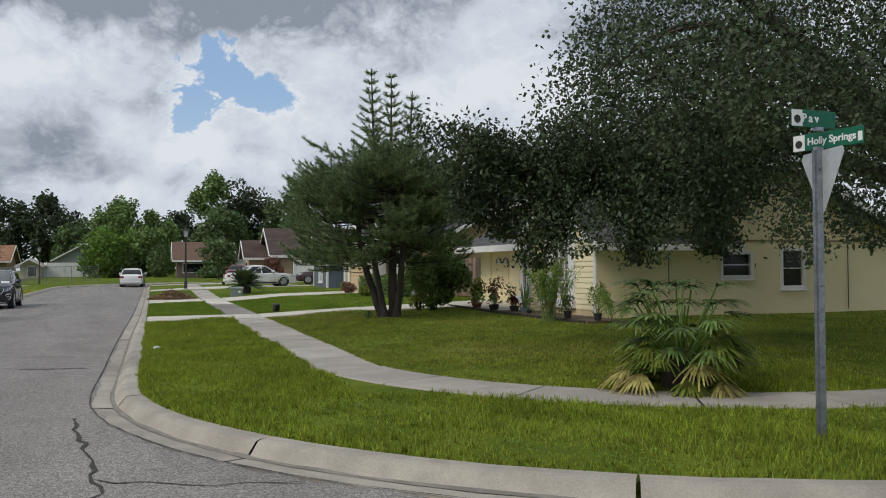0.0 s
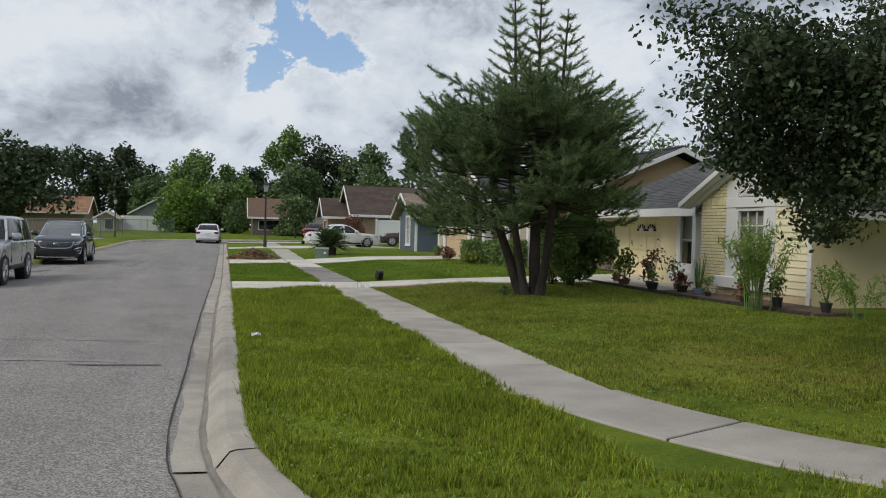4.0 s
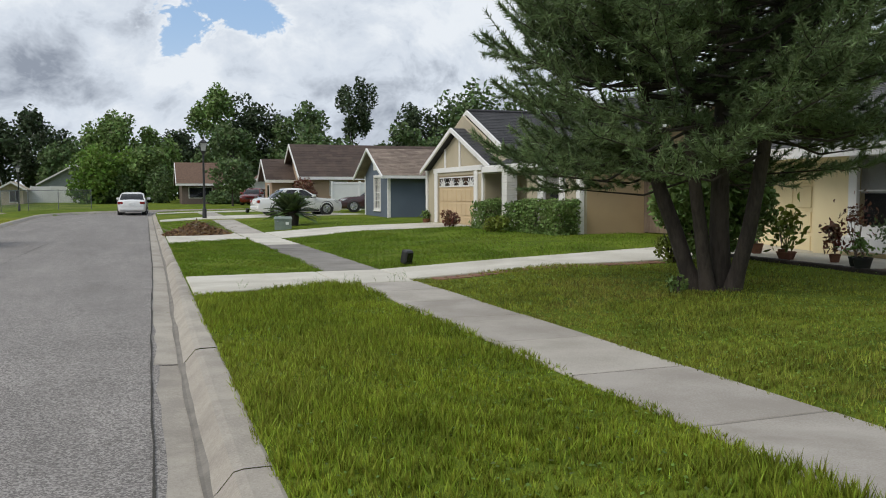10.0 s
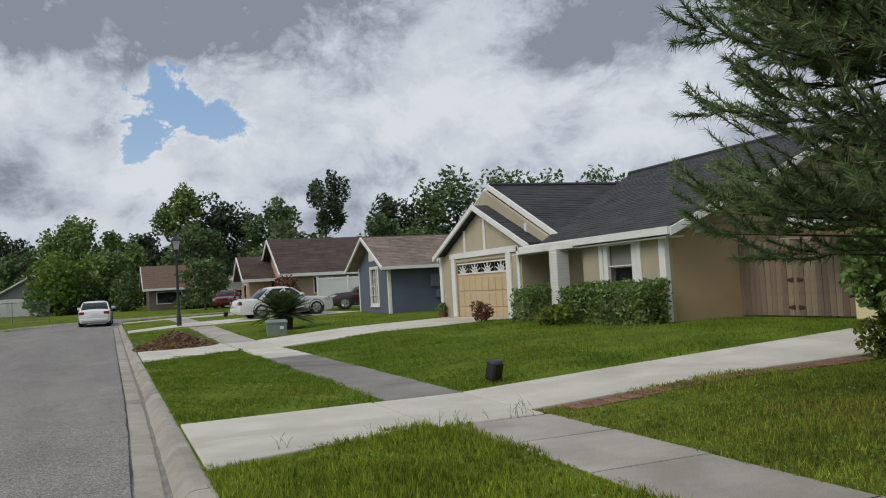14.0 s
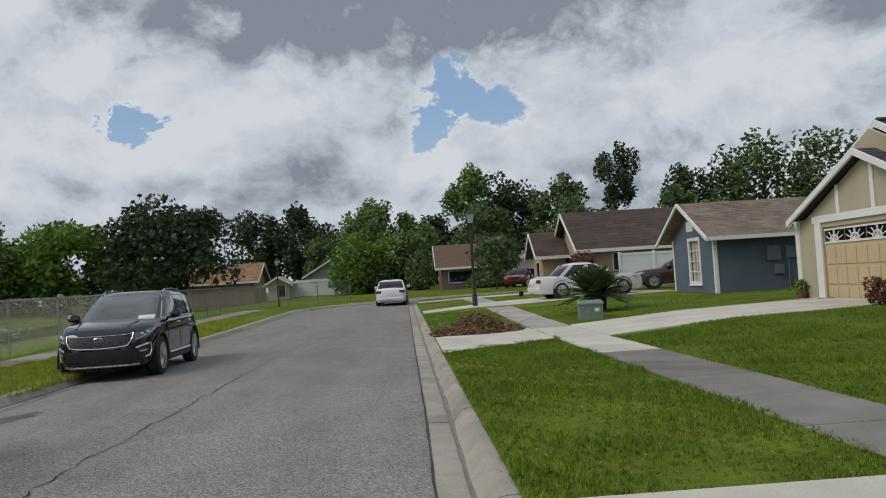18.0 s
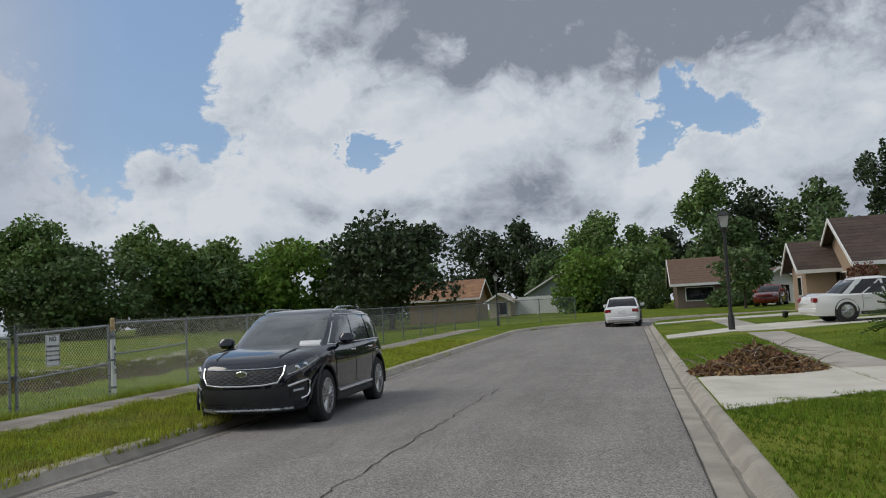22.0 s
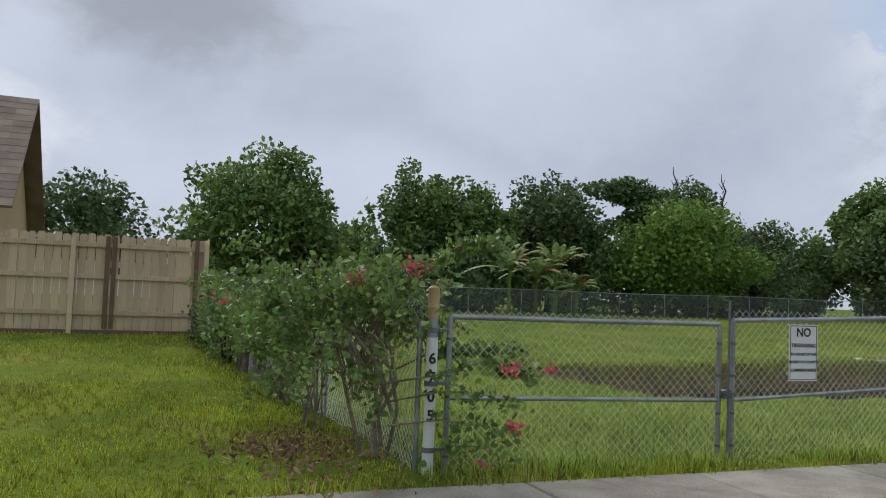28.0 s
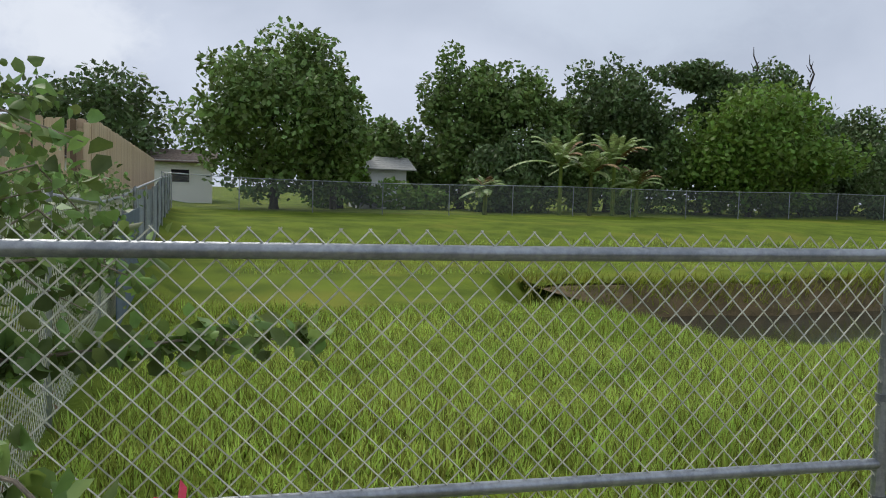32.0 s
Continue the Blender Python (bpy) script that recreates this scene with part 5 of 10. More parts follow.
def blue_house():
    h = thing("house", "blue-grey stucco house with brown-grey shingle roof and white trim", "house")
    g, x = 0.25, 11.33
    part("wall", wall_with_holes(True, x, 0.2, 54.2, 58.7, g, 2.5, ((55.7, 56.8, 0.8, 2.4),)), BLUE, h)
    part("wall", Shape().box(x + 0.2, 24, 54.2, 54.4, g, 2.5), BLUE, h)
    part("wall", Shape().box(x + 0.2, 24, 58.5, 58.7, g, 2.5), BLUE, h)
    part("gable_wall", Shape().prism([(54.2, 2.5), (58.7, 2.5), (56.5, 3.66)], 0, x, x + 0.2), BLUE, h, recalc=True)
    window(h, True, x, 55.7, 56.8, 0.8, 2.4, -1, rows=4, cols=3, inside=BLIND, trim=0.1)
    part("gable_vent", Shape().box(x - 0.03, x, 56.2, 56.9, 2.75, 3.15, 0.01), WHITE, h)
    for a in (54.2, 58.58):
        part("trim_board", Shape().box(x - 0.035, x, a, a + 0.12, g, 2.5, 0.006), WHITE, h)
    part("trim_board", Shape().box(x, x + 0.1, 54.17, 54.2, g, 2.5, 0.006), WHITE, h)
    roof_plane(h, SHINGLE_TAN, (x - 0.45, 53.7, 2.42), (24, 53.7, 2.42), (24, 56.5, 3.85), (x - 0.45, 56.5, 3.85))
    roof_plane(h, SHINGLE_TAN, (x - 0.45, 59.3, 2.42), (24, 59.3, 2.42), (24, 56.5, 3.85), (x - 0.45, 56.5, 3.85))
    rake(h, x - 0.52, x - 0.45, [(53.6, 2.4), (56.5, 3.87), (59.4, 2.4)], 0.13)
    part("fascia", Shape().box(x - 0.45, 24, 53.62, 53.69, 2.28, 2.42), WHITE, h)
    grey = paint("meter_grey", (0.14, 0.16, 0.185), (0.12, 0.135, 0.155), 0.6)
    for bx, w, z0, z1 in ((13.2, 0.5, 1.45, 2.0), (13.9, 0.36, 1.5, 1.95), (13.45, 0.34, 0.95, 1.3)):
        part("meter_box", Shape().box(bx, bx + w, 54.06, 54.2, z0, z1, 0.015), grey, h, "grey electric meter box")
    part("conduit", Shape().tube([(14.0, 54.14, 1.5), (14.0, 54.14, 0.3)], 0.03, 8), grey, h)
    return h


yellow_house()
tan_house()
blue_house()


def far_house(label, wall, roof, x0, x1, y0, y1, eave, ridge, along_x=True, windows=(), base=0.3):
    """A plain gabled house seen from afar: walls, two slopes, fascias and windows on the side towards the street."""
    h = thing("house", label, "house")
    part("wall", Shape().box(x0, x1, y0, y1, base, eave), wall, h)
    o = 0.5
    if along_x:
        m = (y0 + y1) / 2
        for u in (x0, x1 - 0.1):
            part("gable_wall", Shape().prism([(y0, eave), (y1, eave), (m, ridge - 0.12)], 0, u, u + 0.1), wall, h, recalc=True)
        roof_plane(h, roof, (x0 - o, y0 - o, eave - 0.1), (x1 + o, y0 - o, eave - 0.1), (x1 + o, m, ridge), (x0 - o, m, ridge), 0.35, 0.9)
        roof_plane(h, roof, (x0 - o, y1 + o, eave - 0.1), (x1 + o, y1 + o, eave - 0.1), (x1 + o, m, ridge), (x0 - o, m, ridge), 0.35, 0.9)
        rake(h, x0 - o - 0.06, x0 - o, [(y0 - o, eave - 0.1), (m, ridge), (y1 + o, eave - 0.1)], 0.2)
        rake(h, x1 + o, x1 + o + 0.06, [(y0 - o, eave - 0.1), (m, ridge), (y1 + o, eave - 0.1)], 0.2)
        part("fascia", Shape().box(x0 - o, x1 + o, y0 - o - 0.06, y0 - o, eave - 0.3, eave - 0.1), WHITE, h)
    else:
        m = (x0 + x1) / 2
        for u in (y0, y1 - 0.1):
            part("gable_wall", Shape().prism([(x0, eave), (x1, eave), (m, ridge - 0.12)], 1, u, u + 0.1), wall, h, recalc=True)
        roof_plane(h, roof, (x0 - o, y0 - o, eave - 0.1), (x0 - o, y1 + o, eave - 0.1), (m, y1 + o, ridge), (m, y0 - o, ridge), 0.35, 0.9)
        roof_plane(h, roof, (x1 + o, y0 - o, eave - 0.1), (x1 + o, y1 + o, eave - 0.1), (m, y1 + o, ridge), (m, y0 - o, ridge), 0.35, 0.9)
        rake(h, y0 - o - 0.06, y0 - o, [(x0 - o, eave - 0.1), (m, ridge), (x1 + o, eave - 0.1)], 0.2, along_y=False)
    for face, u0, u1, z0, z1 in windows:
        if face == "s":
            w = part("window", Shape().box(u0, u1, y0 - 0.05, y0 - 0.005, z0, z1, 0.01), WHITE, h)
            part("pane", Shape().box(u0 + 0.07, u1 - 0.07, y0 - 0.06, y0 - 0.052, z0 + 0.07, z1 - 0.07), GLASS_DARK, w)
        else:
            xx = x0 if face == "w" else x1
            d = -1 if face == "w" else 1
            p, q = sorted((xx + d * 0.005, xx + d * 0.05))
            w = part("window", Shape().box(p, q, u0, u1, z0, z1, 0.01), WHITE, h)
            p, q = sorted((xx + d * 0.052, xx + d * 0.06))
            part("pane", Shape().box(p, q, u0 + 0.07, u1 - 0.07, z0 + 0.07, z1 - 0.07), GLASS_DARK, w)
    return h


far_house("tan house with a brown shingle roof behind a white fence", BRICK_TAN, SHINGLE_BROWN, 10.6, 24, 72.5, 79.5, 2.85, 5.2, True,
          (("s", 12.3, 13.6, 1.4, 2.5), ("s", 16, 17.3, 1.4, 2.5), ("s", 20, 21.3, 1.4, 2.5), ("w", 75.2, 76.4, 1.2, 2.4)))
far_house("low front wing with a brown shingle roof", BRICK_TAN, SHINGLE_BROWN, 8.9, 10.4, 76.6, 80.2, 2.7, 4.2, True, (("w", 77.6, 78.6, 1.2, 2.3),))
# the wall colour is darkened to stand in for a porch's shade
far_house("house with an orange-brown shingle roof and walls coloured as in porch shade", paint("far_shade_wall", (0.16, 0.12, 0.1)), paint("shingle_rust", (0.17, 0.105, 0.072), (0.12, 0.075, 0.052), 0.92), 3.4, 9.2, 97, 103, 2.7, 4.7, True,
          (("s", 4, 6.2, 1.2, 2.3), ("s", 7.0, 8.1, 1.2, 2.3)))
far_house("white gabled garage of the far house", WHITE, paint("shingle_rust", (0.2, 0.115, 0.075)), 9.4, 11.4, 93.5, 96.4, 2.5, 3.4, False, (("s", 9.7, 11.1, 0.8, 2.1),))
far_house("house with an orange shingle roof beyond the lot", paint("far_orange_wall", (0.36, 0.25, 0.15)), SHINGLE_ORANGE, -22.5, -15.5, 112, 119, 2.8, 4.7, True)
far_house("small cream garden shed", paint("cream_shed", (0.6, 0.5, 0.38)), paint("shed_roof", (0.5, 0.42, 0.32)), -13.8, -11.7, 110, 113, 2.2, 3.0, False, (("s", -13.0, -12.0, 0.8, 2.1),))
far_house("pale blue-grey house behind a white fence", paint("far_blue", (0.33, 0.37, 0.38)), paint("far_grey_roof", (0.4, 0.42, 0.43)), -11.5, -4.0, 124, 130, 3.0, 5.3, False, (("s", -9, -7.5, 1.2, 2.3),))
far_house("tan house with a steep grey shingle roof behind a wooden fence", TAN, SHINGLE_TAN, -33.5, -25.2, 22.0, 33.4, 3.3, 6.6, False, (("e", 30.5, 31.6, 2.4, 3.2),), 0.4)
far_house("low white house with a brown flat-pitched roof", WHITE, SHINGLE_BROWN, -74, -61, 27, 40.5, 3.0, 3.9, False, (("e", 35, 36.6, 1.6, 2.5), ("e", 38, 39.2, 1.6, 2.5)))
far_house("white shed among the trees", WHITE, paint("shed_grey_roof", (0.4, 0.4, 0.39)), -59.5, -56, 48.8, 51.6, 2.9, 3.6, False, ())
far_house("small pale outbuilding among the trees", WHITE, paint("shed_grey_roof", (0.4, 0.4, 0.39)), -72, -67, 86, 90, 3.4, 5.0, False, ())

# ---- trees ----
def tree(label, at, height, radius, leaf, bark=BARK, n=3000, size=0.4, trunk=0.25, bare=0.28, squash=1.0, lumps=12, seed=1, lump=0.45, trunks=1, pads=0, name="tree"):
    """A tree of tapered trunk and limbs with a ragged crown of leaf sprays."""
    rng = np.random.default_rng(seed)
    rr = random.Random(seed)
    x, y = at
    z = ground(x, y) - 0.05
    t = thing(name, label, "tree", pose(x, y, z))
    cz = height * (bare + 1) / 2
    rz = height * (1 - bare) / 2
    s = Shape()
    for k in range(trunks):
        lean = (rr.uniform(-0.12, 0.12) * height * (0.3 if trunks == 1 else 1), rr.uniform(-0.12, 0.12) * height * (0.3 if trunks == 1 else 1))
        pts = [(lean[0] * f * f, lean[1] * f * f, height * 0.72 * f) for f in (0, 0.05, 0.2, 0.45, 0.75, 1)]
        s.tube(pts, [trunk * 1.35, trunk, trunk * 0.85, trunk * 0.6, trunk * 0.35, trunk * 0.1], 9)
        for j in range(7):
            f = rr.uniform(0.3, 0.75)
            a, up = rr.uniform(0, 6.28), rr.uniform(0.1, 0.35)
            b = Vector((lean[0] * f * f, lean[1] * f * f, height * 0.8 * f))
            r = radius * rr.uniform(0.3, 0.55)
            s.tube([b, b + Vector((math.cos(a) * r * 0.5, math.sin(a) * r * 0.5, rz * up * 0.5)), b + Vector((math.cos(a) * r, math.sin(a) * r, rz * up))], [trunk * 0.35, trunk * 0.2, trunk * 0.06], 6)
    part("trunk", s, bark, t, smooth=True)
    pts = blob_points(n, (0, 0, 0), (1, 1, 1), rng, 0.2, int(lumps * 1.7), lump * 0.74, -0.8) * (1, 1, 0.9)
    if pads:
        hub = np.stack([np.cos(np.arange(pads) * 2.4), np.sin(np.arange(pads) * 2.4), rng.uniform(-0.75, 0.75, pads)], 1) * (rng.uniform(0.1, 0.75, (pads, 1)) ** (1, 1, 0))
        u = rng.normal(size=(n, 3))
        pts = hub[rng.integers(0, pads, n)] + u / np.linalg.norm(u, axis=1)[:, None] * rng.random((n, 1)) ** 0.4 * (0.42, 0.42, 0.26)
    pts /= np.quantile(np.abs(pts), 0.99, axis=0)
    part("crown", leaves("crown", pts * (radius * 1.04, radius * 1.04, rz * squash) + (0, 0, cz), size * 1.35, size * 0.9, 0.2, rng, flat=0.45), leaf, t)
    return t


def far_trees():
    # (label, place, height, crown radius, leaves, their number and size, clumps, clear stem)
    rows = (("broad dark shade tree", (-20.6, 99), 9.6, 5.7, LEAF_OAK, 9000, 0.36, 34, 0.12), ("rounded bright green mango tree", (-31.4, 104), 8.3, 4.4, LEAF_BRIGHT, 7000, 0.38, 26, 0.1),
            ("dark spreading tree", (-38, 101), 6.6, 4.2, LEAF_DARK, 4500, 0.4, 20, 0.0), ("tall dark tree", (-14.3, 146), 12.6, 4.4, LEAF_OAK, 5000, 0.46, 20, 0.15), ("tall dark tree", (-21.8, 148), 13.0, 4.6, LEAF_OAK, 5000, 0.46, 20, 0.15),
            ("dense evergreen tree", (-3.2, 118), 10.0, 3.3, LEAF_MID, 6000, 0.36, 22, 0.0), ("dense evergreen tree", (1.2, 121), 8.4, 3.0, LEAF_MID, 5000, 0.36, 20, 0.0), ("leafy green shrub tree", (-4.2, 108), 6.4, 3.0, LEAF_BRIGHT, 5500, 0.32, 22, 0.0),
            ("leafy green shrub tree", (-0.2, 109), 5.8, 3.0, LEAF_MID, 5000, 0.32, 22, 0.0),
            ("rounded tree", (5.2, 152), 10.4, 4.0, LEAF_OAK, 4200, 0.46, 16, 0.1), ("tall airy tree", (9.2, 136), 15.6, 3.0, LEAF_MID, 2600, 0.42, 12, 0.45), ("tall dark tree", (15.0, 140), 14.2, 4.6, LEAF_OAK, 5000, 0.46, 22, 0.15),
            ("tall dark tree", (21.8, 135), 13.0, 4.2, LEAF_DARK, 4800, 0.46, 22, 0.15), ("tall airy pine tree", (29, 133), 17.2, 2.9, LEAF_OAK, 2300, 0.4, 12, 0.5), ("dark spreading tree", (35.6, 122), 12.6, 4.2, LEAF_OAK, 4500, 0.46, 22, 0.1),
            ("dark spreading tree", (42, 118), 14.8, 5.4, LEAF_DARK, 5500, 0.46, 24, 0.1), ("dark spreading tree", (51, 116), 15, 6.0, LEAF_DARK, 5500, 0.46, 24, 0.1), ("dark spreading tree", (62, 112), 14, 6.0, LEAF_DARK, 4500, 0.46, 22, 0.1),
            ("broad leafy tree", (-51, 43.3), 8.7, 4.3, LEAF_MID, 17000, 0.26, 46, 0.06), ("dark rounded tree", (-66, 33.5), 8.0, 4.6, LEAF_DARK, 6500, 0.34, 26, 0.05), ("dark rounded tree", (-72, 25), 7.8, 5.0, LEAF_DARK, 6000, 0.34, 24, 0.05),
            ("small leafy tree", (-56, 47.6), 6.4, 2.2, LEAF_BRIGHT, 5000, 0.26, 18, 0.05), ("narrow leafy tree", (-57, 55.4), 9.3, 2.7, LEAF_MID, 10000, 0.27, 26, 0.02), ("leafy tree", (-56, 59.4), 8.5, 2.9, LEAF_MID, 9500, 0.27, 26, 0.02),
            ("dark leafy tree", (-57, 65.6), 9.6, 3.7, LEAF_DARK, 12000, 0.27, 32, 0.02), ("tall flat-topped tree", (-58, 73.4), 11.2, 3.5, LEAF_DARK, 6500, 0.26, 18, 0.52), ("bright green spreading tree", (-51.5, 72.6), 7.8, 5.0, LEAF_BRIGHT, 14000, 0.26, 44, 0.02),
            ("dark tree in a tangle of vines", (-58.6, 79.4), 10.2, 3.8, LEAF_DARK, 11500, 0.28, 30, 0.0), ("dark tree in a tangle of vines", (-57, 84.5), 7.6, 3.2, LEAF_DARK, 6500, 0.28, 22, 0.0), ("tall leafy tree", (-50, 90.5), 10.2, 3.3, LEAF_MID, 8000, 0.32, 24, 0.3),
            ("dense rounded dark tree", (-45.6, 91), 7.6, 5.4, LEAF_DARK, 13000, 0.3, 44, 0.0), ("leafy tree", (-43, 98), 9.4, 3.6, LEAF_MID, 8000, 0.34, 24, 0.2), ("dark tree", (-54.5, 95), 8.8, 3.4, LEAF_DARK, 6500, 0.34, 22, 0.1),
            ("dark leafy tree", (-62, 88), 7.4, 3.2, LEAF_DARK, 6000, 0.3, 22, 0.0), ("dark leafy tree", (-60, 93), 7.0, 3.0, LEAF_MID, 6000, 0.3, 22, 0.0), ("small leafy tree", (-62, 50.6), 5.4, 2.4, LEAF_DARK, 5000, 0.28, 20, 0.0),
            ("small leafy tree", (-60, 52.4), 5.8, 2.3, LEAF_MID, 5000, 0.28, 20, 0.0), ("small leafy tree", (-60, 69.6), 6.6, 3.0, LEAF_MID, 6000, 0.28, 22, 0.0), ("leafy tree", (-37.4, 102), 8.2, 3.8, LEAF_MID, 7000, 0.36, 22, 0.1), ("leafy tree", (-29, 118), 7.4, 4.0, LEAF_MID, 4500, 0.4, 18, 0.0), ("dark tree", (-46, 112), 9, 5.0, LEAF_DARK, 4500, 0.42, 20, 0.0),
            ("dark tree", (-26, 128), 8, 4.6, LEAF_MID, 4000, 0.42, 18, 0.0), ("dark tree", (-9, 138), 8.0, 4.4, LEAF_DARK, 4000, 0.44, 18, 0.0), ("dark tree", (30, 112), 9, 4.6, LEAF_DARK, 4400, 0.44, 18, 0.0),
            ("dark tree", (20, 116), 9, 4.6, LEAF_DARK, 4400, 0.44, 18, 0.0), ("dark tree", (10.5, 122), 9, 4.0, LEAF_DARK, 4000, 0.44, 18, 0.0))
    for k, (label, at, h, r, leaf, n, size, lumps, bare) in enumerate(rows):
        tree(label + (" standing beyond the fence" if at[0] < -30 else " standing behind the houses"), at, h, r, leaf, n=n, size=size, trunk=0.14 + h * 0.01, bare=bare, lumps=lumps, seed=100 + k, lump=0.36 if lumps > 30 else 0.42, pads=11 if "flat-topped" in label else 0)


far_trees()


def undergrowth(label, x0, x1, y0, y1, h, n, leaf, size, seed):
    """A thicket: leaf sprays in mounds along a strip."""
    rng = np.random.default_rng(seed)
    k = max(3, int(max(x1 - x0, y1 - y0) / 1.6))
    hubs = np.stack([rng.uniform(x0, x1, k), rng.uniform(y0, y1, k), rng.uniform(0.3, 0.6, k) * h], 1)
    pick = rng.integers(0, k, n)
    u = rng.normal(size=(n, 3))
    u /= np.linalg.norm(u, axis=1)[:, None]
    p = hubs[pick] + u * np.stack([rng.uniform(0.7, 1.6, n)] * 2 + [hubs[pick][:, 2] * 1.1], 1) * (0.55 + 0.45 * rng.random((n, 1)) ** 0.5)
    base = ground((x0 + x1) / 2, (y0 + y1) / 2)
    p[:, 2] = np.maximum(p[:, 2], 0.02) + base
    t = thing("thicket", label, "thicket")
    part("foliage", leaves("foliage", p, size, size * 0.55, 0.2, rng), leaf, t)


for k, (a, b, c, d, h, n, leaf) in enumerate(((-56, -50, 52, 62, 4.0, 7000, LEAF_DARK), (-56, -50, 60, 78, 4.4, 10000, LEAF_MID), (-56, -48.5, 78, 92, 4.0, 8000, LEAF_DARK), (-50, -40, 90, 104, 3.2, 6000, LEAF_DARK), (-40, -28, 102, 112, 3.0, 5000, LEAF_MID),
                                              (-60, -52, 46, 53, 1.8, 2500, LEAF_BRIGHT), (-4.2, 2.5, 103.5, 107, 3.2, 4500, LEAF_DARK), (2.5, 9, 93.6, 95.4, 1.4, 2500, LEAF_DARK), (-28, -24, 104, 110, 2.2, 2500, LEAF_MID), (13.4, 22, 84, 90, 3.0, 3000, LEAF_DARK))):
    undergrowth("dense green thicket of undergrowth", a, b, c, d, h, n, leaf, 0.34, 300 + k)


def oak():
    """The spreading oak over the corner lawn: low hanging outer twigs, dense small leaves."""
    rng = np.random.default_rng(5)
    rr = random.Random(5)
    x, y = 14.6, 13.2
    t = thing("tree", "large spreading oak with dense dark small leaves and low hanging twigs", "tree", pose(x, y, ground(x, y) - 0.05))
    s = Shape()
    s.tube([(0, 0, 0), (0, 0, 0.3), (0.05, 0, 1.5), (0.1, 0.1, 2.6)], [0.62, 0.45, 0.38, 0.36], 12)
    ends = []
    for k in range(11):
        a = k / 11 * 6.28 + rr.uniform(-0.2, 0.2)
        r, up = rr.uniform(4.5, 7.0), rr.uniform(1.2, 4.5)
        p = [Vector((0.1, 0.1, 2.3)), Vector((math.cos(a) * r * 0.35, math.sin(a) * r * 0.35, 2.6 + up * 0.6)), Vector((math.cos(a) * r * 0.7, math.sin(a) * r * 0.7, 2.8 + up)), Vector((math.cos(a + 0.2) * r, math.sin(a + 0.2) * r, 2.4 + up * 0.9))]
        s.tube(p, [0.22, 0.15, 0.09, 0.03], 7)
        for j in range(9):
            f = rr.uniform(0.3, 1.0)
            q = p[1].lerp(p[3], f)
            b = a + rr.uniform(-1.3, 1.3)
            e = q + Vector((math.cos(b) * rr.uniform(1, 2.4), math.sin(b) * rr.uniform(1, 2.4), rr.uniform(-1.4, 1.0)))
            s.tube([q, q.lerp(e, 0.5) + Vector((0, 0, 0.25)), e], [0.05, 0.032, 0.008], 5)
            ends.append(e)
    part("trunk", s, BARK, t, smooth=True)
    parts = [blob_points(84000, (0, 0, 5.4), (8.9, 8.9, 3.1), rng, 0.35, 60, 0.27), blob_points(20000, (0, 0, 8.4), (6.6, 6.6, 3.2), rng, 0.4, 22, 0.36)]
    hang = []
    for k in range(260):
        a, r = rng.uniform(0, 6.28), 8.6 * rng.uniform(0.45, 1.0) ** 0.5
        if r > 6.8 and rng.random() < 0.3:
            continue
        low = rng.uniform(1.4, 1.9) if rng.random() < 0.22 else rng.uniform(2.1, 3.2)
        top = low + rng.uniform(0.8, 1.8)
        n = rng.integers(180, 380)
        f = rng.random(n)
        wide = 0.42 * (0.25 + f)
        hang.append(np.stack([math.cos(a) * r + rng.normal(size=n) * wide, math.sin(a) * r + rng.normal(size=n) * wide, low + (top - low) * f], 1))
    parts += hang
    for e in ends:
        parts.append(np.array(e) + rng.normal(size=(70, 3)) * (0.5, 0.5, 0.35))
    p = np.concatenate(parts)
    wx, wy = p[:, 0] + x, p[:, 1] + y
    rag = 0.4 * np.sin(p[:, 2] * 4 + wx * 3) + 0.3 * np.sin(wy * 5 + p[:, 2] * 7)
    p = p[(wy < 0.97 * wx + 9.3 + rag) & (wy < 17.9 + 2.5 * (wx - 7) + rag) & (wy < 19.9 + rag) & (wy < 3.5 + 1.66 * (wx - 0.73) + 0.9 * np.clip(4.7 - p[:, 2], 0, 1.5) + 0.7 * rag)]
    # the long bough that reaches towards the street
    s2 = Shape().tube([(-0.1, 0.1, 2.6), (-3.6, 0.9, 3.6), (-6.6, 1.3, 3.2), (-9.4, 1.5, 3.3)], [0.2, 0.14, 0.08, 0.02], 7)
    part("bough", s2, BARK, t, smooth=True)
    limb = []
    for g in rng.random(130):
        thin = 1 - 0.7 * g * g
        c = np.array((-4.0 - 5.4 * g, 0.9 + 0.6 * g, 3.4 - 0.75 * g + 0.75 * g**4)) + rng.normal(size=3) * (0.35, 0.3, 0.38 * thin)
        limb.append(c + rng.normal(size=(int(220 * thin), 3)) * (0.2, 0.2, 0.15))
    for hx, hy, low, wide in ((7.0, 15.2, 1.4, 0.45), (7.6, 15.4, 1.9, 0.4), (5.9, 15.3, 2.15, 0.38), (6.5, 15.4, 1.9, 0.42), (8.0, 13.6, 1.45, 0.4), (8.8, 14.6, 1.8, 0.45), (8.6, 12.6, 1.7, 0.45), (9.4, 13.6, 1.6, 0.4)):
        m = 1500
        g = rng.random(m)
        limb.append(np.stack([hx - x + rng.normal(size=m) * wide * (0.35 + 0.5 * g), hy - y + rng.normal(size=m) * wide * (0.35 + 0.5 * g), low + (3.2 - low) * g], 1))
    p = np.concatenate([p] + limb)
    p[:, 2] = np.maximum(p[:, 2], 1.3)
    near = p[:, 0] < -4.2
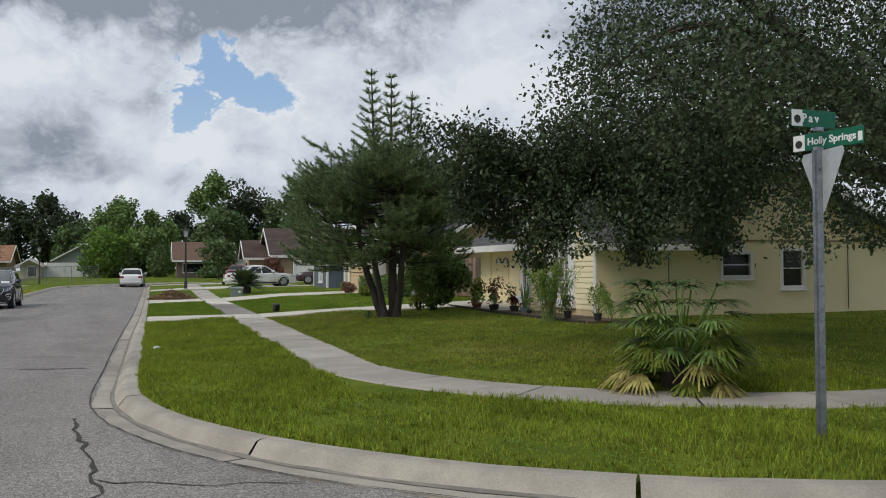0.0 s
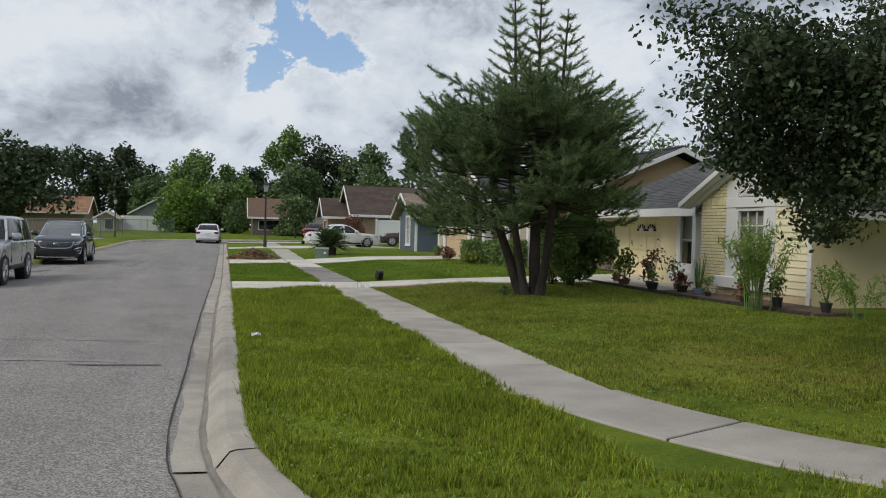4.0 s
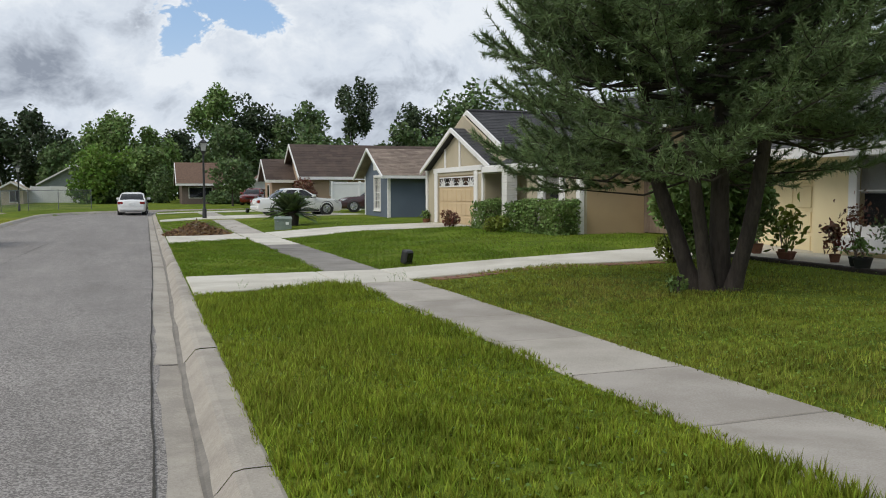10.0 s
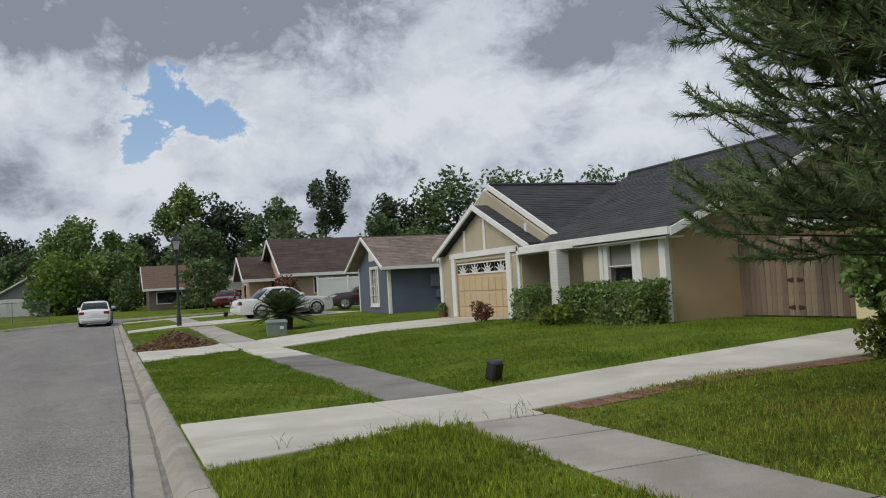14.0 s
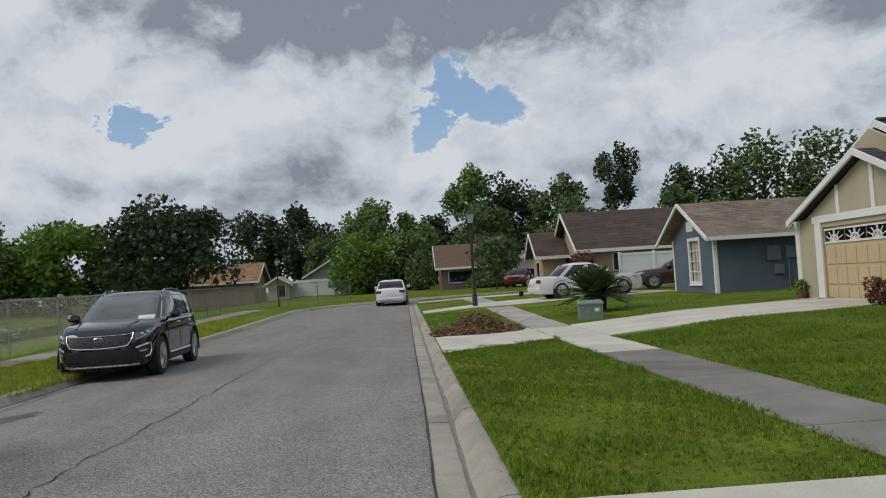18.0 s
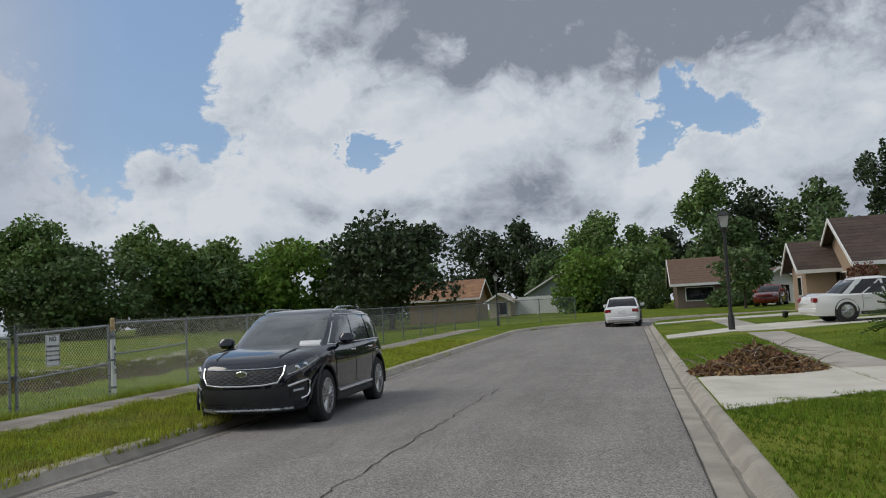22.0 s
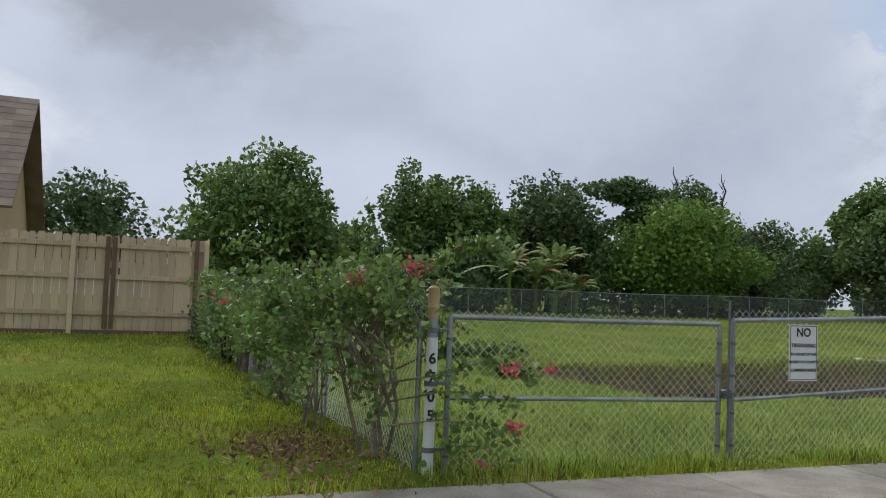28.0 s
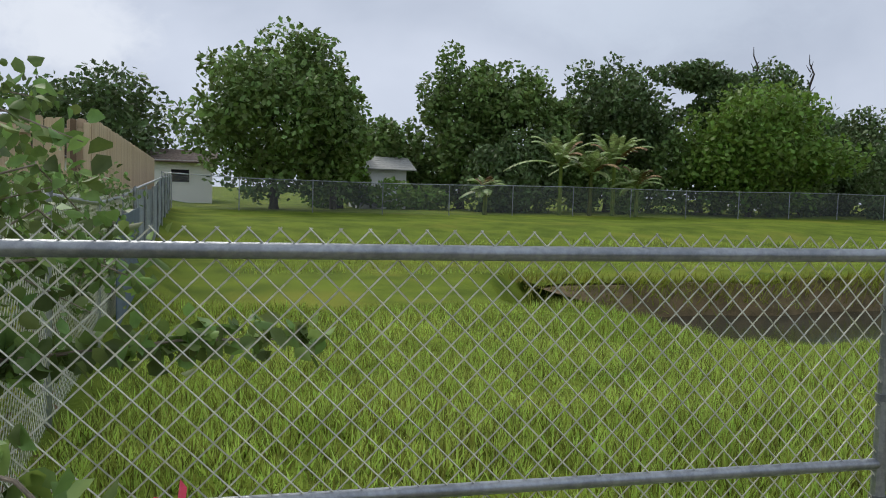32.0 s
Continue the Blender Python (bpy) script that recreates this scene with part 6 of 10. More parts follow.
    part("crown", leaves("crown", p[~near], 0.09, 0.05, 0.3, rng), LEAF_OAK, t)
    q = np.concatenate([p[near], p[near] + rng.normal(size=p[near].shape) * 0.06])
    part("outer_crown", leaves("outer_crown", q, 0.075, 0.042, 0.3, rng), LEAF_OAK, t)


oak()


def needle_tree():
    """The many-stemmed conifer: a broad dark crown of bottle-brush twigs on clustered trunks, with spires above."""
    rng = np.random.default_rng(9)
    rr = random.Random(9)
    x, y = 7.02, 24.2
    t = thing("tree", "dark green many-stemmed conifer with spires and plume-like branches", "tree", pose(x, y, ground(x, y) - 0.06))
    s, brushes = Shape(), []
    across, deep = Vector((0.77, -0.64, 0)), Vector((0.64, 0.77, 0))

    def brush(a, way, ln, dense):
        """A twig that turns upward, set round with needles."""
        way = way.normalized()
        m = a + way * ln * 0.5
        b = m + (way + Vector((0, 0, 0.35))).normalized() * ln * 0.5
        s.tube([a, m, b], [0.007, 0.005, 0.002], 3, False)
        brushes.append((a, m, b, int(dense * ln)))

    # (across and deep at the foot, at the lowest boughs, top height, thickness)
    stems = ((-0.18, 0.0, -0.8, -0.1, 4.2, 0.1), (-0.06, -0.14, -0.28, -0.5, 4.3, 0.085), (0.06, 0.05, 0.05, 0.05, 4.8, 0.125), (0.2, -0.08, 0.55, -0.42, 4.2, 0.095))
    for k, (u0, d0, u1, d1, top, th) in enumerate(stems):
        def on(z, u0=u0, d0=d0, u1=u1, d1=d1):
            f = (z / 1.7) ** 0.85
            f = f if f < 1 else 1 + 0.42 * (f - 1)
            return across * (u0 + (u1 - u0) * f) + deep * (d0 + (d1 - d0) * f) + Vector((0, 0, z))
        zs = (0, 0.08, 0.35, 0.8, 1.3, 1.8, 2.6, 3.6, top)
        s.tube([on(z) + Vector((rr.uniform(-0.015, 0.015), rr.uniform(-0.015, 0.015), 0)) for z in zs], [th * c for c in (1.7, 1.3, 1.05, 1.0, 0.92, 0.85, 0.7, 0.5, 0.12)], 10)
        for j in range(48):
            z = rr.uniform(1.75, top * 0.97)
            p = on(z)
            ang = rr.uniform(0, 6.28)
            out = Vector((math.cos(ang), math.sin(ang), 0))
            # how far the crown reaches at this height
            edge = (2.5 - 0.35 * out.dot(across)) * math.sqrt(max(0.06, 1 - ((z - 2.4) / (2.3 if z > 2.4 else 1.6)) ** 2)) * rr.uniform(0.72, 1.06)
            flat = Vector((p.x, p.y, 0))
            reach = max(0.5, edge - flat.dot(out))
            rise_ = rr.uniform(-0.16, 0.1) if z < 2.2 else rr.uniform(0.0, 0.4)
            q = p + out * reach + Vector((0, 0, reach * rise_))
            m = p.lerp(q, 0.5) - Vector((0, 0, 0.1 * reach))
            s.tube([p, m, q], [0.022, 0.014, 0.004], 5, False)
            f = 0.3
            while f < 1.0:
                c = (1 - f) ** 2 * p + 2 * f * (1 - f) * m + f * f * q
                for side in (-1, 1):
                    a = side * rr.uniform(0.45, 1.1)
                    w = Vector((out.x * math.cos(a) - out.y * math.sin(a), out.x * math.sin(a) + out.y * math.cos(a), rr.uniform(-0.25, 0.75)))
                    brush(c, w, rr.uniform(0.26, 0.5), 270)
                f += 0.17 / reach
            brush(q, out + Vector((0, 0, 0.5)), 0.4, 330)
    # thin, upswept outer twigs on the street side
    for j in range(52):
        ang = rr.uniform(1.9, 4.1) if j < 36 else rr.uniform(0, 6.28)
        z = rr.uniform(2.0, 3.9)
        r0 = 2.5 * math.sqrt(max(0.1, 1 - ((z - 2.4) / 2.3) ** 2)) * rr.uniform(0.85, 1.0)
        a = Vector((math.cos(ang) * r0, math.sin(ang) * r0, z))
        w = Vector((math.cos(ang) * 0.8, math.sin(ang) * 0.8, rr.uniform(0.5, 1.1)))
        brush(a, w, rr.uniform(0.6, 1.05), 120)
    for su, sd, z0, z1 in ((-0.6, 0.1, 3.8, 6.95), (0.05, 0.0, 3.9, 6.6), (0.65, 0.05, 3.8, 6.2)):
        c = across * su + deep * sd
        s.tube([c * 0.8 + Vector((0, 0, z0)), c + Vector((0, 0, z1))], [0.05, 0.012], 6)
        z = z0
        while z < z1:
            reach = 0.14 + 0.8 * ((z1 - z) / (z1 - z0)) ** 1.2
            for j in range(6):
                ang = j * 1.047 + z * 3
                p = c + Vector((0, 0, z))
                brush(p, Vector((math.cos(ang), math.sin(ang), 0.35)), reach, 260)
            z += 0.27
    part("trunk", s, BARK, t, "several dark slender trunks", smooth=True)
    cs, ws = [], []
    for a, m, b, n in brushes:
        f = rng.uniform(0.05, 1.0, n)[:, None]
        a, m, b = (np.array(v) for v in (a, m, b))
        cs.append((1 - f) ** 2 * a + 2 * f * (1 - f) * m + f**2 * b)
        w = (b - a) / np.linalg.norm(b - a) * 0.8 + rng.normal(size=(n, 3)) * 0.55
        ws.append(w / np.linalg.norm(w, axis=1)[:, None])
    c, w = np.concatenate(cs), np.concatenate(ws)
    side = np.cross(w, rng.normal(size=c.shape))
    side /= np.linalg.norm(side, axis=1)[:, None]
    ln, wd = rng.uniform(0.07, 0.13, (len(c), 1)), rng.uniform(0.005, 0.009, (len(c), 1))
    part("needles", cloud_mesh("needles", np.stack([c - side * wd, c + side * wd, c + w * ln], 1), 3), LEAF_PINE, t)


needle_tree()

# ---- street furniture ----
def words(text, size, material, parent, at, depth=0.002, spacing=1.0, align="CENTER"):
    cu = bpy.data.curves.new("lettering", "FONT")
    cu.body, cu.size, cu.extrude, cu.align_x, cu.align_y, cu.space_character = text, size, depth, align, "CENTER", spacing
    cu.offset = size * 0.025
    ob = new("lettering_source", cu)
    me = bpy.data.meshes.new_from_object(ob)
    bpy.data.objects.remove(ob)
    bpy.data.curves.remove(cu)
    me.materials.clear()
    return part("lettering", me, material, parent, at=at)


def facing(az):
    """Turns upright things drawn in x and z, seen from -y, to be seen from the heading az (degrees to the right of +y) behind them."""
    return pose(0, 0, 0, 0, 0, -az)


def street_lamp(x, y, tall=1.0):
    z = ground(x, y)
    t = thing("street_lamp", "slim black post lamp with a glazed lantern head", "lamp", pose(x, y, z) @ Matrix.Scale(tall, 4), "street lamps")
    part("base", Shape().lathe([(0.085, -0.1), (0.085, 0.35), (0.06, 0.42), (0.05, 0.5)], 12), BLACK_METAL, t, smooth=True)
    part("pole", Shape().tube([(0, 0, 0.4), (0, 0, 2.62)], [0.05, 0.042], 12), BLACK_METAL, t, smooth=True)
    part("collar", Shape().lathe([(0.045, 2.58), (0.09, 2.66), (0.09, 2.7), (0.05, 2.72)], 12), BLACK_METAL, t, smooth=True)
    lantern = part("lantern_glass", Shape().loft([[(r * c, r * s, h) for c, s in ((1, 1), (-1, 1), (-1, -1), (1, -1))] for r, h in ((0.085, 2.72), (0.14, 3.02))]), LAMP_GLASS, t, "pale lantern panes")
    for c, s in ((1, 1), (-1, 1), (-1, -1), (1, -1)):
        part("lantern_bar", Shape().tube([(0.088 * c, 0.088 * s, 2.7), (0.145 * c, 0.145 * s, 3.03)], 0.011, 6), BLACK_METAL, lantern)
    part("lantern_roof", Shape().loft([[(r * c, r * s, h) for c, s in ((1, 1), (-1, 1), (-1, -1), (1, -1))] for r, h in ((0.165, 3.02), (0.165, 3.04), (0.06, 3.14), (0.025, 3.16))]), BLACK_METAL, t)
    part("finial", Shape().lathe([(0.02, 3.15), (0.03, 3.18), (0.012, 3.22), (0.004, 3.25)], 8), BLACK_METAL, t)


street_lamp(2.92, 58.2, 1.24)
street_lamp(-8.12, 79.3)


def sign_post(x, y):
    """The corner post: two street-name blades and the back of a yield sign."""
    z = ground(x, y)
    t = thing("street_sign", "galvanised corner post with green street-name blades and a yield sign", "sign", pose(x, y, z + 0.12))
    part("post", Shape().prism([(-0.032, -0.4), (0.032, -0.4), (0.032, 2.38), (-0.032, 2.38)], 1, -0.014, 0.014), GALV, t)
    flange = Shape().box(-0.045, -0.03, 0.0, 0.028, -0.3, 2.37).box(0.03, 0.045, 0.0, 0.028, -0.3, 2.37)
    part("post_flange", flange, GALV, t)
    tri = Shape().prism([(0.0, 1.82), (0.04, 1.85), (0.33, 2.32), (0.3, 2.37), (-0.3, 2.37), (-0.33, 2.32), (-0.04, 1.85)], 1, 0.03, 0.034)
    part("yield_plate", tri, SIGN_BACK, t, "bare metal back of a triangular sign", at=facing(104), recalc=True)
    for h, az, text, size, w in ((2.64, -2, "Pav", 0.1, 0.5), (2.47, 80, "Holly Springs", 0.088, 0.68)):
        b = part("name_blade", Shape().box(-w / 2, w / 2, -0.004, 0.004, h - 0.075, h + 0.075, 0.003), SIGN_GREEN, t, "green street-name blade", at=pose(-0.05 if text == "Pav" else 0.1, 0, 0) @ facing(az))
        tab = part("city_seal", Shape().box(-w / 2 + 0.004, -w / 2 + 0.12, -0.008, -0.0045, h - 0.07, h + 0.07), SIGN_WHITE, b)
        part("seal_mark", Shape().lathe([(0.036, 0), (0.036, 0.002)], 14), LETTER, b, at=pose(-w / 2 + 0.062, -0.009, h - 0.01, 90, 0, 0))
        if text != "Pav":
            part("seal_mark", Shape().box(w / 2 - 0.05, w / 2 - 0.01, -0.008, -0.005, h - 0.05, h + 0.03), SIGN_WHITE, b)
        words(text, size, SIGN_WHITE, b, pose(0.04 if text != "Pav" else -0.04, -0.0065, h, 90, 0, 0), spacing=1.0 if text != "Pav" else 1.5)
        part("bracket", Shape().box(-0.04, 0.04, -0.02, 0.02, h - 0.1, h - 0.07), GALV, t)
    for h in (0.5, 1.2, 1.75, 2.2):
        part("bolt", Shape().tube([(0, -0.025, h), (0, -0.012, h)], 0.012, 6), GALV_DARK, t)


sign_post(6.35, 8.23)

# small things in the grass
yl = thing("yard_light", "small black slanted spotlight in the grass", "yard light", pose(4.8, 30.4, ground(4.8, 30.4)))
part("housing", Shape().box(-0.1, 0.1, -0.07, 0.09, 0.03, 0.29, 0.025), BLACK_METAL, yl, at=pose(0, 0, 0, 14, 0, 25))
part("lens", Shape().box(-0.075, 0.075, -0.078, -0.071, 0.08, 0.25, 0.0), GLASS_DARK, yl, at=pose(0, 0, 0, 14, 0, 25))
part("stake", Shape().tube([(0, 0, -0.1), (0, 0, 0.14)], 0.02, 8), BLACK_METAL, yl)

yl2 = copy_thing(yl, pose(5.9, 66.0, ground(5.9, 66.0)))

litter = Shape()
rr = random.Random(3)
n = 7
for j in range(n + 1):
    for i in range(n + 1):
        litter.v.append((0.11 * (i / n - 0.5) + rr.uniform(-0.012, 0.012), 0.13 * (j / n - 0.5) + rr.uniform(-0.012, 0.012), 0.05 + rr.uniform(-0.02, 0.028)))
for j in range(n):
    for i in range(n):
        litter.f.append((j * n + j + i, j * n + j + i + 1, j * n + j + i + n + 2, j * n + j + i + n + 1))
tagged(part("paper_scrap", litter, PAPER, at=pose(0.99, 18.56, ground(0.99, 18.56) + 0.02)), "crumpled white scrap of paper lying on the grass", "litter")

ub = thing("utility_box", "squat grey-green utility cabinet on the lawn", "utility box", pose(5.1, 47.2, ground(5.1, 47.2), 0, 0, -8) @ Matrix.Scale(0.76, 4))
part("cabinet", Shape().box(-0.42, 0.42, -0.35, 0.35, -0.05, 0.52, 0.02), UTIL_GREEN, ub)
part("lid", Shape().loft([[(-0.45, -0.38, 0.5), (0.45, -0.38, 0.5), (0.45, 0.38, 0.5), (-0.45, 0.38, 0.5)], [(-0.45, -0.38, 0.55), (0.45, -0.38, 0.55), (0.45, 0.38, 0.62), (-0.45, 0.38, 0.62)], [(-0.4, -0.33, 0.58), (0.4, -0.33, 0.58), (0.4, 0.33, 0.65), (-0.4, 0.33, 0.65)]]), UTIL_GREEN, ub, recalc=True)
part("warning_label", Shape().box(0.12, 0.28, -0.353, -0.3505, 0.25, 0.38), SIGN_WHITE, ub)
part("hinge", Shape().box(-0.3, -0.22, -0.36, -0.345, 0.4, 0.46), GALV, ub)


# ---- cars ----
def wheel(parent, x, y, r, side, spokes=5, rim=RIM):
    w = part("wheel", Shape().lathe([(r * 0.55, -0.11), (r * 0.9, -0.115), (r, -0.085), (r, 0.085), (r * 0.9, 0.115), (r * 0.68, 0.11), (r * 0.64, 0.06), (r * 0.3, 0.05)], 28), TYRE, parent, "black tyre", smooth=True, at=pose(x, y, r, 0, 90 * side, 0))
    part("rim", Shape().lathe([(r * 0.69, 0.09), (r * 0.69, 0.112), (r * 0.63, 0.112), (r * 0.6, 0.07)], 28), rim, w, smooth=True)
    hub = Shape().lathe([(0.06, 0.05), (0.06, 0.1), (0.03, 0.11)], 12)
    for k in range(spokes):
        a = 6.283 * k / spokes
        for d in (-0.13, 0.13):
            p, q = Vector((0.03 * math.cos(a), 0.03 * math.sin(a), 0.085)), Vector((r * 0.64 * math.cos(a + d), r * 0.64 * math.sin(a + d), 0.095))
            hub.tube([p, q], [0.028, 0.02], 5)
    part("wheel_face", hub, rim, w, "bright alloy spokes")


def ring(y0, y1, w, z, r=0.3, n=5, front_in=0.0, rear_in=0.0):
    """A rounded plan outline at height z from the tail y0 to the nose y1."""
    out = []
    for cx, cy, a0 in ((w - r, y1 - r, 0), (-w + r, y1 - r, 90), (-w + r, y0 + r, 180), (w - r, y0 + r, 270)):
        for k in range(n):
            a = radians(a0 + 90 * k / (n - 1))
            out.append((cx + r * math.cos(a), cy + r * math.sin(a), z))
    return out


def car(name, label, at, paintwork, L, W, H, axle_f, axle_r, wheel_r, belt, hood, cabin, suv=True, trunk=None, glass=GLASS_DARK, detail=2, group=""):
    """A car, nose to +y, on its wheels. cabin: belt tail, belt nose, roof tail, roof nose along y; trunk: height of a boot lid."""
    t = thing(name, label, "car", at, group)
    w, f, b = W / 2, L / 2, -L / 2
    g = 0.34 if H > 1.7 else 0.2 if suv else 0.16
    def st(y, zb, zt, k, sh):
        """A cross-section of the lower body."""
        h = w * k
        return [(-h * 0.86, y, zb), (-h * 0.97, y, zb + 0.1), (-h, y, zb + (zt - zb) * 0.55), (-h * 0.985, y, zt - sh), (-h * 0.93, y, zt - sh * 0.35), (-h * 0.55, y, zt), (0, y, zt + 0.015),
                (h * 0.55, y, zt), (h * 0.93, y, zt - sh * 0.35), (h * 0.985, y, zt - sh), (h, y, zt - sh - (zt - sh - zb) * 0.45), (h * 0.97, y, zb + 0.1), (h * 0.86, y, zb)]
    tail = trunk or belt
    nose = ((0.94, 0.86, 0.7) if suv and detail > 1 else (0.95, 0.9, 0.82))
    body = [st(b, g + 0.28, tail - 0.28, 0.8, 0.1), st(b + 0.06, g + 0.08, tail - 0.1, 0.9, 0.12), st(b + 0.25, g + 0.02, tail, 0.97, 0.1), st(cabin[0] + 0.1, g, belt, 1.0, 0.07), st(0, g, belt - 0.01, 1.0, 0.06),
            st(cabin[1] - 0.25, g, hood + 0.03, 1.0, 0.08), st(f - 0.55, g, hood - 0.03, 0.985, 0.1), st(f - 0.22, g + 0.02, hood - 0.1, nose[0], 0.13), st(f - 0.06, g + 0.05, hood - 0.17, nose[1], 0.13), st(f, g + 0.1, hood - 0.25, nose[2], 0.12)]
    part("body", Shape().loft(body), paintwork, t, smooth=True, recalc=True)
    wr = w * (0.7 if suv and detail > 1 else 0.76)
    part("glasshouse", Shape().loft([ring(cabin[0], cabin[1], w * 0.93, belt - 0.04, 0.3), ring(cabin[0] * 0.6 + cabin[2] * 0.4, cabin[1] * 0.6 + cabin[3] * 0.4, w * 0.87, belt + (H - belt) * 0.42, 0.3), ring(cabin[2], cabin[3], wr, H - 0.09, 0.28)]), glass, t, "dark car glass", smooth=True, recalc=True)
    part("roof", Shape().loft([ring(cabin[2] - 0.004, cabin[3] + 0.004, wr + 0.004, H - 0.092, 0.28), ring(cabin[2] + 0.04, cabin[3] - 0.05, wr * 0.95, H - 0.04, 0.3), ring(cabin[2] + 0.2, cabin[3] - 0.2, wr * 0.75, H, 0.3), ring(cabin[2] + 0.6, cabin[3] - 0.5, wr * 0.3, H + 0.01, 0.15)]), paintwork, t, smooth=True, recalc=True)
    mid = (cabin[0] + cabin[1]) / 2
    for s in (-1, 1):
        for y0, y1, k in ((cabin[1] - 0.12, cabin[3] - 0.02, 0.05), (cabin[0] + 0.16, cabin[2] + 0.08, 0.075 if suv else 0.1), (mid + 0.12, mid + 0.08, 0.042), (cabin[0] + (1.15 if suv else 0.7), cabin[2] + (1.0 if suv else 0.75), 0.036)):
            p, q = Vector((s * w * 0.925, y0, belt - 0.05)), Vector((s * (wr + 0.004), y1, H - 0.08))
            o = Vector((s * 0.012, 0, 0.004))
            pil = Shape().loft([[c + Vector((0, -k, 0)) + o, c + Vector((0, k, 0)) + o, c + Vector((-s * 0.05, k, 0)), c + Vector((-s * 0.05, -k, 0))] for c in (p, p.lerp(q, 0.42) + Vector((s * w * 0.012, 0, 0)), q)])
            part("pillar", pil, paintwork, t, recalc=True)
        for ay in (axle_f, axle_r):
            part("wheel_arch", Shape().lathe([(wheel_r + 0.075, -0.25), (wheel_r + 0.075, 0.0), (wheel_r + 0.05, 0.012), (wheel_r + 0.03, -0.01)], 28), PLASTIC, t, smooth=True, at=pose(s * (w * 0.985), ay, wheel_r + 0.02, 0, 90 * s, 0))
            wheel(t, s * (w - 0.105), ay, wheel_r, s)
        part("sill_strip", Shape().box(min(s * w * 0.955, s * (w + 0.012)), max(s * w * 0.955, s * (w + 0.012)), axle_r + wheel_r + 0.12, axle_f - wheel_r - 0.12, g + 0.02, g + 0.13, 0.02), PLASTIC, t)
        if suv and detail > 1:
            part("sill_trim", Shape().box(min(s * w, s * (w + 0.018)), max(s * w, s * (w + 0.018)), axle_r + wheel_r + 0.18, axle_f - wheel_r - 0.18, g + 0.13, g + 0.165, 0.008), CHROME, t)
        m = part("mirror", Shape().loft([ring(cabin[1] - 0.52, cabin[1] - 0.34, 0.1, belt + 0.03, 0.05, 4), ring(cabin[1] - 0.54, cabin[1] - 0.32, 0.13, belt + 0.1, 0.06, 4), ring(cabin[1] - 0.52, cabin[1] - 0.35, 0.1, belt + 0.19, 0.05, 4)]), paintwork, t, smooth=True, recalc=True, at=pose(s * (w + 0.07), 0, 0))
        part("mirror_foot", Shape().box(-0.16 if s > 0 else 0.02, -0.02 if s > 0 else 0.16, cabin[1] - 0.46, cabin[1] - 0.38, belt + 0.02, belt + 0.06), PLASTIC, m)
        for hy in (mid + 0.25, cabin[0] + (1.3 if suv else 0.85)):
            part("door_handle", Shape().box(min(s * (w - 0.01), s * (w + 0.022)), max(s * (w - 0.01), s * (w + 0.022)), hy - 0.11, hy + 0.11, belt - 0.17, belt - 0.135, 0.01), CHROME if suv and detail > 1 else paintwork, t)
        for sy in (mid + 0.1, cabin[1] - 0.3, cabin[0] + (1.1 if suv else 0.7)):
            part("door_seam", Shape().box(min(s * w * 0.93, s * (w + 0.002)), max(s * w * 0.93, s * (w + 0.002)), sy - 0.004, sy + 0.004, g + 0.2, belt - 0.06), PLASTIC, t)
        hl = Shape().loft([[(s * w * k0, f - d0, hood - z0) for k0, d0, z0 in ((0.6, 0.0, 0.33), (0.6, 0.0, 0.22), (0.8, 0.04, 0.2), (0.95, 0.25, 0.15), (0.995, 0.5, 0.14), (0.99, 0.28, 0.26), (0.84, 0.03, 0.33))],
                           [(s * w * k0, f - d0 - 0.08, hood - z0) for k0, d0, z0 in ((0.56, 0.02, 0.33), (0.56, 0.02, 0.22), (0.74, 0.06, 0.2), (0.88, 0.25, 0.15), (0.92, 0.5, 0.14), (0.9, 0.28, 0.26), (0.76, 0.05, 0.33))]])
        part("headlight", hl, LAMP_CLEAR, t, "clear headlamp", recalc=True)
        part("tail_light", Shape().box(min(s * w * 0.58, s * w * 0.93), max(s * w * 0.58, s * w * 0.93), b - 0.005, b + 0.14, tail - 0.3, tail - 0.13, 0.03), LAMP_RED, t, "red tail lamp")
        if suv and detail > 1:
            part("roof_rail", Shape().tube([(s * wr * 0.86, cabin[2] + 0.25, H - 0.06), (s * wr * 0.9, cabin[2] + 0.42, H + 0.012), (s * wr * 0.9, cabin[3] - 0.5, H + 0.016), (s * wr * 0.9, cabin[3] - 0.25, H - 0.06)], 0.014, 8), CHROME, t, smooth=True)
            part("belt_trim", Shape().tube([(s * (w * 0.945), cabin[0] + 0.3, belt + 0.0), (s * (w * 0.955), mid, belt - 0.01), (s * (w * 0.95), cabin[1] - 0.35, belt - 0.01)], 0.013, 6), CHROME, t, smooth=True)
            fog = part("fog_recess", Shape().box(min(s * w * 0.66, s * w * 0.84), max(s * w * 0.66, s * w * 0.84), f - 0.2, f - 0.03, g + 0.24, g + 0.46, 0.04), PLASTIC, t)
            br = Shape()
            br.tube([(s * w * 0.66, f + 0.015, g + 0.45), (s * w * 0.86, f - 0.035, g + 0.47), (s * w * 0.93, f - 0.1, g + 0.38), (s * w * 0.88, f - 0.03, g + 0.25), (s * w * 0.74, f + 0.015, g + 0.22)], 0.02, 8)
            part("fog_trim", br, CHROME, fog, smooth=True)
    gw = w * (0.62 if suv else 0.4)
    gz0, gz1 = hood - (0.46 if suv else 0.39), hood - 0.22
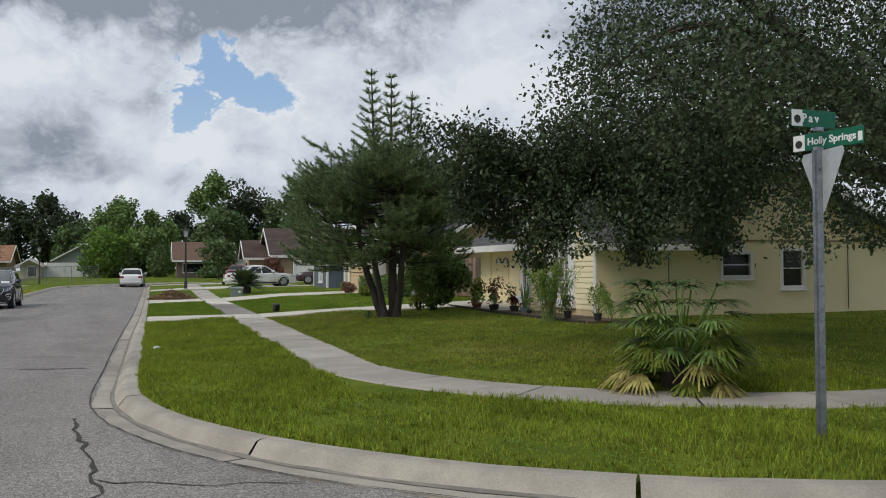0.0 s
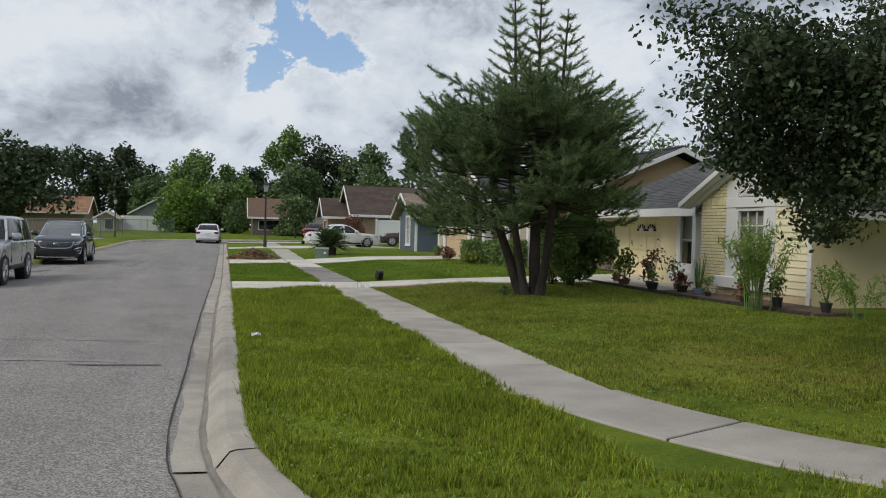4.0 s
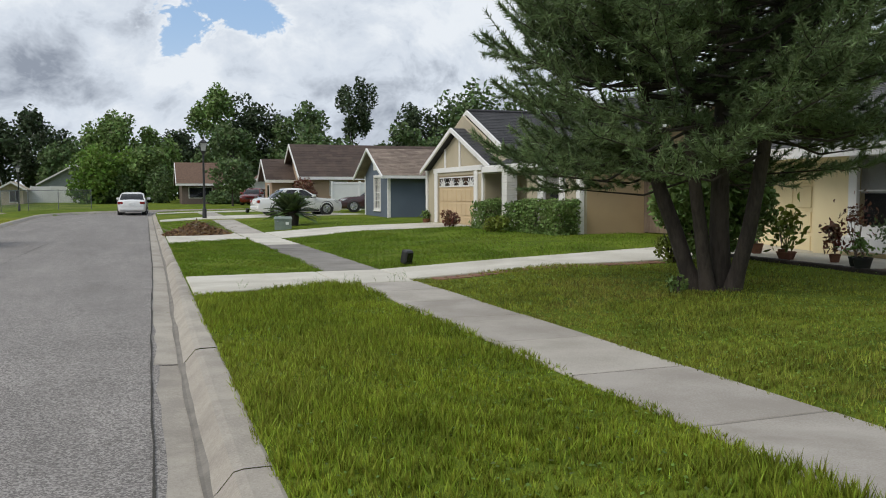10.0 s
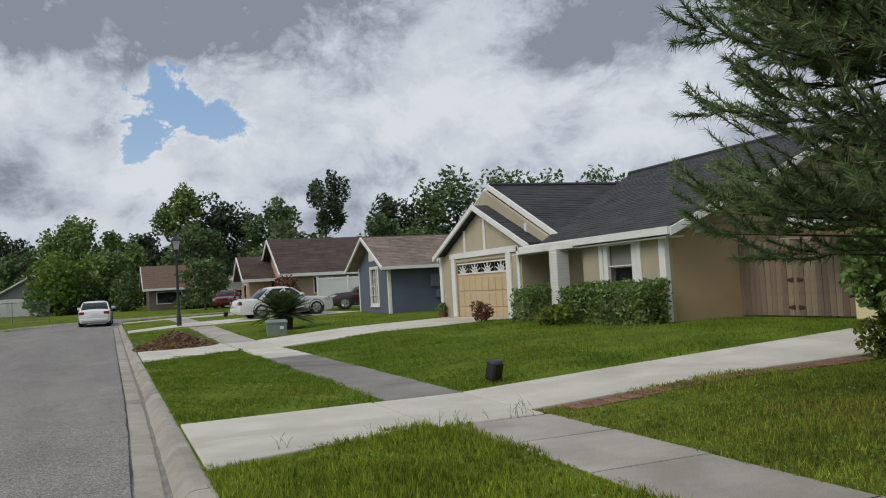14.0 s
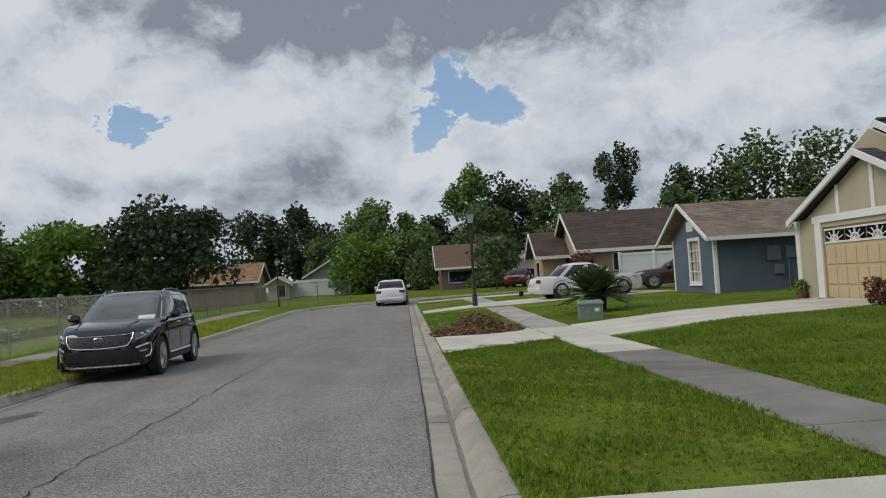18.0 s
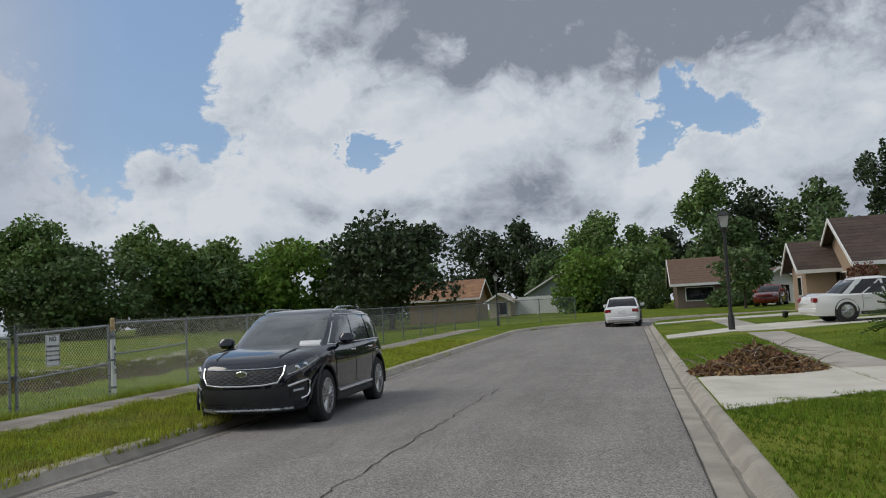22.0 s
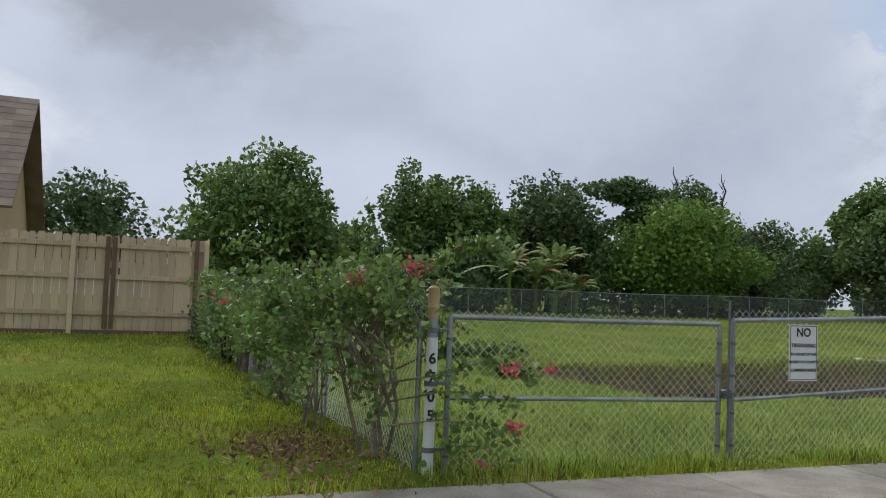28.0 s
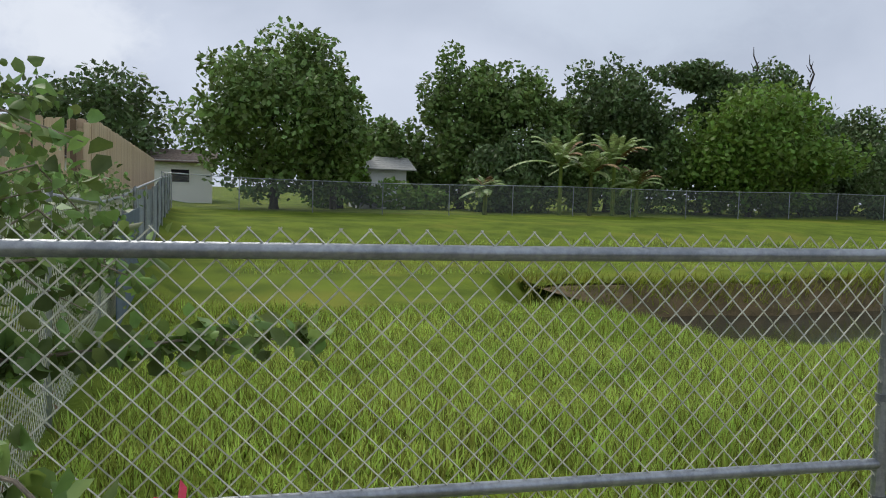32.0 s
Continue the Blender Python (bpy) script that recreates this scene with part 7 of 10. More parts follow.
    gr = part("grille", Shape().loft([[(-gw * 0.82, f + 0.012, gz0), (gw * 0.82, f + 0.012, gz0), (gw, f - 0.015, gz1 - 0.03), (gw * 0.93, f - 0.03, gz1), (-gw * 0.93, f - 0.03, gz1), (-gw, f - 0.015, gz1 - 0.03)],
                                      [(-gw * 0.82, f - 0.2, gz0), (gw * 0.82, f - 0.2, gz0), (gw, f - 0.2, gz1 - 0.03), (gw * 0.93, f - 0.2, gz1), (-gw * 0.93, f - 0.2, gz1), (-gw, f - 0.2, gz1 - 0.03)]]), PLASTIC, t, "black mesh grille", recalc=True)
    if detail > 1:
        part("grille_frame", Shape().tube([(-gw * 0.93, f - 0.02, gz1), (-gw * 1.02, f - 0.005, gz1 - 0.04), (-gw * 0.84, f + 0.02, gz0), (0, f + 0.03, gz0 - 0.02), (gw * 0.84, f + 0.02, gz0), (gw * 1.02, f - 0.005, gz1 - 0.04), (gw * 0.93, f - 0.02, gz1), (0, f - 0.005, gz1 + 0.015), (-gw * 0.93, f - 0.02, gz1)], 0.014, 8), CHROME, gr, smooth=True)
        for k in range(5):
            z = gz0 + 0.03 + k * 0.044
            bar = Shape()
            pts = [(-gw * 0.85 + gw * 1.7 * i / 16, f + 0.014 - 0.03 * (z - gz0) / 0.24, z + (0.008 if (i + k) % 2 else -0.008)) for i in range(17)]
            part("grille_mesh", bar.tube(pts, 0.007, 4), CHROME, gr)
        part("badge", Shape().lathe([(0.075, 0), (0.075, 0.012), (0.06, 0.018)], 18), CHROME, gr, "oval chrome badge", at=pose(0, f + 0.012, gz1 - 0.06, -90, 0, 0) @ Matrix.Diagonal((1, 0.55, 1, 1)))
        part("bumper_intake", Shape().box(-w * 0.56, w * 0.56, f - 0.2, f + 0.012, g + 0.16, g + 0.42, 0.05), PLASTIC, t)
        part("skid_plate", Shape().box(-w * 0.66, w * 0.66, f - 0.24, f + 0.0, g + 0.02, g + 0.06, 0.02), paint("satin_silver", (0.3, 0.31, 0.32), (0.26, 0.27, 0.28), 0.45, metal=0.3), t)
        part("hood_crease", Shape().tube([(-w * 0.5, cabin[1] + 0.05, hood + 0.005), (-w * 0.42, f - 0.4, hood - 0.055)], 0.012, 6), paintwork, t)
        part("hood_crease", Shape().tube([(w * 0.5, cabin[1] + 0.05, hood + 0.005), (w * 0.42, f - 0.4, hood - 0.055)], 0.012, 6), paintwork, t)
    part("number_plate", Shape().box(-0.16, 0.16, b - 0.02, b + 0.02, tail - 0.34, tail - 0.19, 0.004), SIGN_WHITE, t)
    part("rear_bumper", Shape().box(-w * 0.86, w * 0.86, b - 0.03, b + 0.2, g + 0.12, g + 0.34, 0.06), paintwork if not suv else PLASTIC, t)
    return t


def road_at(x, y, turn):
    return pose(x, y, road_z(x, y) - 0.005, 0, 0, turn)


def chrome_suv(at):
    """A mid-size suv, nose to +y: a rounded shell with trim, lamps and glass laid on its surface."""
    t = thing("suv", "dark blue suv with chrome grille frame parked at the kerb", "car", at)
    zb, ax = 0.24, (1.41, -1.37)
    shell = ((0, 0.8, 2.2), (0.06, 0.86, 2.28), (0.2, 0.892, 2.33), (0.42, 0.902, 2.35), (0.6, 0.91, 2.345), (0.72, 0.908, 2.33), (0.82, 0.898, 2.3), (0.9, 0.885, 2.26), (0.96, 0.865, 2.2), (1.0, 0.835, 2.12))

    def table(n_nose, n_tail, w, f, count=3000):
        """The plan outline walked from the middle of the nose round one side to the middle of the tail: (run, x, y)."""
        out, run, last = [], 0.0, None
        for k in range(count + 1):
            a = math.pi * k / count
            n = n_nose if a < math.pi / 2 else n_tail
            q = (abs(math.sin(a)) ** (2 / n), math.copysign(abs(math.cos(a)) ** (2 / n), math.cos(a)))
            if last:
                run += math.hypot((q[0] - last[0]) * w, (q[1] - last[1]) * f)
            out.append((run, *q))
            last = q
        return np.array(out)

    plan = table(4.4, 5.0, 0.91, 2.35)
    half = plan[-1, 0]

    def top(y):
        return float(np.interp(y, (-2.3, -1.5, 0.4, 1.05, 1.25, 1.8, 2.15, 2.36), (1.09, 1.1, 1.06, 1.07, 1.06, 1.02, 0.965, 0.91)))

    def skin(run, f, lift=0.0):
        """A point of the body: run metres from the nose's middle, at the part f of the height."""
        g = min(abs(run), half)
        cx, cy = float(np.interp(g, plan[:, 0], plan[:, 1])), float(np.interp(g, plan[:, 0], plan[:, 2]))
        w = float(np.interp(f, [r[0] for r in shell], [r[1] for r in shell])) + lift
        l = float(np.interp(f, [r[0] for r in shell], [r[2] for r in shell])) + lift
        y = cy * l
        return Vector((math.copysign(cx * w, run), y, zb + f * (top(y) - zb)))

    def patch(runs, low, high, lift, rows=4):
        """A piece of skin between two edges, runs from the nose's middle."""
        sh = Shape()
        rings = [[skin(r, lo + (hi - lo) * k / rows, lift) for k in range(rows + 1)] for r, lo, hi in zip(runs, low, high)]
        return sh.loft(rings, closed=False)

    def edge(pts, r, lift=0.012):
        return Shape().tube([skin(a, f, lift) for a, f in pts], r, 6)

    def spread(a, b, n):
        return [a + (b - a) * k / n for k in range(n + 1)]

    # the body with open wheel arches
    runs = [-half + 2 * half * k / 320 for k in range(320)]
    levels = sorted({r[0] for r in shell} | {0.03, 0.12, 0.3, 0.36, 0.5, 0.55, 0.66, 0.77, 0.86})
    rings = [[skin(r, f) for r in runs] for f in levels]
    for k, up in ((0.93, 0.012), (0.75, 0.03), (0.4, 0.042), (0.05, 0.045)):
        rings.append([Vector((p.x * k, p.y * (k if p.y < 0 else 0.3 + 0.7 * k), top(p.y * (0.3 + 0.7 * k) if p.y > 0 else p.y * k) + up)) for p in rings[len(levels) - 1]])
    body = Shape().loft(rings, caps=False)
    kept = []
    for fc in body.f:
        c = sum((Vector(body.v[i]) for i in fc), Vector()) / len(fc)
        if not (abs(c.x) > 0.6 and min(math.hypot(c.y - y, c.z - 0.38) for y in ax) < 0.425):
            kept.append(fc)
    body.f = kept
    part("body", body, NAVY, t, smooth=True, recalc=True)
    part("underbody", Shape().box(-0.66, 0.66, -2.1, 2.1, 0.24, 0.85, 0.05), PLASTIC, t)
    for s in (-1, 1):
        for y in ax:
            part("wheel_arch", Shape().tube([(s * 0.887, y + 0.44 * math.cos(a), 0.38 + 0.44 * math.sin(a)) for a in [math.pi * (k / 16 * 1.16 - 0.08) for k in range(17)]], 0.022, 7), PLASTIC, t, "black arch moulding", smooth=True)
            wheel(t, s * 0.785, y, 0.37, s, 10)
        part("sill_strip", Shape().box(min(s * 0.8, s * 0.905), max(s * 0.8, s * 0.905), ax[1] + 0.46, ax[0] - 0.46, 0.25, 0.36, 0.03), PLASTIC, t)
        part("sill_trim", Shape().box(min(s * 0.885, s * 0.922), max(s * 0.885, s * 0.922), ax[1] + 0.5, ax[0] - 0.5, 0.37, 0.41, 0.01), CHROME, t)

    # the cabin: shell, roof and glass
    cab = ((0, 0.855, -2.16, 1.16), (0.25, 0.825, -2.12, 0.94), (0.5, 0.79, -2.02, 0.71), (0.75, 0.745, -1.9, 0.46), (0.9, 0.705, -1.82, 0.27), (1.0, 0.64, -1.7, 0.08))
    floor_z, roof_z = 1.04, 1.6
    ct = table(5.5, 5.0, 0.8, 1.5)

    def at_level(f):
        return [float(np.interp(f, [r[0] for r in cab], [r[k] for r in cab])) for k in (1, 2, 3)]

    def height(y, f):
        return floor_z + f * (roof_z - floor_z - 0.05 * max(0.0, min(1.0, (-0.6 - y) / 1.2)))

    def flank(s, y, f, lift=0.0):
        w, y0, y1 = at_level(f)
        u = min(abs((y - (y0 + y1) / 2) / ((y1 - y0) / 2)), 0.9999)
        return Vector((s * (w + lift) * (1 - u ** 5.2) ** (1 / 5.2), y, height(y, f)))

    def screen(x, f, lift, nose=True):
        w, y0, y1 = at_level(f)
        k = (1 - min(abs(x / w), 0.9999) ** 5.5) ** (1 / 5.5) * (y1 - y0) / 2 + lift
        y = (y0 + y1) / 2 + (k if nose else -k)
        return Vector((x, y, height(y, f)))

    rows = []
    for f in (0, 0.25, 0.5, 0.75, 0.84, 0.9, 0.95, 1.0):
        w, y0, y1 = at_level(f)
        row = []
        for k in range(160):
            run = -ct[-1, 0] + 2 * ct[-1, 0] * k / 160
            cx, cy = np.interp(abs(run), ct[:, 0], ct[:, 1]), np.interp(abs(run), ct[:, 0], ct[:, 2])
            y = (y0 + y1) / 2 + float(cy) * (y1 - y0) / 2
            row.append(Vector((math.copysign(float(cx), run) * w, y, height(y, f))))
        rows.append(row)
    for k, up in ((0.85, 0.018), (0.5, 0.036), (0.05, 0.042)):
        rows.append([Vector((p.x * k, -0.8 + (p.y + 0.8) * (0.2 + 0.8 * k), p.z + up)) for p in rows[7]])
    part("cabin_shell", Shape().loft(rows, caps=False), NAVY, t, smooth=True, recalc=True)
    wind = Shape().loft([[screen(x * at_level(f)[0] * 0.9, f, 0.008) for x in spread(-1, 1, 16)] for f in spread(0.03, 0.9, 8)], closed=False)
    part("windscreen", wind, CAR_GLASS, t, "windscreen with sky reflection put into its grey colour", smooth=True, recalc=True)
    part("rear_window", Shape().loft([[screen(x * at_level(f)[0] * 0.84, f, 0.008, False) for x in spread(-1, 1, 12)] for f in spread(0.25, 0.85, 6)], closed=False), GLASS_DARK, t, smooth=True, recalc=True)
    for s in (-1, 1):
        for low, high in (((0.0, 0.8), (-0.12, 0.24)), ((-0.95, -0.08), (-0.95, -0.2)), ((-1.82, -1.03), (-1.5, -1.03))):
            pane = Shape().loft([[flank(s, low[0] + (low[1] - low[0]) * u + ((high[0] + (high[1] - high[0]) * u) - (low[0] + (low[1] - low[0]) * u)) * (f - 0.1) / 0.74, f, 0.007) for u in spread(0, 1, 8)] for f in spread(0.1, 0.84, 5)], closed=False)
            part("side_window", pane, CAR_GLASS, t, "tinted side glass", smooth=True, recalc=True)
        part("window_trim", Shape().tube([flank(s, y, 0.07, 0.012) for y in spread(-1.9, 0.9, 14)], 0.011, 6), CHROME, t, smooth=True)
        part("window_trim", Shape().tube([flank(s, -1.9, 0.07, 0.012), flank(s, -1.72, 0.5, 0.012), flank(s, -1.5, 0.87, 0.012)] + [flank(s, y, 0.875, 0.012) for y in spread(-1.4, 0.2, 10)] + [flank(s, 0.55, 0.5, 0.012), flank(s, 0.9, 0.07, 0.012)], 0.008, 6), CHROME, t, smooth=True)
        part("roof_rail", Shape().tube([(s * 0.6, -1.45, 1.57), (s * 0.61, -1.25, 1.635), (s * 0.61, -0.5, 1.655), (s * 0.6, -0.1, 1.645), (s * 0.59, 0.06, 1.585)], 0.014, 7), CHROME, t, smooth=True)
        m = part("mirror", Shape().loft([ring(0.58, 0.72, 0.07, 1.08, 0.05, 4), ring(0.55, 0.76, 0.12, 1.13, 0.07, 4), ring(0.55, 0.75, 0.115, 1.19, 0.07, 4), ring(0.59, 0.72, 0.08, 1.23, 0.05, 4)]), NAVY, t, smooth=True, recalc=True, at=pose(s * 0.985, 0, 0))
        part("mirror_foot", Shape().box(-0.16 if s > 0 else 0.0, 0.0 if s > 0 else 0.16, 0.62, 0.68, 1.06, 1.1, 0.01), PLASTIC, m)
        for y in (0.12, -0.86):
            part("door_handle", Shape().box(min(s * 0.895, s * 0.93), max(s * 0.895, s * 0.93), y - 0.1, y + 0.1, 0.945, 0.975, 0.01), CHROME, t)
        for y in (0.98, -0.02, -1.0):
            seam = Shape().tube([(s * (0.9 + 0.006), y, 0.45), (s * (0.911 + 0.002), y, 0.75), (s * 0.897, y, 0.93), (s * 0.87, y, 1.03)], 0.004, 4)
            part("door_seam", seam, PLASTIC, t)
        rr_ = [s * v for v in spread(0.62, 1.28, 12)]
        lamp = part("headlight", patch(rr_, [0.7 + 0.16 * (k / 12) ** 1.3 for k in range(13)], [0.86 + 0.06 * (k / 12) for k in range(13)], 0.008), CAR_GLASS, t, "clear headlamp with dark bezel", smooth=True, recalc=True)
        for k in (0.78, 0.93):
            part("lamp_lens", Shape().lathe([(0.045, 0), (0.04, 0.012), (0.02, 0.02)], 14), CHROME, lamp, at=Matrix.Translation(skin(s * k, 0.79 + 0.1 * (k - 0.78), 0.004)) @ Matrix.Rotation(radians(-90), 4, "X"))
        part("lamp_strip", edge([(s * v, 0.72 + 0.15 * ((v - 0.62) / 0.66) ** 1.3) for v in spread(0.64, 1.2, 8)], 0.008, 0.01), LAMP_CLEAR, lamp, smooth=True)
        fog = part("fog_recess", patch([s * v for v in spread(0.68, 0.98, 6)], [0.26] * 7, [0.5] * 7, 0.006), PLASTIC, t, smooth=True, recalc=True)
        part("fog_trim", edge([(s * 0.64, 0.5), (s * 0.8, 0.53), (s * 0.97, 0.55), (s * 1.03, 0.51), (s * 1.02, 0.32), (s * 0.96, 0.25), (s * 0.84, 0.23)], 0.017), CHROME, fog, smooth=True)
        part("fog_lamp", edge([(s * 0.72, 0.4), (s * 0.9, 0.4)], 0.022, 0.0), LAMP_CLEAR, fog)
        part("tail_light", patch([s * v for v in spread(half - 0.85, half - 0.5, 6)], [0.72] * 7, [0.92] * 7, 0.008), LAMP_RED, t, "red tail lamp", recalc=True)
        part("hood_crease", Shape().tube([(s * 0.55, 1.1, 1.075), (s * 0.52, 1.7, 1.058), (s * 0.46, 2.1, 0.985)], [0.012, 0.016, 0.008], 6), NAVY, t, smooth=True)
    gr = part("grille", patch(spread(-0.56, 0.56, 16), [0.57 + 0.1 * abs(k / 8 - 1) ** 4 for k in range(17)], [0.86] * 17, 0.004), PLASTIC, t, "black mesh grille", smooth=True, recalc=True)
    for k in range(7):
        pts = [(-0.53 + 1.06 * i / 40, 0.61 + 0.036 * k + (0.009 if (i // 2 + k) % 2 else -0.009)) for i in range(41)]
        part("grille_mesh", edge(pts, 0.0026, 0.008), GALV_DARK, gr)
    part("grille_frame", edge([(-0.6, 0.88), (-0.58, 0.75), (-0.5, 0.6), (-0.3, 0.57), (0, 0.56), (0.3, 0.57), (0.5, 0.6), (0.58, 0.75), (0.6, 0.88)], 0.012), CHROME, gr, smooth=True)
    part("grille_frame", edge([(v, 0.868) for v in spread(-0.58, 0.58, 10)], 0.007), CHROME, gr, smooth=True)
    part("badge", Shape().lathe([(0.085, 0), (0.085, 0.012), (0.07, 0.018)], 20), CHROME, gr, "oval chrome badge", at=Matrix.Translation(skin(0, 0.79, 0.012)) @ Matrix.Rotation(radians(-90), 4, "X") @ Matrix.Diagonal((1, 0.5, 1, 1)))
    part("bumper_intake", patch(spread(-0.6, 0.6, 14), [0.16] * 15, [0.5] * 15, 0.005), PLASTIC, t, "black lower intake", smooth=True, recalc=True)
    part("skid_plate", edge([(v, 0.075) for v in spread(-0.72, 0.72, 14)], 0.02, 0.008), RIM, t, "silver bumper strip", smooth=True)
    part("rear_bumper", patch(spread(half - 0.85, half, 8), [0.1] * 9, [0.4] * 9, 0.02), PLASTIC, t, recalc=True)
    part("paper_on_dash", Shape().loft([[screen(x, f, 0.012) for x in spread(-0.66, -0.36, 4)] for f in (0.06, 0.2)], closed=False), PAPER, t, "white paper behind the windscreen")
    for a, b in ((-0.5, 0.1), (0.05, 0.62)):
        part("wiper", Shape().tube([screen(a, 0.02, 0.02), screen(b, 0.05, 0.02)], 0.008, 5), PLASTIC, t)


chrome_suv(road_at(-5.5, 42.5, 182.2))
old_suv = car("suv", "older silver suv with black bumper parked at the kerb", road_at(-5.5, 31.0, 181), CAR_SILVER, 4.6, 1.72, 1.72, 1.35, -1.32, 0.39, 1.1, 1.12, (-2.2, 0.95, -2.0, 0.35), True, detail=1)
part("front_bumper", Shape().box(-0.66, 0.66, 2.1, 2.42, 0.42, 0.6, 0.04), PLASTIC, old_suv, "black lower bumper")
part("bumper_bar", Shape().box(-0.62, 0.62, 2.2, 2.36, 0.625, 0.665, 0.012), CAR_SILVER, old_suv)
for s in (-1, 1):
    part("bumper_corner", Shape().box(min(s * 0.56, s * 0.85), max(s * 0.56, s * 0.85), 1.98, 2.37, 0.57, 0.73, 0.05), CAR_SILVER, old_suv)
    part("indicator", Shape().box(min(s * 0.7, s * 0.82), max(s * 0.7, s * 0.82), 2.05, 2.31, 0.79, 0.93, 0.02), paint("amber_lens", (0.5, 0.17, 0.03), (0.42, 0.13, 0.02), 0.25), old_suv, "amber indicator lens")
    part("headlamp_bezel", Shape().box(min(s * 0.46, s * 0.69), max(s * 0.46, s * 0.69), 2.1, 2.335, 0.77, 0.94, 0.02), LAMP_CLEAR, old_suv, "clear square headlamp")
part("upper_grille", Shape().box(-0.45, 0.45, 2.1, 2.34, 0.75, 0.93, 0.02), PLASTIC, old_suv, "black slatted grille")
for z in (0.79, 0.84, 0.89):
    part("grille_bar", Shape().box(-0.42, 0.42, 2.33, 2.35, z - 0.008, z + 0.008, 0.003), CHROME, old_suv)
for u in (-0.35, 0.3):
    part("wiper", Shape().tube([(u - 0.25, 0.98, 1.14), (u + 0.25, 0.94, 1.17)], 0.012, 5), PLASTIC, old_suv)
car("pickup_truck", "silver pickup truck parked off the street", pose(-9.3, 29.5, ground(-9.3, 29.5), 0, 0, 176), CAR_SILVER, 5.0, 1.8, 1.75, 1.5, -1.5, 0.38, 1.08, 1.12, (-0.9, 0.9, -0.75, 0.3), True, detail=1)
car("sedan", "white sedan parked at the kerb, seen from behind", road_at(-0.62, 73.6, -2), CAR_WHITE, 4.55, 1.74, 1.45, 1.4, -1.3, 0.32, 0.92, 0.92, (-1.5, 1.1, -0.9, 0.3), False, trunk=0.98, detail=1)
car("sedan", "white sedan parked in a driveway beside a round cycad", pose(7.9, 60.4, ground(7.9, 60.4) + 0.04, 0, 0, -82), CAR_WHITE, 4.7, 1.75, 1.43, 1.42, -1.32, 0.32, 0.9, 0.9, (-1.5, 1.1, -0.85, 0.25), False, trunk=0.93, detail=1)
car("sedan", "dark maroon sedan parked before a white fence", pose(13.2, 63.2, ground(13.2, 63.2) + 0.04, 0, 0, 78), CAR_MAROON, 4.6, 1.75, 1.42, 1.4, -1.3, 0.32, 0.9, 0.9, (-1.5, 1.1, -0.85, 0.25), False, trunk=0.93, detail=1)
car("hatchback", "small red hatchback parked far down the street", pose(9.2, 90.0, ground(9.2, 90), 0, 0, 160), CAR_RED, 4.0, 1.7, 1.45, 1.25, -1.25, 0.31, 0.92, 0.92, (-1.8, 1.0, -1.5, 0.3), False, detail=1)

bin_ = thing("trash_bin", "brown wheeled trash bin standing on the road edge", "bin", road_at(-5.75, 24.3, 10))
brown = paint("bin_brown", (0.05, 0.03, 0.025), (0.065, 0.04, 0.03), 0.6)
part("tub", Shape().loft([[(-a, -b, z), (a, -b, z), (a, b, z), (-a, b, z)] for a, b, z in ((0.22, 0.25, 0.03), (0.29, 0.34, 0.98))]), brown, bin_, recalc=True)
part("lid", Shape().box(-0.31, 0.31, -0.37, 0.37, 0.98, 1.05, 0.03), brown, bin_)
for s in (-0.24, 0.24):
    part("wheel", Shape().lathe([(0.1, -0.03), (0.1, 0.03)], 14), TYRE, bin_, at=pose(s, 0.26, 0.1, 0, 90, 0))
for k in range(5):
    part("rib", Shape().box(-0.28, 0.28, -0.35 + 0.012 * k, -0.33 + 0.012 * k, 0.75 - 0.15 * k, 0.78 - 0.15 * k), brown, bin_)

# ---- the fenced lot across the street ----
FX = -10.15


def fabric(a, b, z0, z1, pitch=0.08, r=0.0027, zf=None, barbs=0.06):
    """Chain-link wire between the level points a and b: two sets of slanting wires with turned ends above the rail."""
    a, b = Vector(a), Vector(b)
    length = (b - a).length
    way = (b - a) / length
    h = z1 - z0 + barbs
    s = Shape()
    n = int((length + h) / pitch)
    across = Vector((-way.y, way.x)) * r * 1.4
    for k in range(n):
        for sgn in (1, -1):
            u0, u1 = k * pitch - h, k * pitch
            za, zb = (z0, z1 + barbs) if sgn > 0 else (z1 + barbs, z0)
            c0, c1 = max(u0, 0.0), min(u1, length)
            if c1 - c0 < 0.01:
                continue
            p = a + way * c0 + across * sgn
            q = a + way * c1 + across * sgn
            s.tube([(p.x, p.y, za + (zb - za) * (c0 - u0) / h), (q.x, q.y, za + (zb - za) * (c1 - u0) / h)], r, 3, False)
    return s


def rail(pts, r=0.021, n=10):
    return Shape().tube(pts, r, n)


gate = thing("gate", "double chain-link swing gate of galvanised pipe, chained shut", "gate")
Z0 = ground(FX, 40) - 0.02


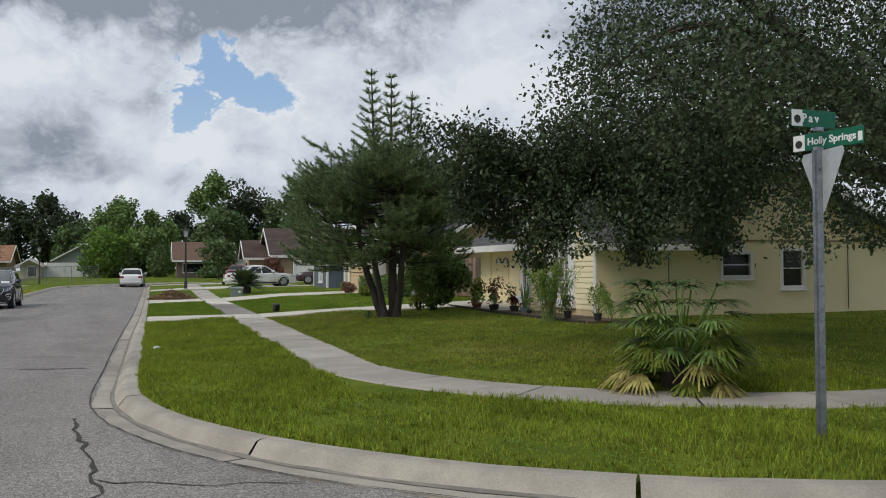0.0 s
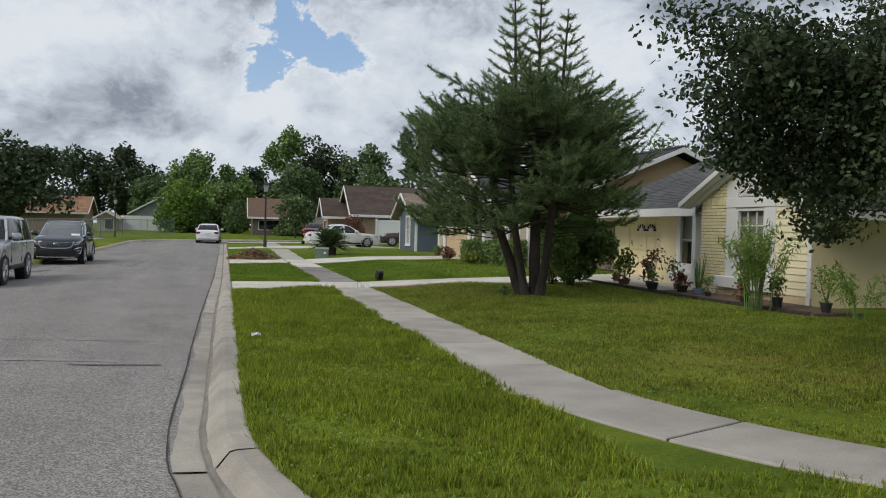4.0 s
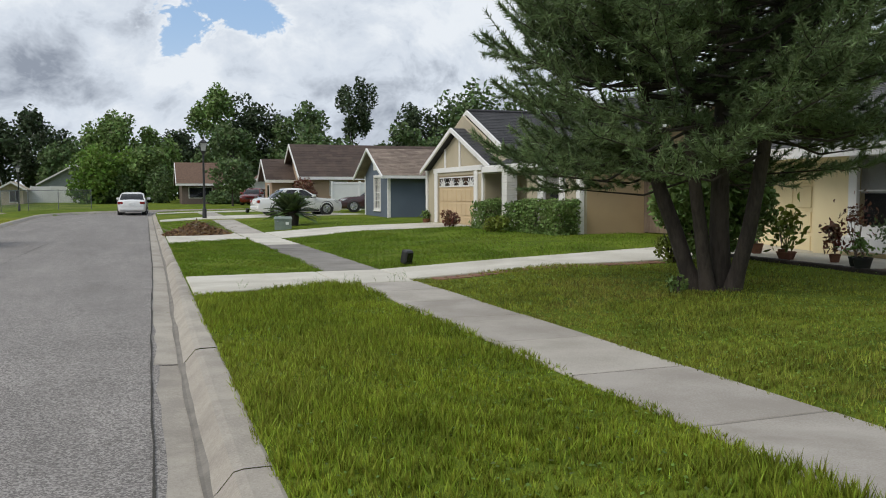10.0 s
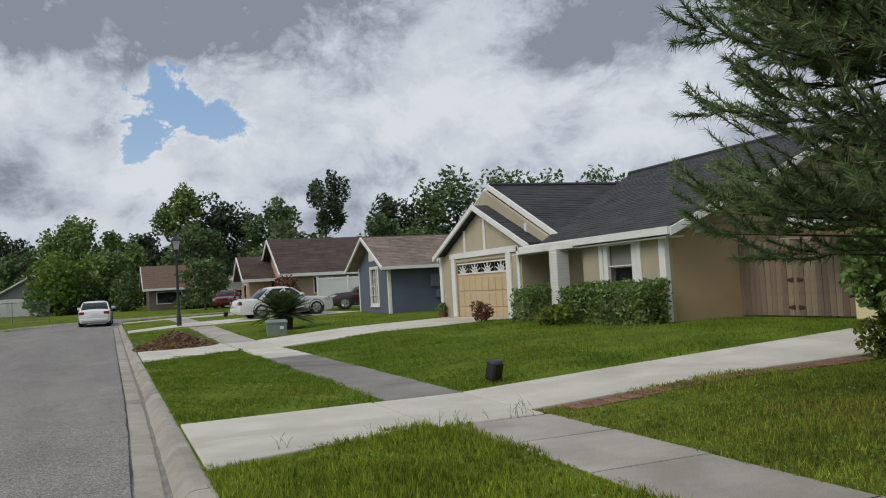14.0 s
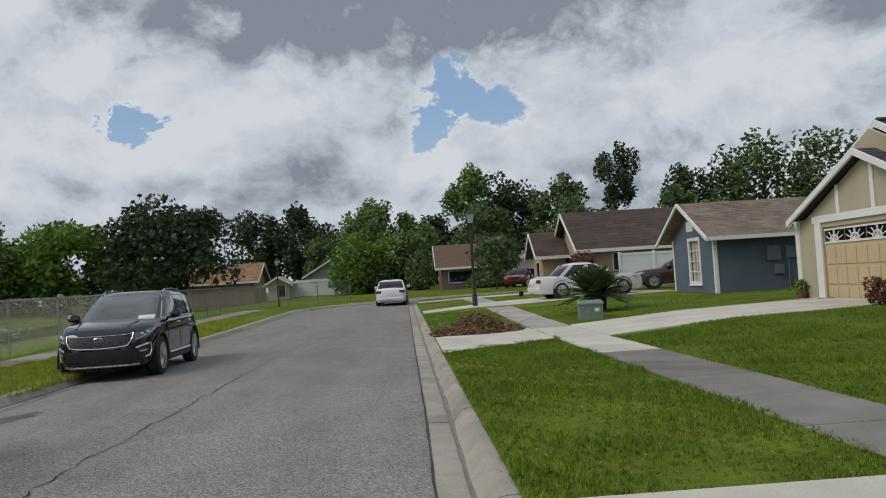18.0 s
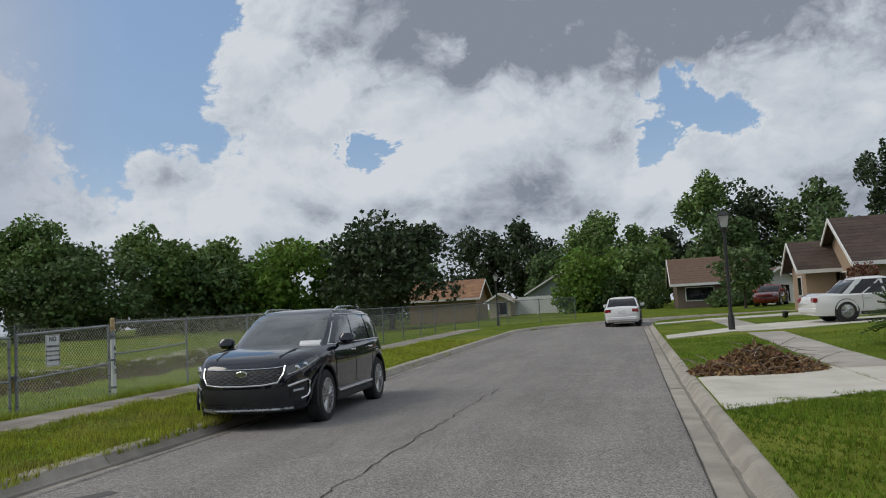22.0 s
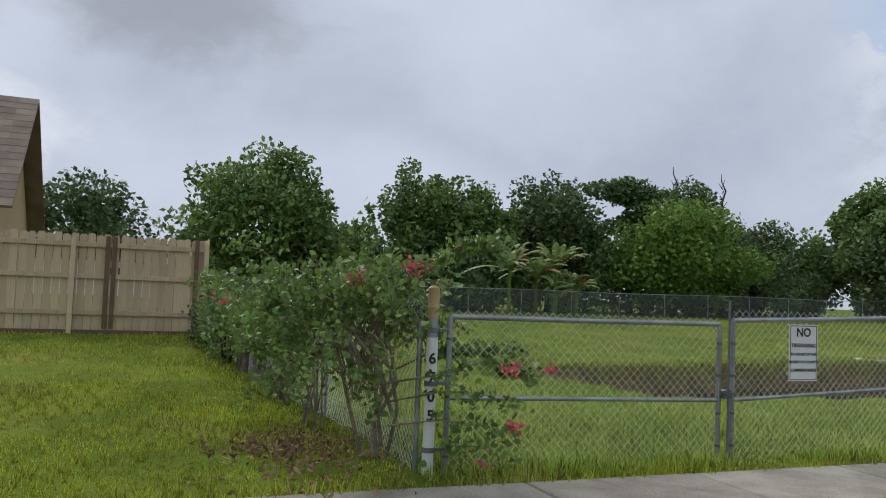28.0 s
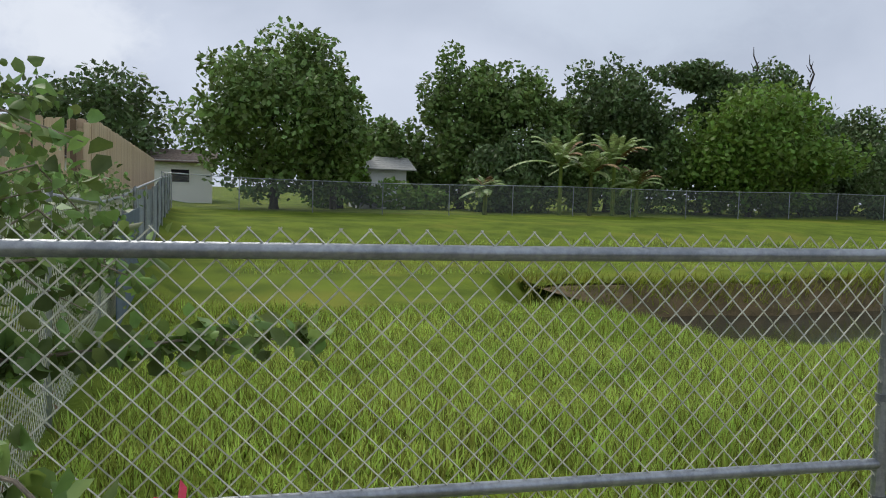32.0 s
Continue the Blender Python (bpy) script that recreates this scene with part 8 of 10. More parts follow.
def leaf(y0, y1, zt0, zt1, zm0, zm1):
    p = part("leaf_frame", rail([(FX, y0, 0.1), (FX, y0, zt0)], 0.024), GALV, gate)
    part("upright", rail([(FX, y1, 0.1), (FX, y1, zt1)], 0.024), GALV, p)
    part("top_rail", rail([(FX, y0, zt0), (FX, (y0 + y1) / 2, (zt0 + zt1) / 2 - 0.004), (FX, y1, zt1)], 0.0225), GALV, p, smooth=True)
    part("middle_rail", rail([(FX, y0, zm0), (FX, y1, zm1)], 0.019), GALV, p, smooth=True)
    part("bottom_rail", rail([(FX, y0, 0.12), (FX, y1, 0.12)], 0.019), GALV, p, smooth=True)
    f = part("wire_fabric", fabric((FX, y0), (FX, y1), 0.12, (zt0 + zt1) / 2), WIRE, p, "chain-link wire fabric")
    tagged(f, kind="stuff")
    for y in (y0, y1):
        for z in (0.3, 0.6, 0.95, 1.25):
            part("tie_band", Shape().lathe([(0.029, -0.012), (0.029, 0.012)], 10), GALV_DARK, p, at=pose(FX, y, z))
    return p


leaf(38.72, 41.46, 1.43, 1.43, 0.77, 0.72)
leaf(41.62, 44.08, 1.47, 1.56, 0.72, 0.83)
part("drop_rod", rail([(FX + 0.045, 41.54, 0.05), (FX + 0.045, 41.54, 1.66)], 0.012), GALV_DARK, gate)
part("latch", Shape().box(FX - 0.02, FX + 0.05, 41.49, 41.59, 0.74, 0.82, 0.01), GALV_DARK, gate)
chain = Shape()
for k in range(9):
    a = k * 0.35
    chain.lathe([(0.014, -0.004), (0.018, 0), (0.014, 0.004)], 8, (FX + 0.05, 41.48 + 0.016 * k, 0.8 - 0.03 * math.sin(a)))
part("chain", chain, GALV_DARK, gate)
sign = part("warning_sign", Shape().box(FX + 0.03, FX + 0.034, 42.28, 42.64, 0.9, 1.45, 0.0), SIGN_WHITE, gate, "white no trespassing sign with black lettering")
for text, size, z in (("NO", 0.115, 1.37), ("TRESPASSING", 0.052, 1.245), ("BY ORDER OF THE", 0.038, 1.16), ("BOARD OF COUNTY", 0.038, 1.085), ("COMMISSIONERS", 0.042, 1.005)):
    words(text, size, LETTER, sign, pose(FX + 0.036, 42.46, z, 90, 0, 90), 0.001)
rim = Shape()
for a, b, lo, hi in ((42.29, 42.63, 0.91, 0.917), (42.29, 42.63, 1.433, 1.44), (42.29, 42.297, 0.917, 1.433), (42.623, 42.63, 0.917, 1.433)):
    rim.box(FX + 0.0345, FX + 0.036, a, b, lo, hi)
part("sign_border", rim, LETTER, sign)


def gate_post(y, top):
    t = thing("gate_post", "stout galvanised gate post with white number plate and worn yellow cap", "fence post", pose(FX, y, Z0))
    h = top - Z0
    part("pipe", Shape().lathe([(0.045, -0.2), (0.045, h - 0.26)], 18), GALV, t, smooth=True)
    part("number_plate", Shape().lathe([(0.0475, 0.02), (0.0475, h - 0.42)], 18), SIGN_WHITE, t, "white painted lower half", smooth=True)
    part("cap", Shape().lathe([(0.047, h - 0.26), (0.047, h - 0.19), (0.05, h - 0.185), (0.05, h - 0.17), (0.047, h - 0.165), (0.047, h - 0.06), (0.05, h - 0.05), (0.045, h - 0.02), (0.022, h)], 18), ORANGE_PVC, t, "worn yellow post cap", smooth=True)
    for z in (0.22, 0.75, h - 0.36):
        part("hinge_band", Shape().lathe([(0.054, z - 0.02), (0.054, z + 0.02)], 14), GALV_DARK, t)
        part("hinge_pin", Shape().box(-0.02, 0.02, 0.05 if y < 41 else -0.15, 0.15 if y < 41 else -0.05, z - 0.015, z + 0.015, 0.004), GALV_DARK, t)
    for k, d in enumerate("6705"):
        words(d, 0.12, LETTER, t, pose(0.0495, -0.012, h - 0.59 - 0.152 * k, 90, 0, 78), 0.001)


gate_post(38.57, 1.68)
gate_post(44.22, 1.71)


def line_fence(name, label, pts, height, fine=True, r=0.024, top=True, mesh=None, dark=GALV_DARK, barbs=0.055):
    """A chain-link fence through the points: each a post; the ground gives their feet."""
    t = thing(name, label, "fence")
    for k, (x, y) in enumerate(pts):
        z = ground(x, y)
        p = part("post", Shape().tube([(x, y, z - 0.2), (x, y, z + height - 0.01)], r, 8), GALV if fine else dark, t, smooth=True)
        part("post_cap", Shape().lathe([(r * 1.25, -0.03), (r * 1.25, 0.01), (r * 0.5, 0.035)], 8), GALV_DARK, p, at=pose(x, y, z + height - 0.01))
    for (xa, ya), (xb, yb) in zip(pts, pts[1:]):
        za, zb = ground(xa, ya), ground(xb, yb)
        if top:
            part("top_rail", rail([(xa, ya, za + height - 0.03), (xb, yb, zb + height - 0.03)], 0.019, 8), GALV if fine else dark, t, smooth=True)
        if fine:
            f = part("wire_fabric", fabric((xa, ya), (xb, yb), (za + zb) / 2 + 0.02, (za + zb) / 2 + height - 0.03, barbs=barbs), WIRE, t)
        else:
            f = part("wire_fabric", Shape().quad((xa, ya, za + 0.02), (xb, yb, zb + 0.02), (xb, yb, zb + height - 0.04), (xa, ya, za + height - 0.04)), mesh or FAR_WIRE, t)
        tagged(f, kind="stuff")
    return t


def veil(name, color, alpha):
    m = bpy.data.materials.new(name)
    m.use_nodes = True
    n = Nodes(m.node_tree)
    s = n.add("ShaderNodeBsdfPrincipled", {"Base Color": rgb(*color), "Roughness": 0.6}).outputs[0]
    t = n.add("ShaderNodeBsdfTransparent").outputs[0]
    w = n.math("MULTIPLY", n.noise(n.add("ShaderNodeTexCoord").outputs["Object"], 30, 3.0), alpha * 2)
    mixed = n.add("ShaderNodeMixShader", {0: w})
    n.put(mixed.inputs[1], t)
    n.put(mixed.inputs[2], s)
    n.add("ShaderNodeOutputMaterial", {"Surface": mixed.outputs[0]})
    return m


FAR_WIRE = veil("far_wire", (0.3, 0.31, 0.31), 0.16)
BACK_WIRE = veil("back_wire", (0.26, 0.275, 0.28), 0.15)
SLATS = paint("grey_slats", (0.3, 0.33, 0.38), (0.22, 0.245, 0.29), 0.6, scale=3, fine=30, vary=0.25)

line_fence("chain_link_fence", "galvanised chain-link fence along the sidewalk beside the gate", [(FX, 44.22)] + [(FX, 46.95 + 3.05 * k) for k in range(4)], 1.48)
line_fence("chain_link_fence", "galvanised chain-link fence following the street bend", [(FX, 56.1 + 3.05 * k) for k in range(6)] + [(-9.7, 74.2), (-8.9, 77.0), (-7.6, 79.8), (-5.9, 82.3), (-3.8, 84.6)], 1.48, fine=False)
brace = thing("fence_brace", "sagging galvanised brace rail between two fence posts", "fence rail")
part("rail", rail([(FX, 44.25, 1.0), (FX, 45.6, 1.03), (FX, 46.95, 1.09)], 0.019), GALV, brace, smooth=True)
line_fence("chain_link_fence", "chain-link side fence with posts beside the shrub", [(FX - 0.1, 38.5)] + [(FX - 2.9 * k, 38.46 - 0.02 * k) for k in range(1, 5)], 1.36)
line_fence("chain_link_fence", "long chain-link back fence before dark trees", [(-46.0, 38.0 + 3.3 * k) for k in range(20)] + [(-44.5, 104), (-40, 107), (-35, 108.5), (-29, 109.5), (-23, 110)], 1.5, fine=False, mesh=BACK_WIRE, dark=GALV)
line_fence("chain_link_fence", "chain-link fence at the far end of the lot", [(-22 + 3.0 * k, 92.0) for k in range(5)], 1.4, fine=False)

slat = thing("slatted_fence", "chain-link fence with grey-blue privacy slats along the side of the lot", "fence")
me_slat = Shape().box(-0.045, 0.045, -0.006, 0.006, 0.0, 1.3, 0.003).mesh("slat")
me_slat.materials.append(SLATS)
for k in range(230):
    x = -20.9 - 0.105 * k
    part("slat", me_slat, SLATS, slat, at=pose(x, 38.38, ground(x, 38.38) + 0.02 + R.uniform(-0.01, 0.01)))
for k in range(9):
    x = -20.9 - 3.0 * k
    part("post", Shape().tube([(x, 38.43, ground(x, 38.43)), (x, 38.43, ground(x, 38.43) + 1.42)], 0.026, 8), GALV, slat)
part("top_rail", rail([(-20.9, 38.41, ground(-20.9, 38.4) + 1.36), (-33, 38.41, ground(-33, 38.4) + 1.36), (-45.5, 38.41, ground(-45.5, 38.4) + 1.36)]), GALV, slat)
blue_net = thing("windscreen", "strip of blue-grey screen cloth tied along the side fence", "screen")
part("cloth", Shape().box(-20.6, -16.8, 38.5, 38.51, ground(-18, 38.5) + 0.1, ground(-18, 38.5) + 1.25), paint("screen_cloth", (0.11, 0.15, 0.2), (0.08, 0.11, 0.15), 0.9, scale=3, fine=40), blue_net)


def board_fence(name, label, pts, z_top, material, w=0.14, base=0.04, gap=0.006, doggy=True, thick=0.018):
    """Upright boards along a line of (x, y) points, with rails and posts behind."""
    t = thing(name, label, "fence")
    for (xa, ya), (xb, yb) in zip(pts, pts[1:]):
        length = math.dist((xa, ya), (xb, yb))
        ang = math.degrees(math.atan2(yb - ya, xb - xa))
        n = int(length / w)
        for k in range(n):
            f = (k + 0.5) / n
            x, y = xa + (xb - xa) * f, ya + (yb - ya) * f
            h = z_top - ground(x, y) - base + R.uniform(-0.025, 0.012)
            hw = w / 2 - gap / 2
            s = Shape().prism([(-hw, 0), (hw, 0), (hw, h - (0.03 if doggy else 0)), (hw - 0.03, h), (-hw + 0.03, h), (-hw, h - (0.03 if doggy else 0))], 1, -thick / 2, thick / 2)
            part("board", s, material, t, recalc=True, at=pose(x, y, ground(x, y) + base, 0, R.uniform(-0.5, 0.5), ang + R.uniform(-1.2, 1.2)))
        m = pose(xa, ya, 0, 0, 0, ang)
        g = ground((xa + xb) / 2, (ya + yb) / 2)
        for z in (0.35, (z_top - g) * 0.55, z_top - g - 0.25):
            part("rail", Shape().box(0, length, 0.02, 0.06, g + z, g + z + 0.09, 0.005), material, t, at=m)
        for k in range(int(length / 2.4) + 1):
            part("post", Shape().box(min(k * 2.4, length) - 0.045, min(k * 2.4, length) + 0.045, 0.025, 0.11, g - 0.1, z_top - 0.08, 0.005), material, t, at=m)
    return t


tan_fence = board_fence("wooden_fence", "weathered brown board fence with gate beside the tan house", [(12.8, 34.5), (12.8, 31.4)], 2.02, WOOD_FENCE, w=0.145)
for z in (0.65, 1.2, 1.75):
    for s in (-1, 1):
        hinge = Shape().prism([(s * 0.2, z - 0.02), (s * 0.05, z - 0.045), (s * 0.05, z + 0.045), (s * 0.2, z + 0.02)], 0, 12.77, 12.785)
        part("hinge", hinge, RUST, tan_fence, "rusty strap hinge", at=pose(0, 32.95, 0), recalc=True)
wf = board_fence("wooden_fence", "tall pale new board fence with a double gate", [(-20.75, 37.8), (-20.75, 33.9)], 2.48, WOOD_PALE, w=0.14)
for y in (36.0, 36.12, 37.62):
    part("gate_stile", Shape().box(-20.7, -20.66, y - 0.04, y + 0.04, 0.7, 2.45, 0.004), paint("dark_stile", (0.16, 0.1, 0.06)), wf)
part("base_board", Shape().box(-20.72, -20.66, 34.0, 37.8, 0.52, 0.68, 0.01), paint("dark_stile", (0.16, 0.1, 0.06)), wf)
board_fence("wooden_fence", "tall pale board fence along the neighbour's yard", [(-20.75, 37.85), (-30, 37.85), (-42, 37.85)], 2.5, WOOD_PALE, w=0.15)

vf = thing("vinyl_fence", "smooth white vinyl privacy fence behind the parked cars", "fence")
for k in range(6):
    x = 11.4 + 1.83 * k
    z = ground(x, 67.5)
    part("panel", Shape().box(x + 0.06, x + 1.77, 67.48, 67.52, z + 0.05, z + 1.78, 0.005), VINYL, vf)
    part("post", Shape().box(x - 0.06, x + 0.06, 67.44, 67.56, z - 0.1, z + 1.88, 0.01), VINYL, vf)
    for zz in (0.1, 1.66):
        part("rail", Shape().box(x + 0.06, x + 1.77, 67.46, 67.54, z + zz, z + zz + 0.14, 0.01), VINYL, vf)
vf2 = thing("vinyl_fence", "long white fence before the far blue-grey house", "fence")
for k in range(6):
    x = -13.2 + 1.9 * k
    z = ground(x, 113)
    part("panel", Shape().box(x, x + 1.85, 113.0, 113.06, z + 0.05, z + 1.75 + R.uniform(-0.06, 0.06)), VINYL, vf2)
    part("post", Shape().box(x - 0.06, x + 0.06, 112.95, 113.1, z - 0.1, z + 1.85), VINYL, vf2)

# pond
pond = sheet(lines((-27.5, -15.5, 0.8)), lines((42, 88, 1.2)), lambda x, y: -1.02)
tagged(part("pond_water", pond, WATER), "still grey pond water reflecting the sky", "water", kind="structure")
bank, turf = [], []
for k in range(70):
    y = 46.6 + 0.6 * k
    e = -24.6 - 0.03 * (y - 60) - 0.2 * math.sin(y * 0.7) - 0.12 * math.sin(y * 1.9)
    top = ground(e - 2.6, y) - 0.02
    d = min(1.0, k / 5)
    bank.append([(x_, y_, min(top - 0.04, (top - 0.2) * (1 - d) + z_ * d)) for x_, y_, z_ in [(e + 0.55, y, -1.3), (e + 0.36 + R.uniform(-0.08, 0.08), y, -0.85), (e + 0.2 + R.uniform(-0.08, 0.08), y, -0.6 + R.uniform(-0.06, 0.06)), (e, y, top - 0.04 + R.uniform(-0.05, 0.02)), (e - 0.35, y, top - 0.03)]])
    dip = 0.15 * max(0.0, 1 - k / 5)
    turf.append([(x_, y_, z_ - dip) for x_, y_, z_ in [(e - 0.1 + R.uniform(-0.1, 0.1), y, top + 0.0), (e - 1.0, y, top + 0.03), (e - 3.0, y, ground(e - 3.0, y) + 0.01), (e - 3.3, y, ground(e - 3.3, y) - 0.05)]])
tagged(part("pond_bank", Shape().loft(bank, closed=False), BANK, recalc=True), "eroded brown sandy bank of the pond", "bank", kind="structure")
tagged(part("bank_turf", Shape().loft(turf, closed=False), LAWN, recalc=True), "grassy top of the pond bank", "bank", kind="structure")
rock_rng = random.Random(77)
rubble = Shape()
for k in range(220):
    y = 60.5 + 22 * rock_rng.random()
    e = -24.6 - 0.03 * (y - 60) - 0.2 * math.sin(y * 0.7) - 0.12 * math.sin(y * 1.9)
    top = ground(e - 2.6, y) - 0.04
    dx = rock_rng.uniform(-1.1, 0.35)
    r = rock_rng.uniform(0.06, 0.24)
    c = (e + dx, y, top - max(0.0, dx) * 1.4)
    rubble.lathe([(r * q * rock_rng.uniform(0.8, 1.2), r * 0.5 * w) for q, w in ((0.7, -0.6), (1.0, 0.1), (0.75, 0.6), (0.3, 0.9))], 6, c)
tagged(part("bank_rubble", rubble, CONCRETE_PALE, recalc=True), "pale sand and broken stones along the pond bank", "rubble", kind="stuff")
fringe_rng = np.random.default_rng(78)
n = 9000
fy = fringe_rng.uniform(46.0, 84.0, n)
fe = -24.6 - 0.03 * (fy - 60) - 0.2 * np.sin(fy * 0.7) - 0.12 * np.sin(fy * 1.9)
fx = fe + fringe_rng.normal(size=n) * 0.3 + np.where(fy < 48.5, fringe_rng.uniform(-0.6, 0.9, n), 0.0)
fz = np.array([ground(v - 2.6, w) - 0.08 for v, w in zip(fe, fy)])
foot = np.stack([fx, fy, fz - np.maximum(0.0, fx - fe) * 0.8], 1)
turn = fringe_rng.uniform(0, 6.283, n)
wide = np.stack([np.cos(turn), np.sin(turn), 0 * turn], 1) * 0.014
tip = np.stack([fringe_rng.normal(size=n) * 0.12 + 0.1, fringe_rng.normal(size=n) * 0.12, fringe_rng.uniform(0.08, 0.34, n)], 1)
tagged(part("bank_fringe", cloud_mesh("bank_fringe", np.stack([foot - wide, foot + wide, foot + tip], 1), 3), BLADE_DRY), "coarse dry grass hanging over the pond bank", "grass", kind="stuff")

# ---- garden plants ----
def shrub(name, label, at, radii, leaf, n, size, lumps=10, seed=1, stems=6, lift=0.0, lump=0.45, category="shrub", ratio=0.5):
    x, y = at
    rng, rr = np.random.default_rng(seed), random.Random(seed)
    t = thing(name, label, category, pose(x, y, ground(x, y) - 0.02))
    s = Shape()
    for k in range(stems):
        a, r = rr.uniform(0, 6.28), rr.uniform(0.3, 0.75)
        e = Vector((math.cos(a) * radii[0] * r, math.sin(a) * radii[1] * r, lift + radii[2] * rr.uniform(0.9, 1.6)))
        s.tube([(math.cos(a) * 0.06, math.sin(a) * 0.06, 0), e * 0.5 + Vector((0, 0, 0.1)), e], [0.022, 0.016, 0.005], 5)
    part("stem_clump", s, BARK, t)
    p = blob_points(n, (0, 0, lift + radii[2]), radii, rng, 0.5, lumps, lump)
    p[:, 2] = np.maximum(p[:, 2], 0.04)
    part("foliage", oval_leaves("foliage", p, size, size * ratio, 0.1, rng), leaf, t)
    return t


def hedge(label, x0, x1, y0, y1, h, n, leaf, size, seed):
    rng = np.random.default_rng(seed)
    t = thing("hedge", label, "hedge", pose((x0 + x1) / 2, (y0 + y1) / 2, ground((x0 + x1) / 2, (y0 + y1) / 2)))
    u = rng.uniform(-1, 1, (n, 3))
    k = rng.integers(0, 3, n)
    u[np.arange(n), k] = np.sign(u[np.arange(n), k]) * rng.uniform(0.72, 1.08, n)
    p = u * ((x1 - x0) / 2, (y1 - y0) / 2, h / 2) + (0, 0, h / 2)
    p += 0.05 * np.sin(p[:, [1, 2, 0]] * 5.0) + rng.normal(size=p.shape) * 0.025
    p[:, 2] = np.maximum(p[:, 2], 0.03)
    s = Shape()
    for j in range(8):
        yy = (y1 - y0) * (j / 7 - 0.5) * 0.85
        s.tube([(0, yy, -0.05), (rng.uniform(-0.1, 0.1), yy + 0.05, h * 0.7)], [0.02, 0.008], 5)
    part("stem_clump", s, BARK, t)
    part("foliage", oval_leaves("foliage", p, size, size * 0.55, 0.0, rng), leaf, t)
    return t


hedge("clipped green hedge under the tan house window", 10.0, 10.75, 34.3, 37.6, 0.84, 6500, LEAF_MID, 0.09, 21)
hedge("dark rounded clipped bush beside the porch", 9.9, 10.6, 38.65, 39.85, 0.85, 3400, LEAF_MID, 0.08, 22)
shrub("shrub", "low red-leaved shrub beside the garage", (9.9, 41.6), (0.35, 0.4, 0.3), LEAF_RED, 500, 0.09, seed=23)
shrub("shrub", "pale green leafy plants at the foot of the hedge", (9.55, 37.2), (0.3, 0.8, 0.25), LEAF_YELLOW, 700, 0.12, seed=24)
shrub("shrub", "round glossy dark shrub beside the driveway", (9.3, 27.3), (1.05, 1.05, 1.05), LEAF_MID, 9000, 0.13, 16, 25, lift=0.05, lump=0.42)
shrub("shrub", "young croton with yellowish leaves beside the driveway", (9.0, 27.9), (0.3, 0.3, 0.35), LEAF_YELLOW, 350, 0.1, seed=26)
shrub("shrub", "weedy green shrub at the tree's foot", (6.4, 24.1), (0.15, 0.15, 0.16), LEAF_MID, 160, 0.06, seed=27)


def blades(centre, dirs, length, width, bend, rng):
    """Arching sword leaves from a centre: strips of four faces."""
    quads = []
    for d in dirs:
        d = Vector(d).normalized()
        ln, b = length * rng.uniform(0.75, 1.1), bend * rng.uniform(0.7, 1.3)
        side = d.cross(Vector((0, 0, 1)))
        side = side.normalized() if side.length > 1e-3 else Vector((1, 0, 0))
        prev = None
        for k in range(5):
            f = k / 4
            p = Vector(centre) + d * ln * f + Vector((0, 0, -b * ln * f * f))
            w = side * width * (1 - f * 0.85) * (0.6 + f if f < 0.4 else 1)
            if prev:
                quads.append([prev[0], prev[1], p + w, p - w])
            prev = (p - w, p + w)
    return quads


def palm(x, y):
    rng = random.Random(31)
    t = thing("fan_palm", "low clumping fan palm with yellowing lower fronds", "palm", pose(x, y, ground(x, y) - 0.03))
    part("stump", Shape().lathe([(0.22, -0.05), (0.2, 0.25), (0.12, 0.45)], 10), BARK, t)
    for k in range(64):
        a = k * 2.4
        up = rng.uniform(0.15, 1.15) if k < 44 else rng.uniform(-0.25, 0.25)
        r = rng.uniform(0.4, 0.7) * (1.0 if up < 0.8 else 0.75)
        hub = Vector((math.cos(a) * r, math.sin(a) * r, 0.4 + up * 0.8))
        q = []
        out = Vector((math.cos(a), math.sin(a), up * 0.5 - 0.15))
        for j in range(17):
            f = (j - 8) / 8 * 1.15
            d = Vector((out.x * math.cos(f) - out.y * math.sin(f), out.x * math.sin(f) + out.y * math.cos(f), out.z + rng.uniform(-0.1, 0.1)))
            q += blades(hub, [d], 0.42, 0.036, 0.36, rng)
        fr = part("frond", cloud_mesh("frond", np.array(q, dtype=np.float32), 4), LEAF_STRAW if up < 0.2 and k % 2 else LEAF_YELLOW if up < 0.5 and k % 3 else LEAF_DARK if k % 3 else LEAF_MID, t)
        part("stalk", Shape().tube([(0, 0, 0.25), hub * 0.6 + Vector((0, 0, 0.12)), hub], [0.018, 0.012, 0.01], 5), LEAF_BRIGHT, fr)


palm(6.95, 11.1)


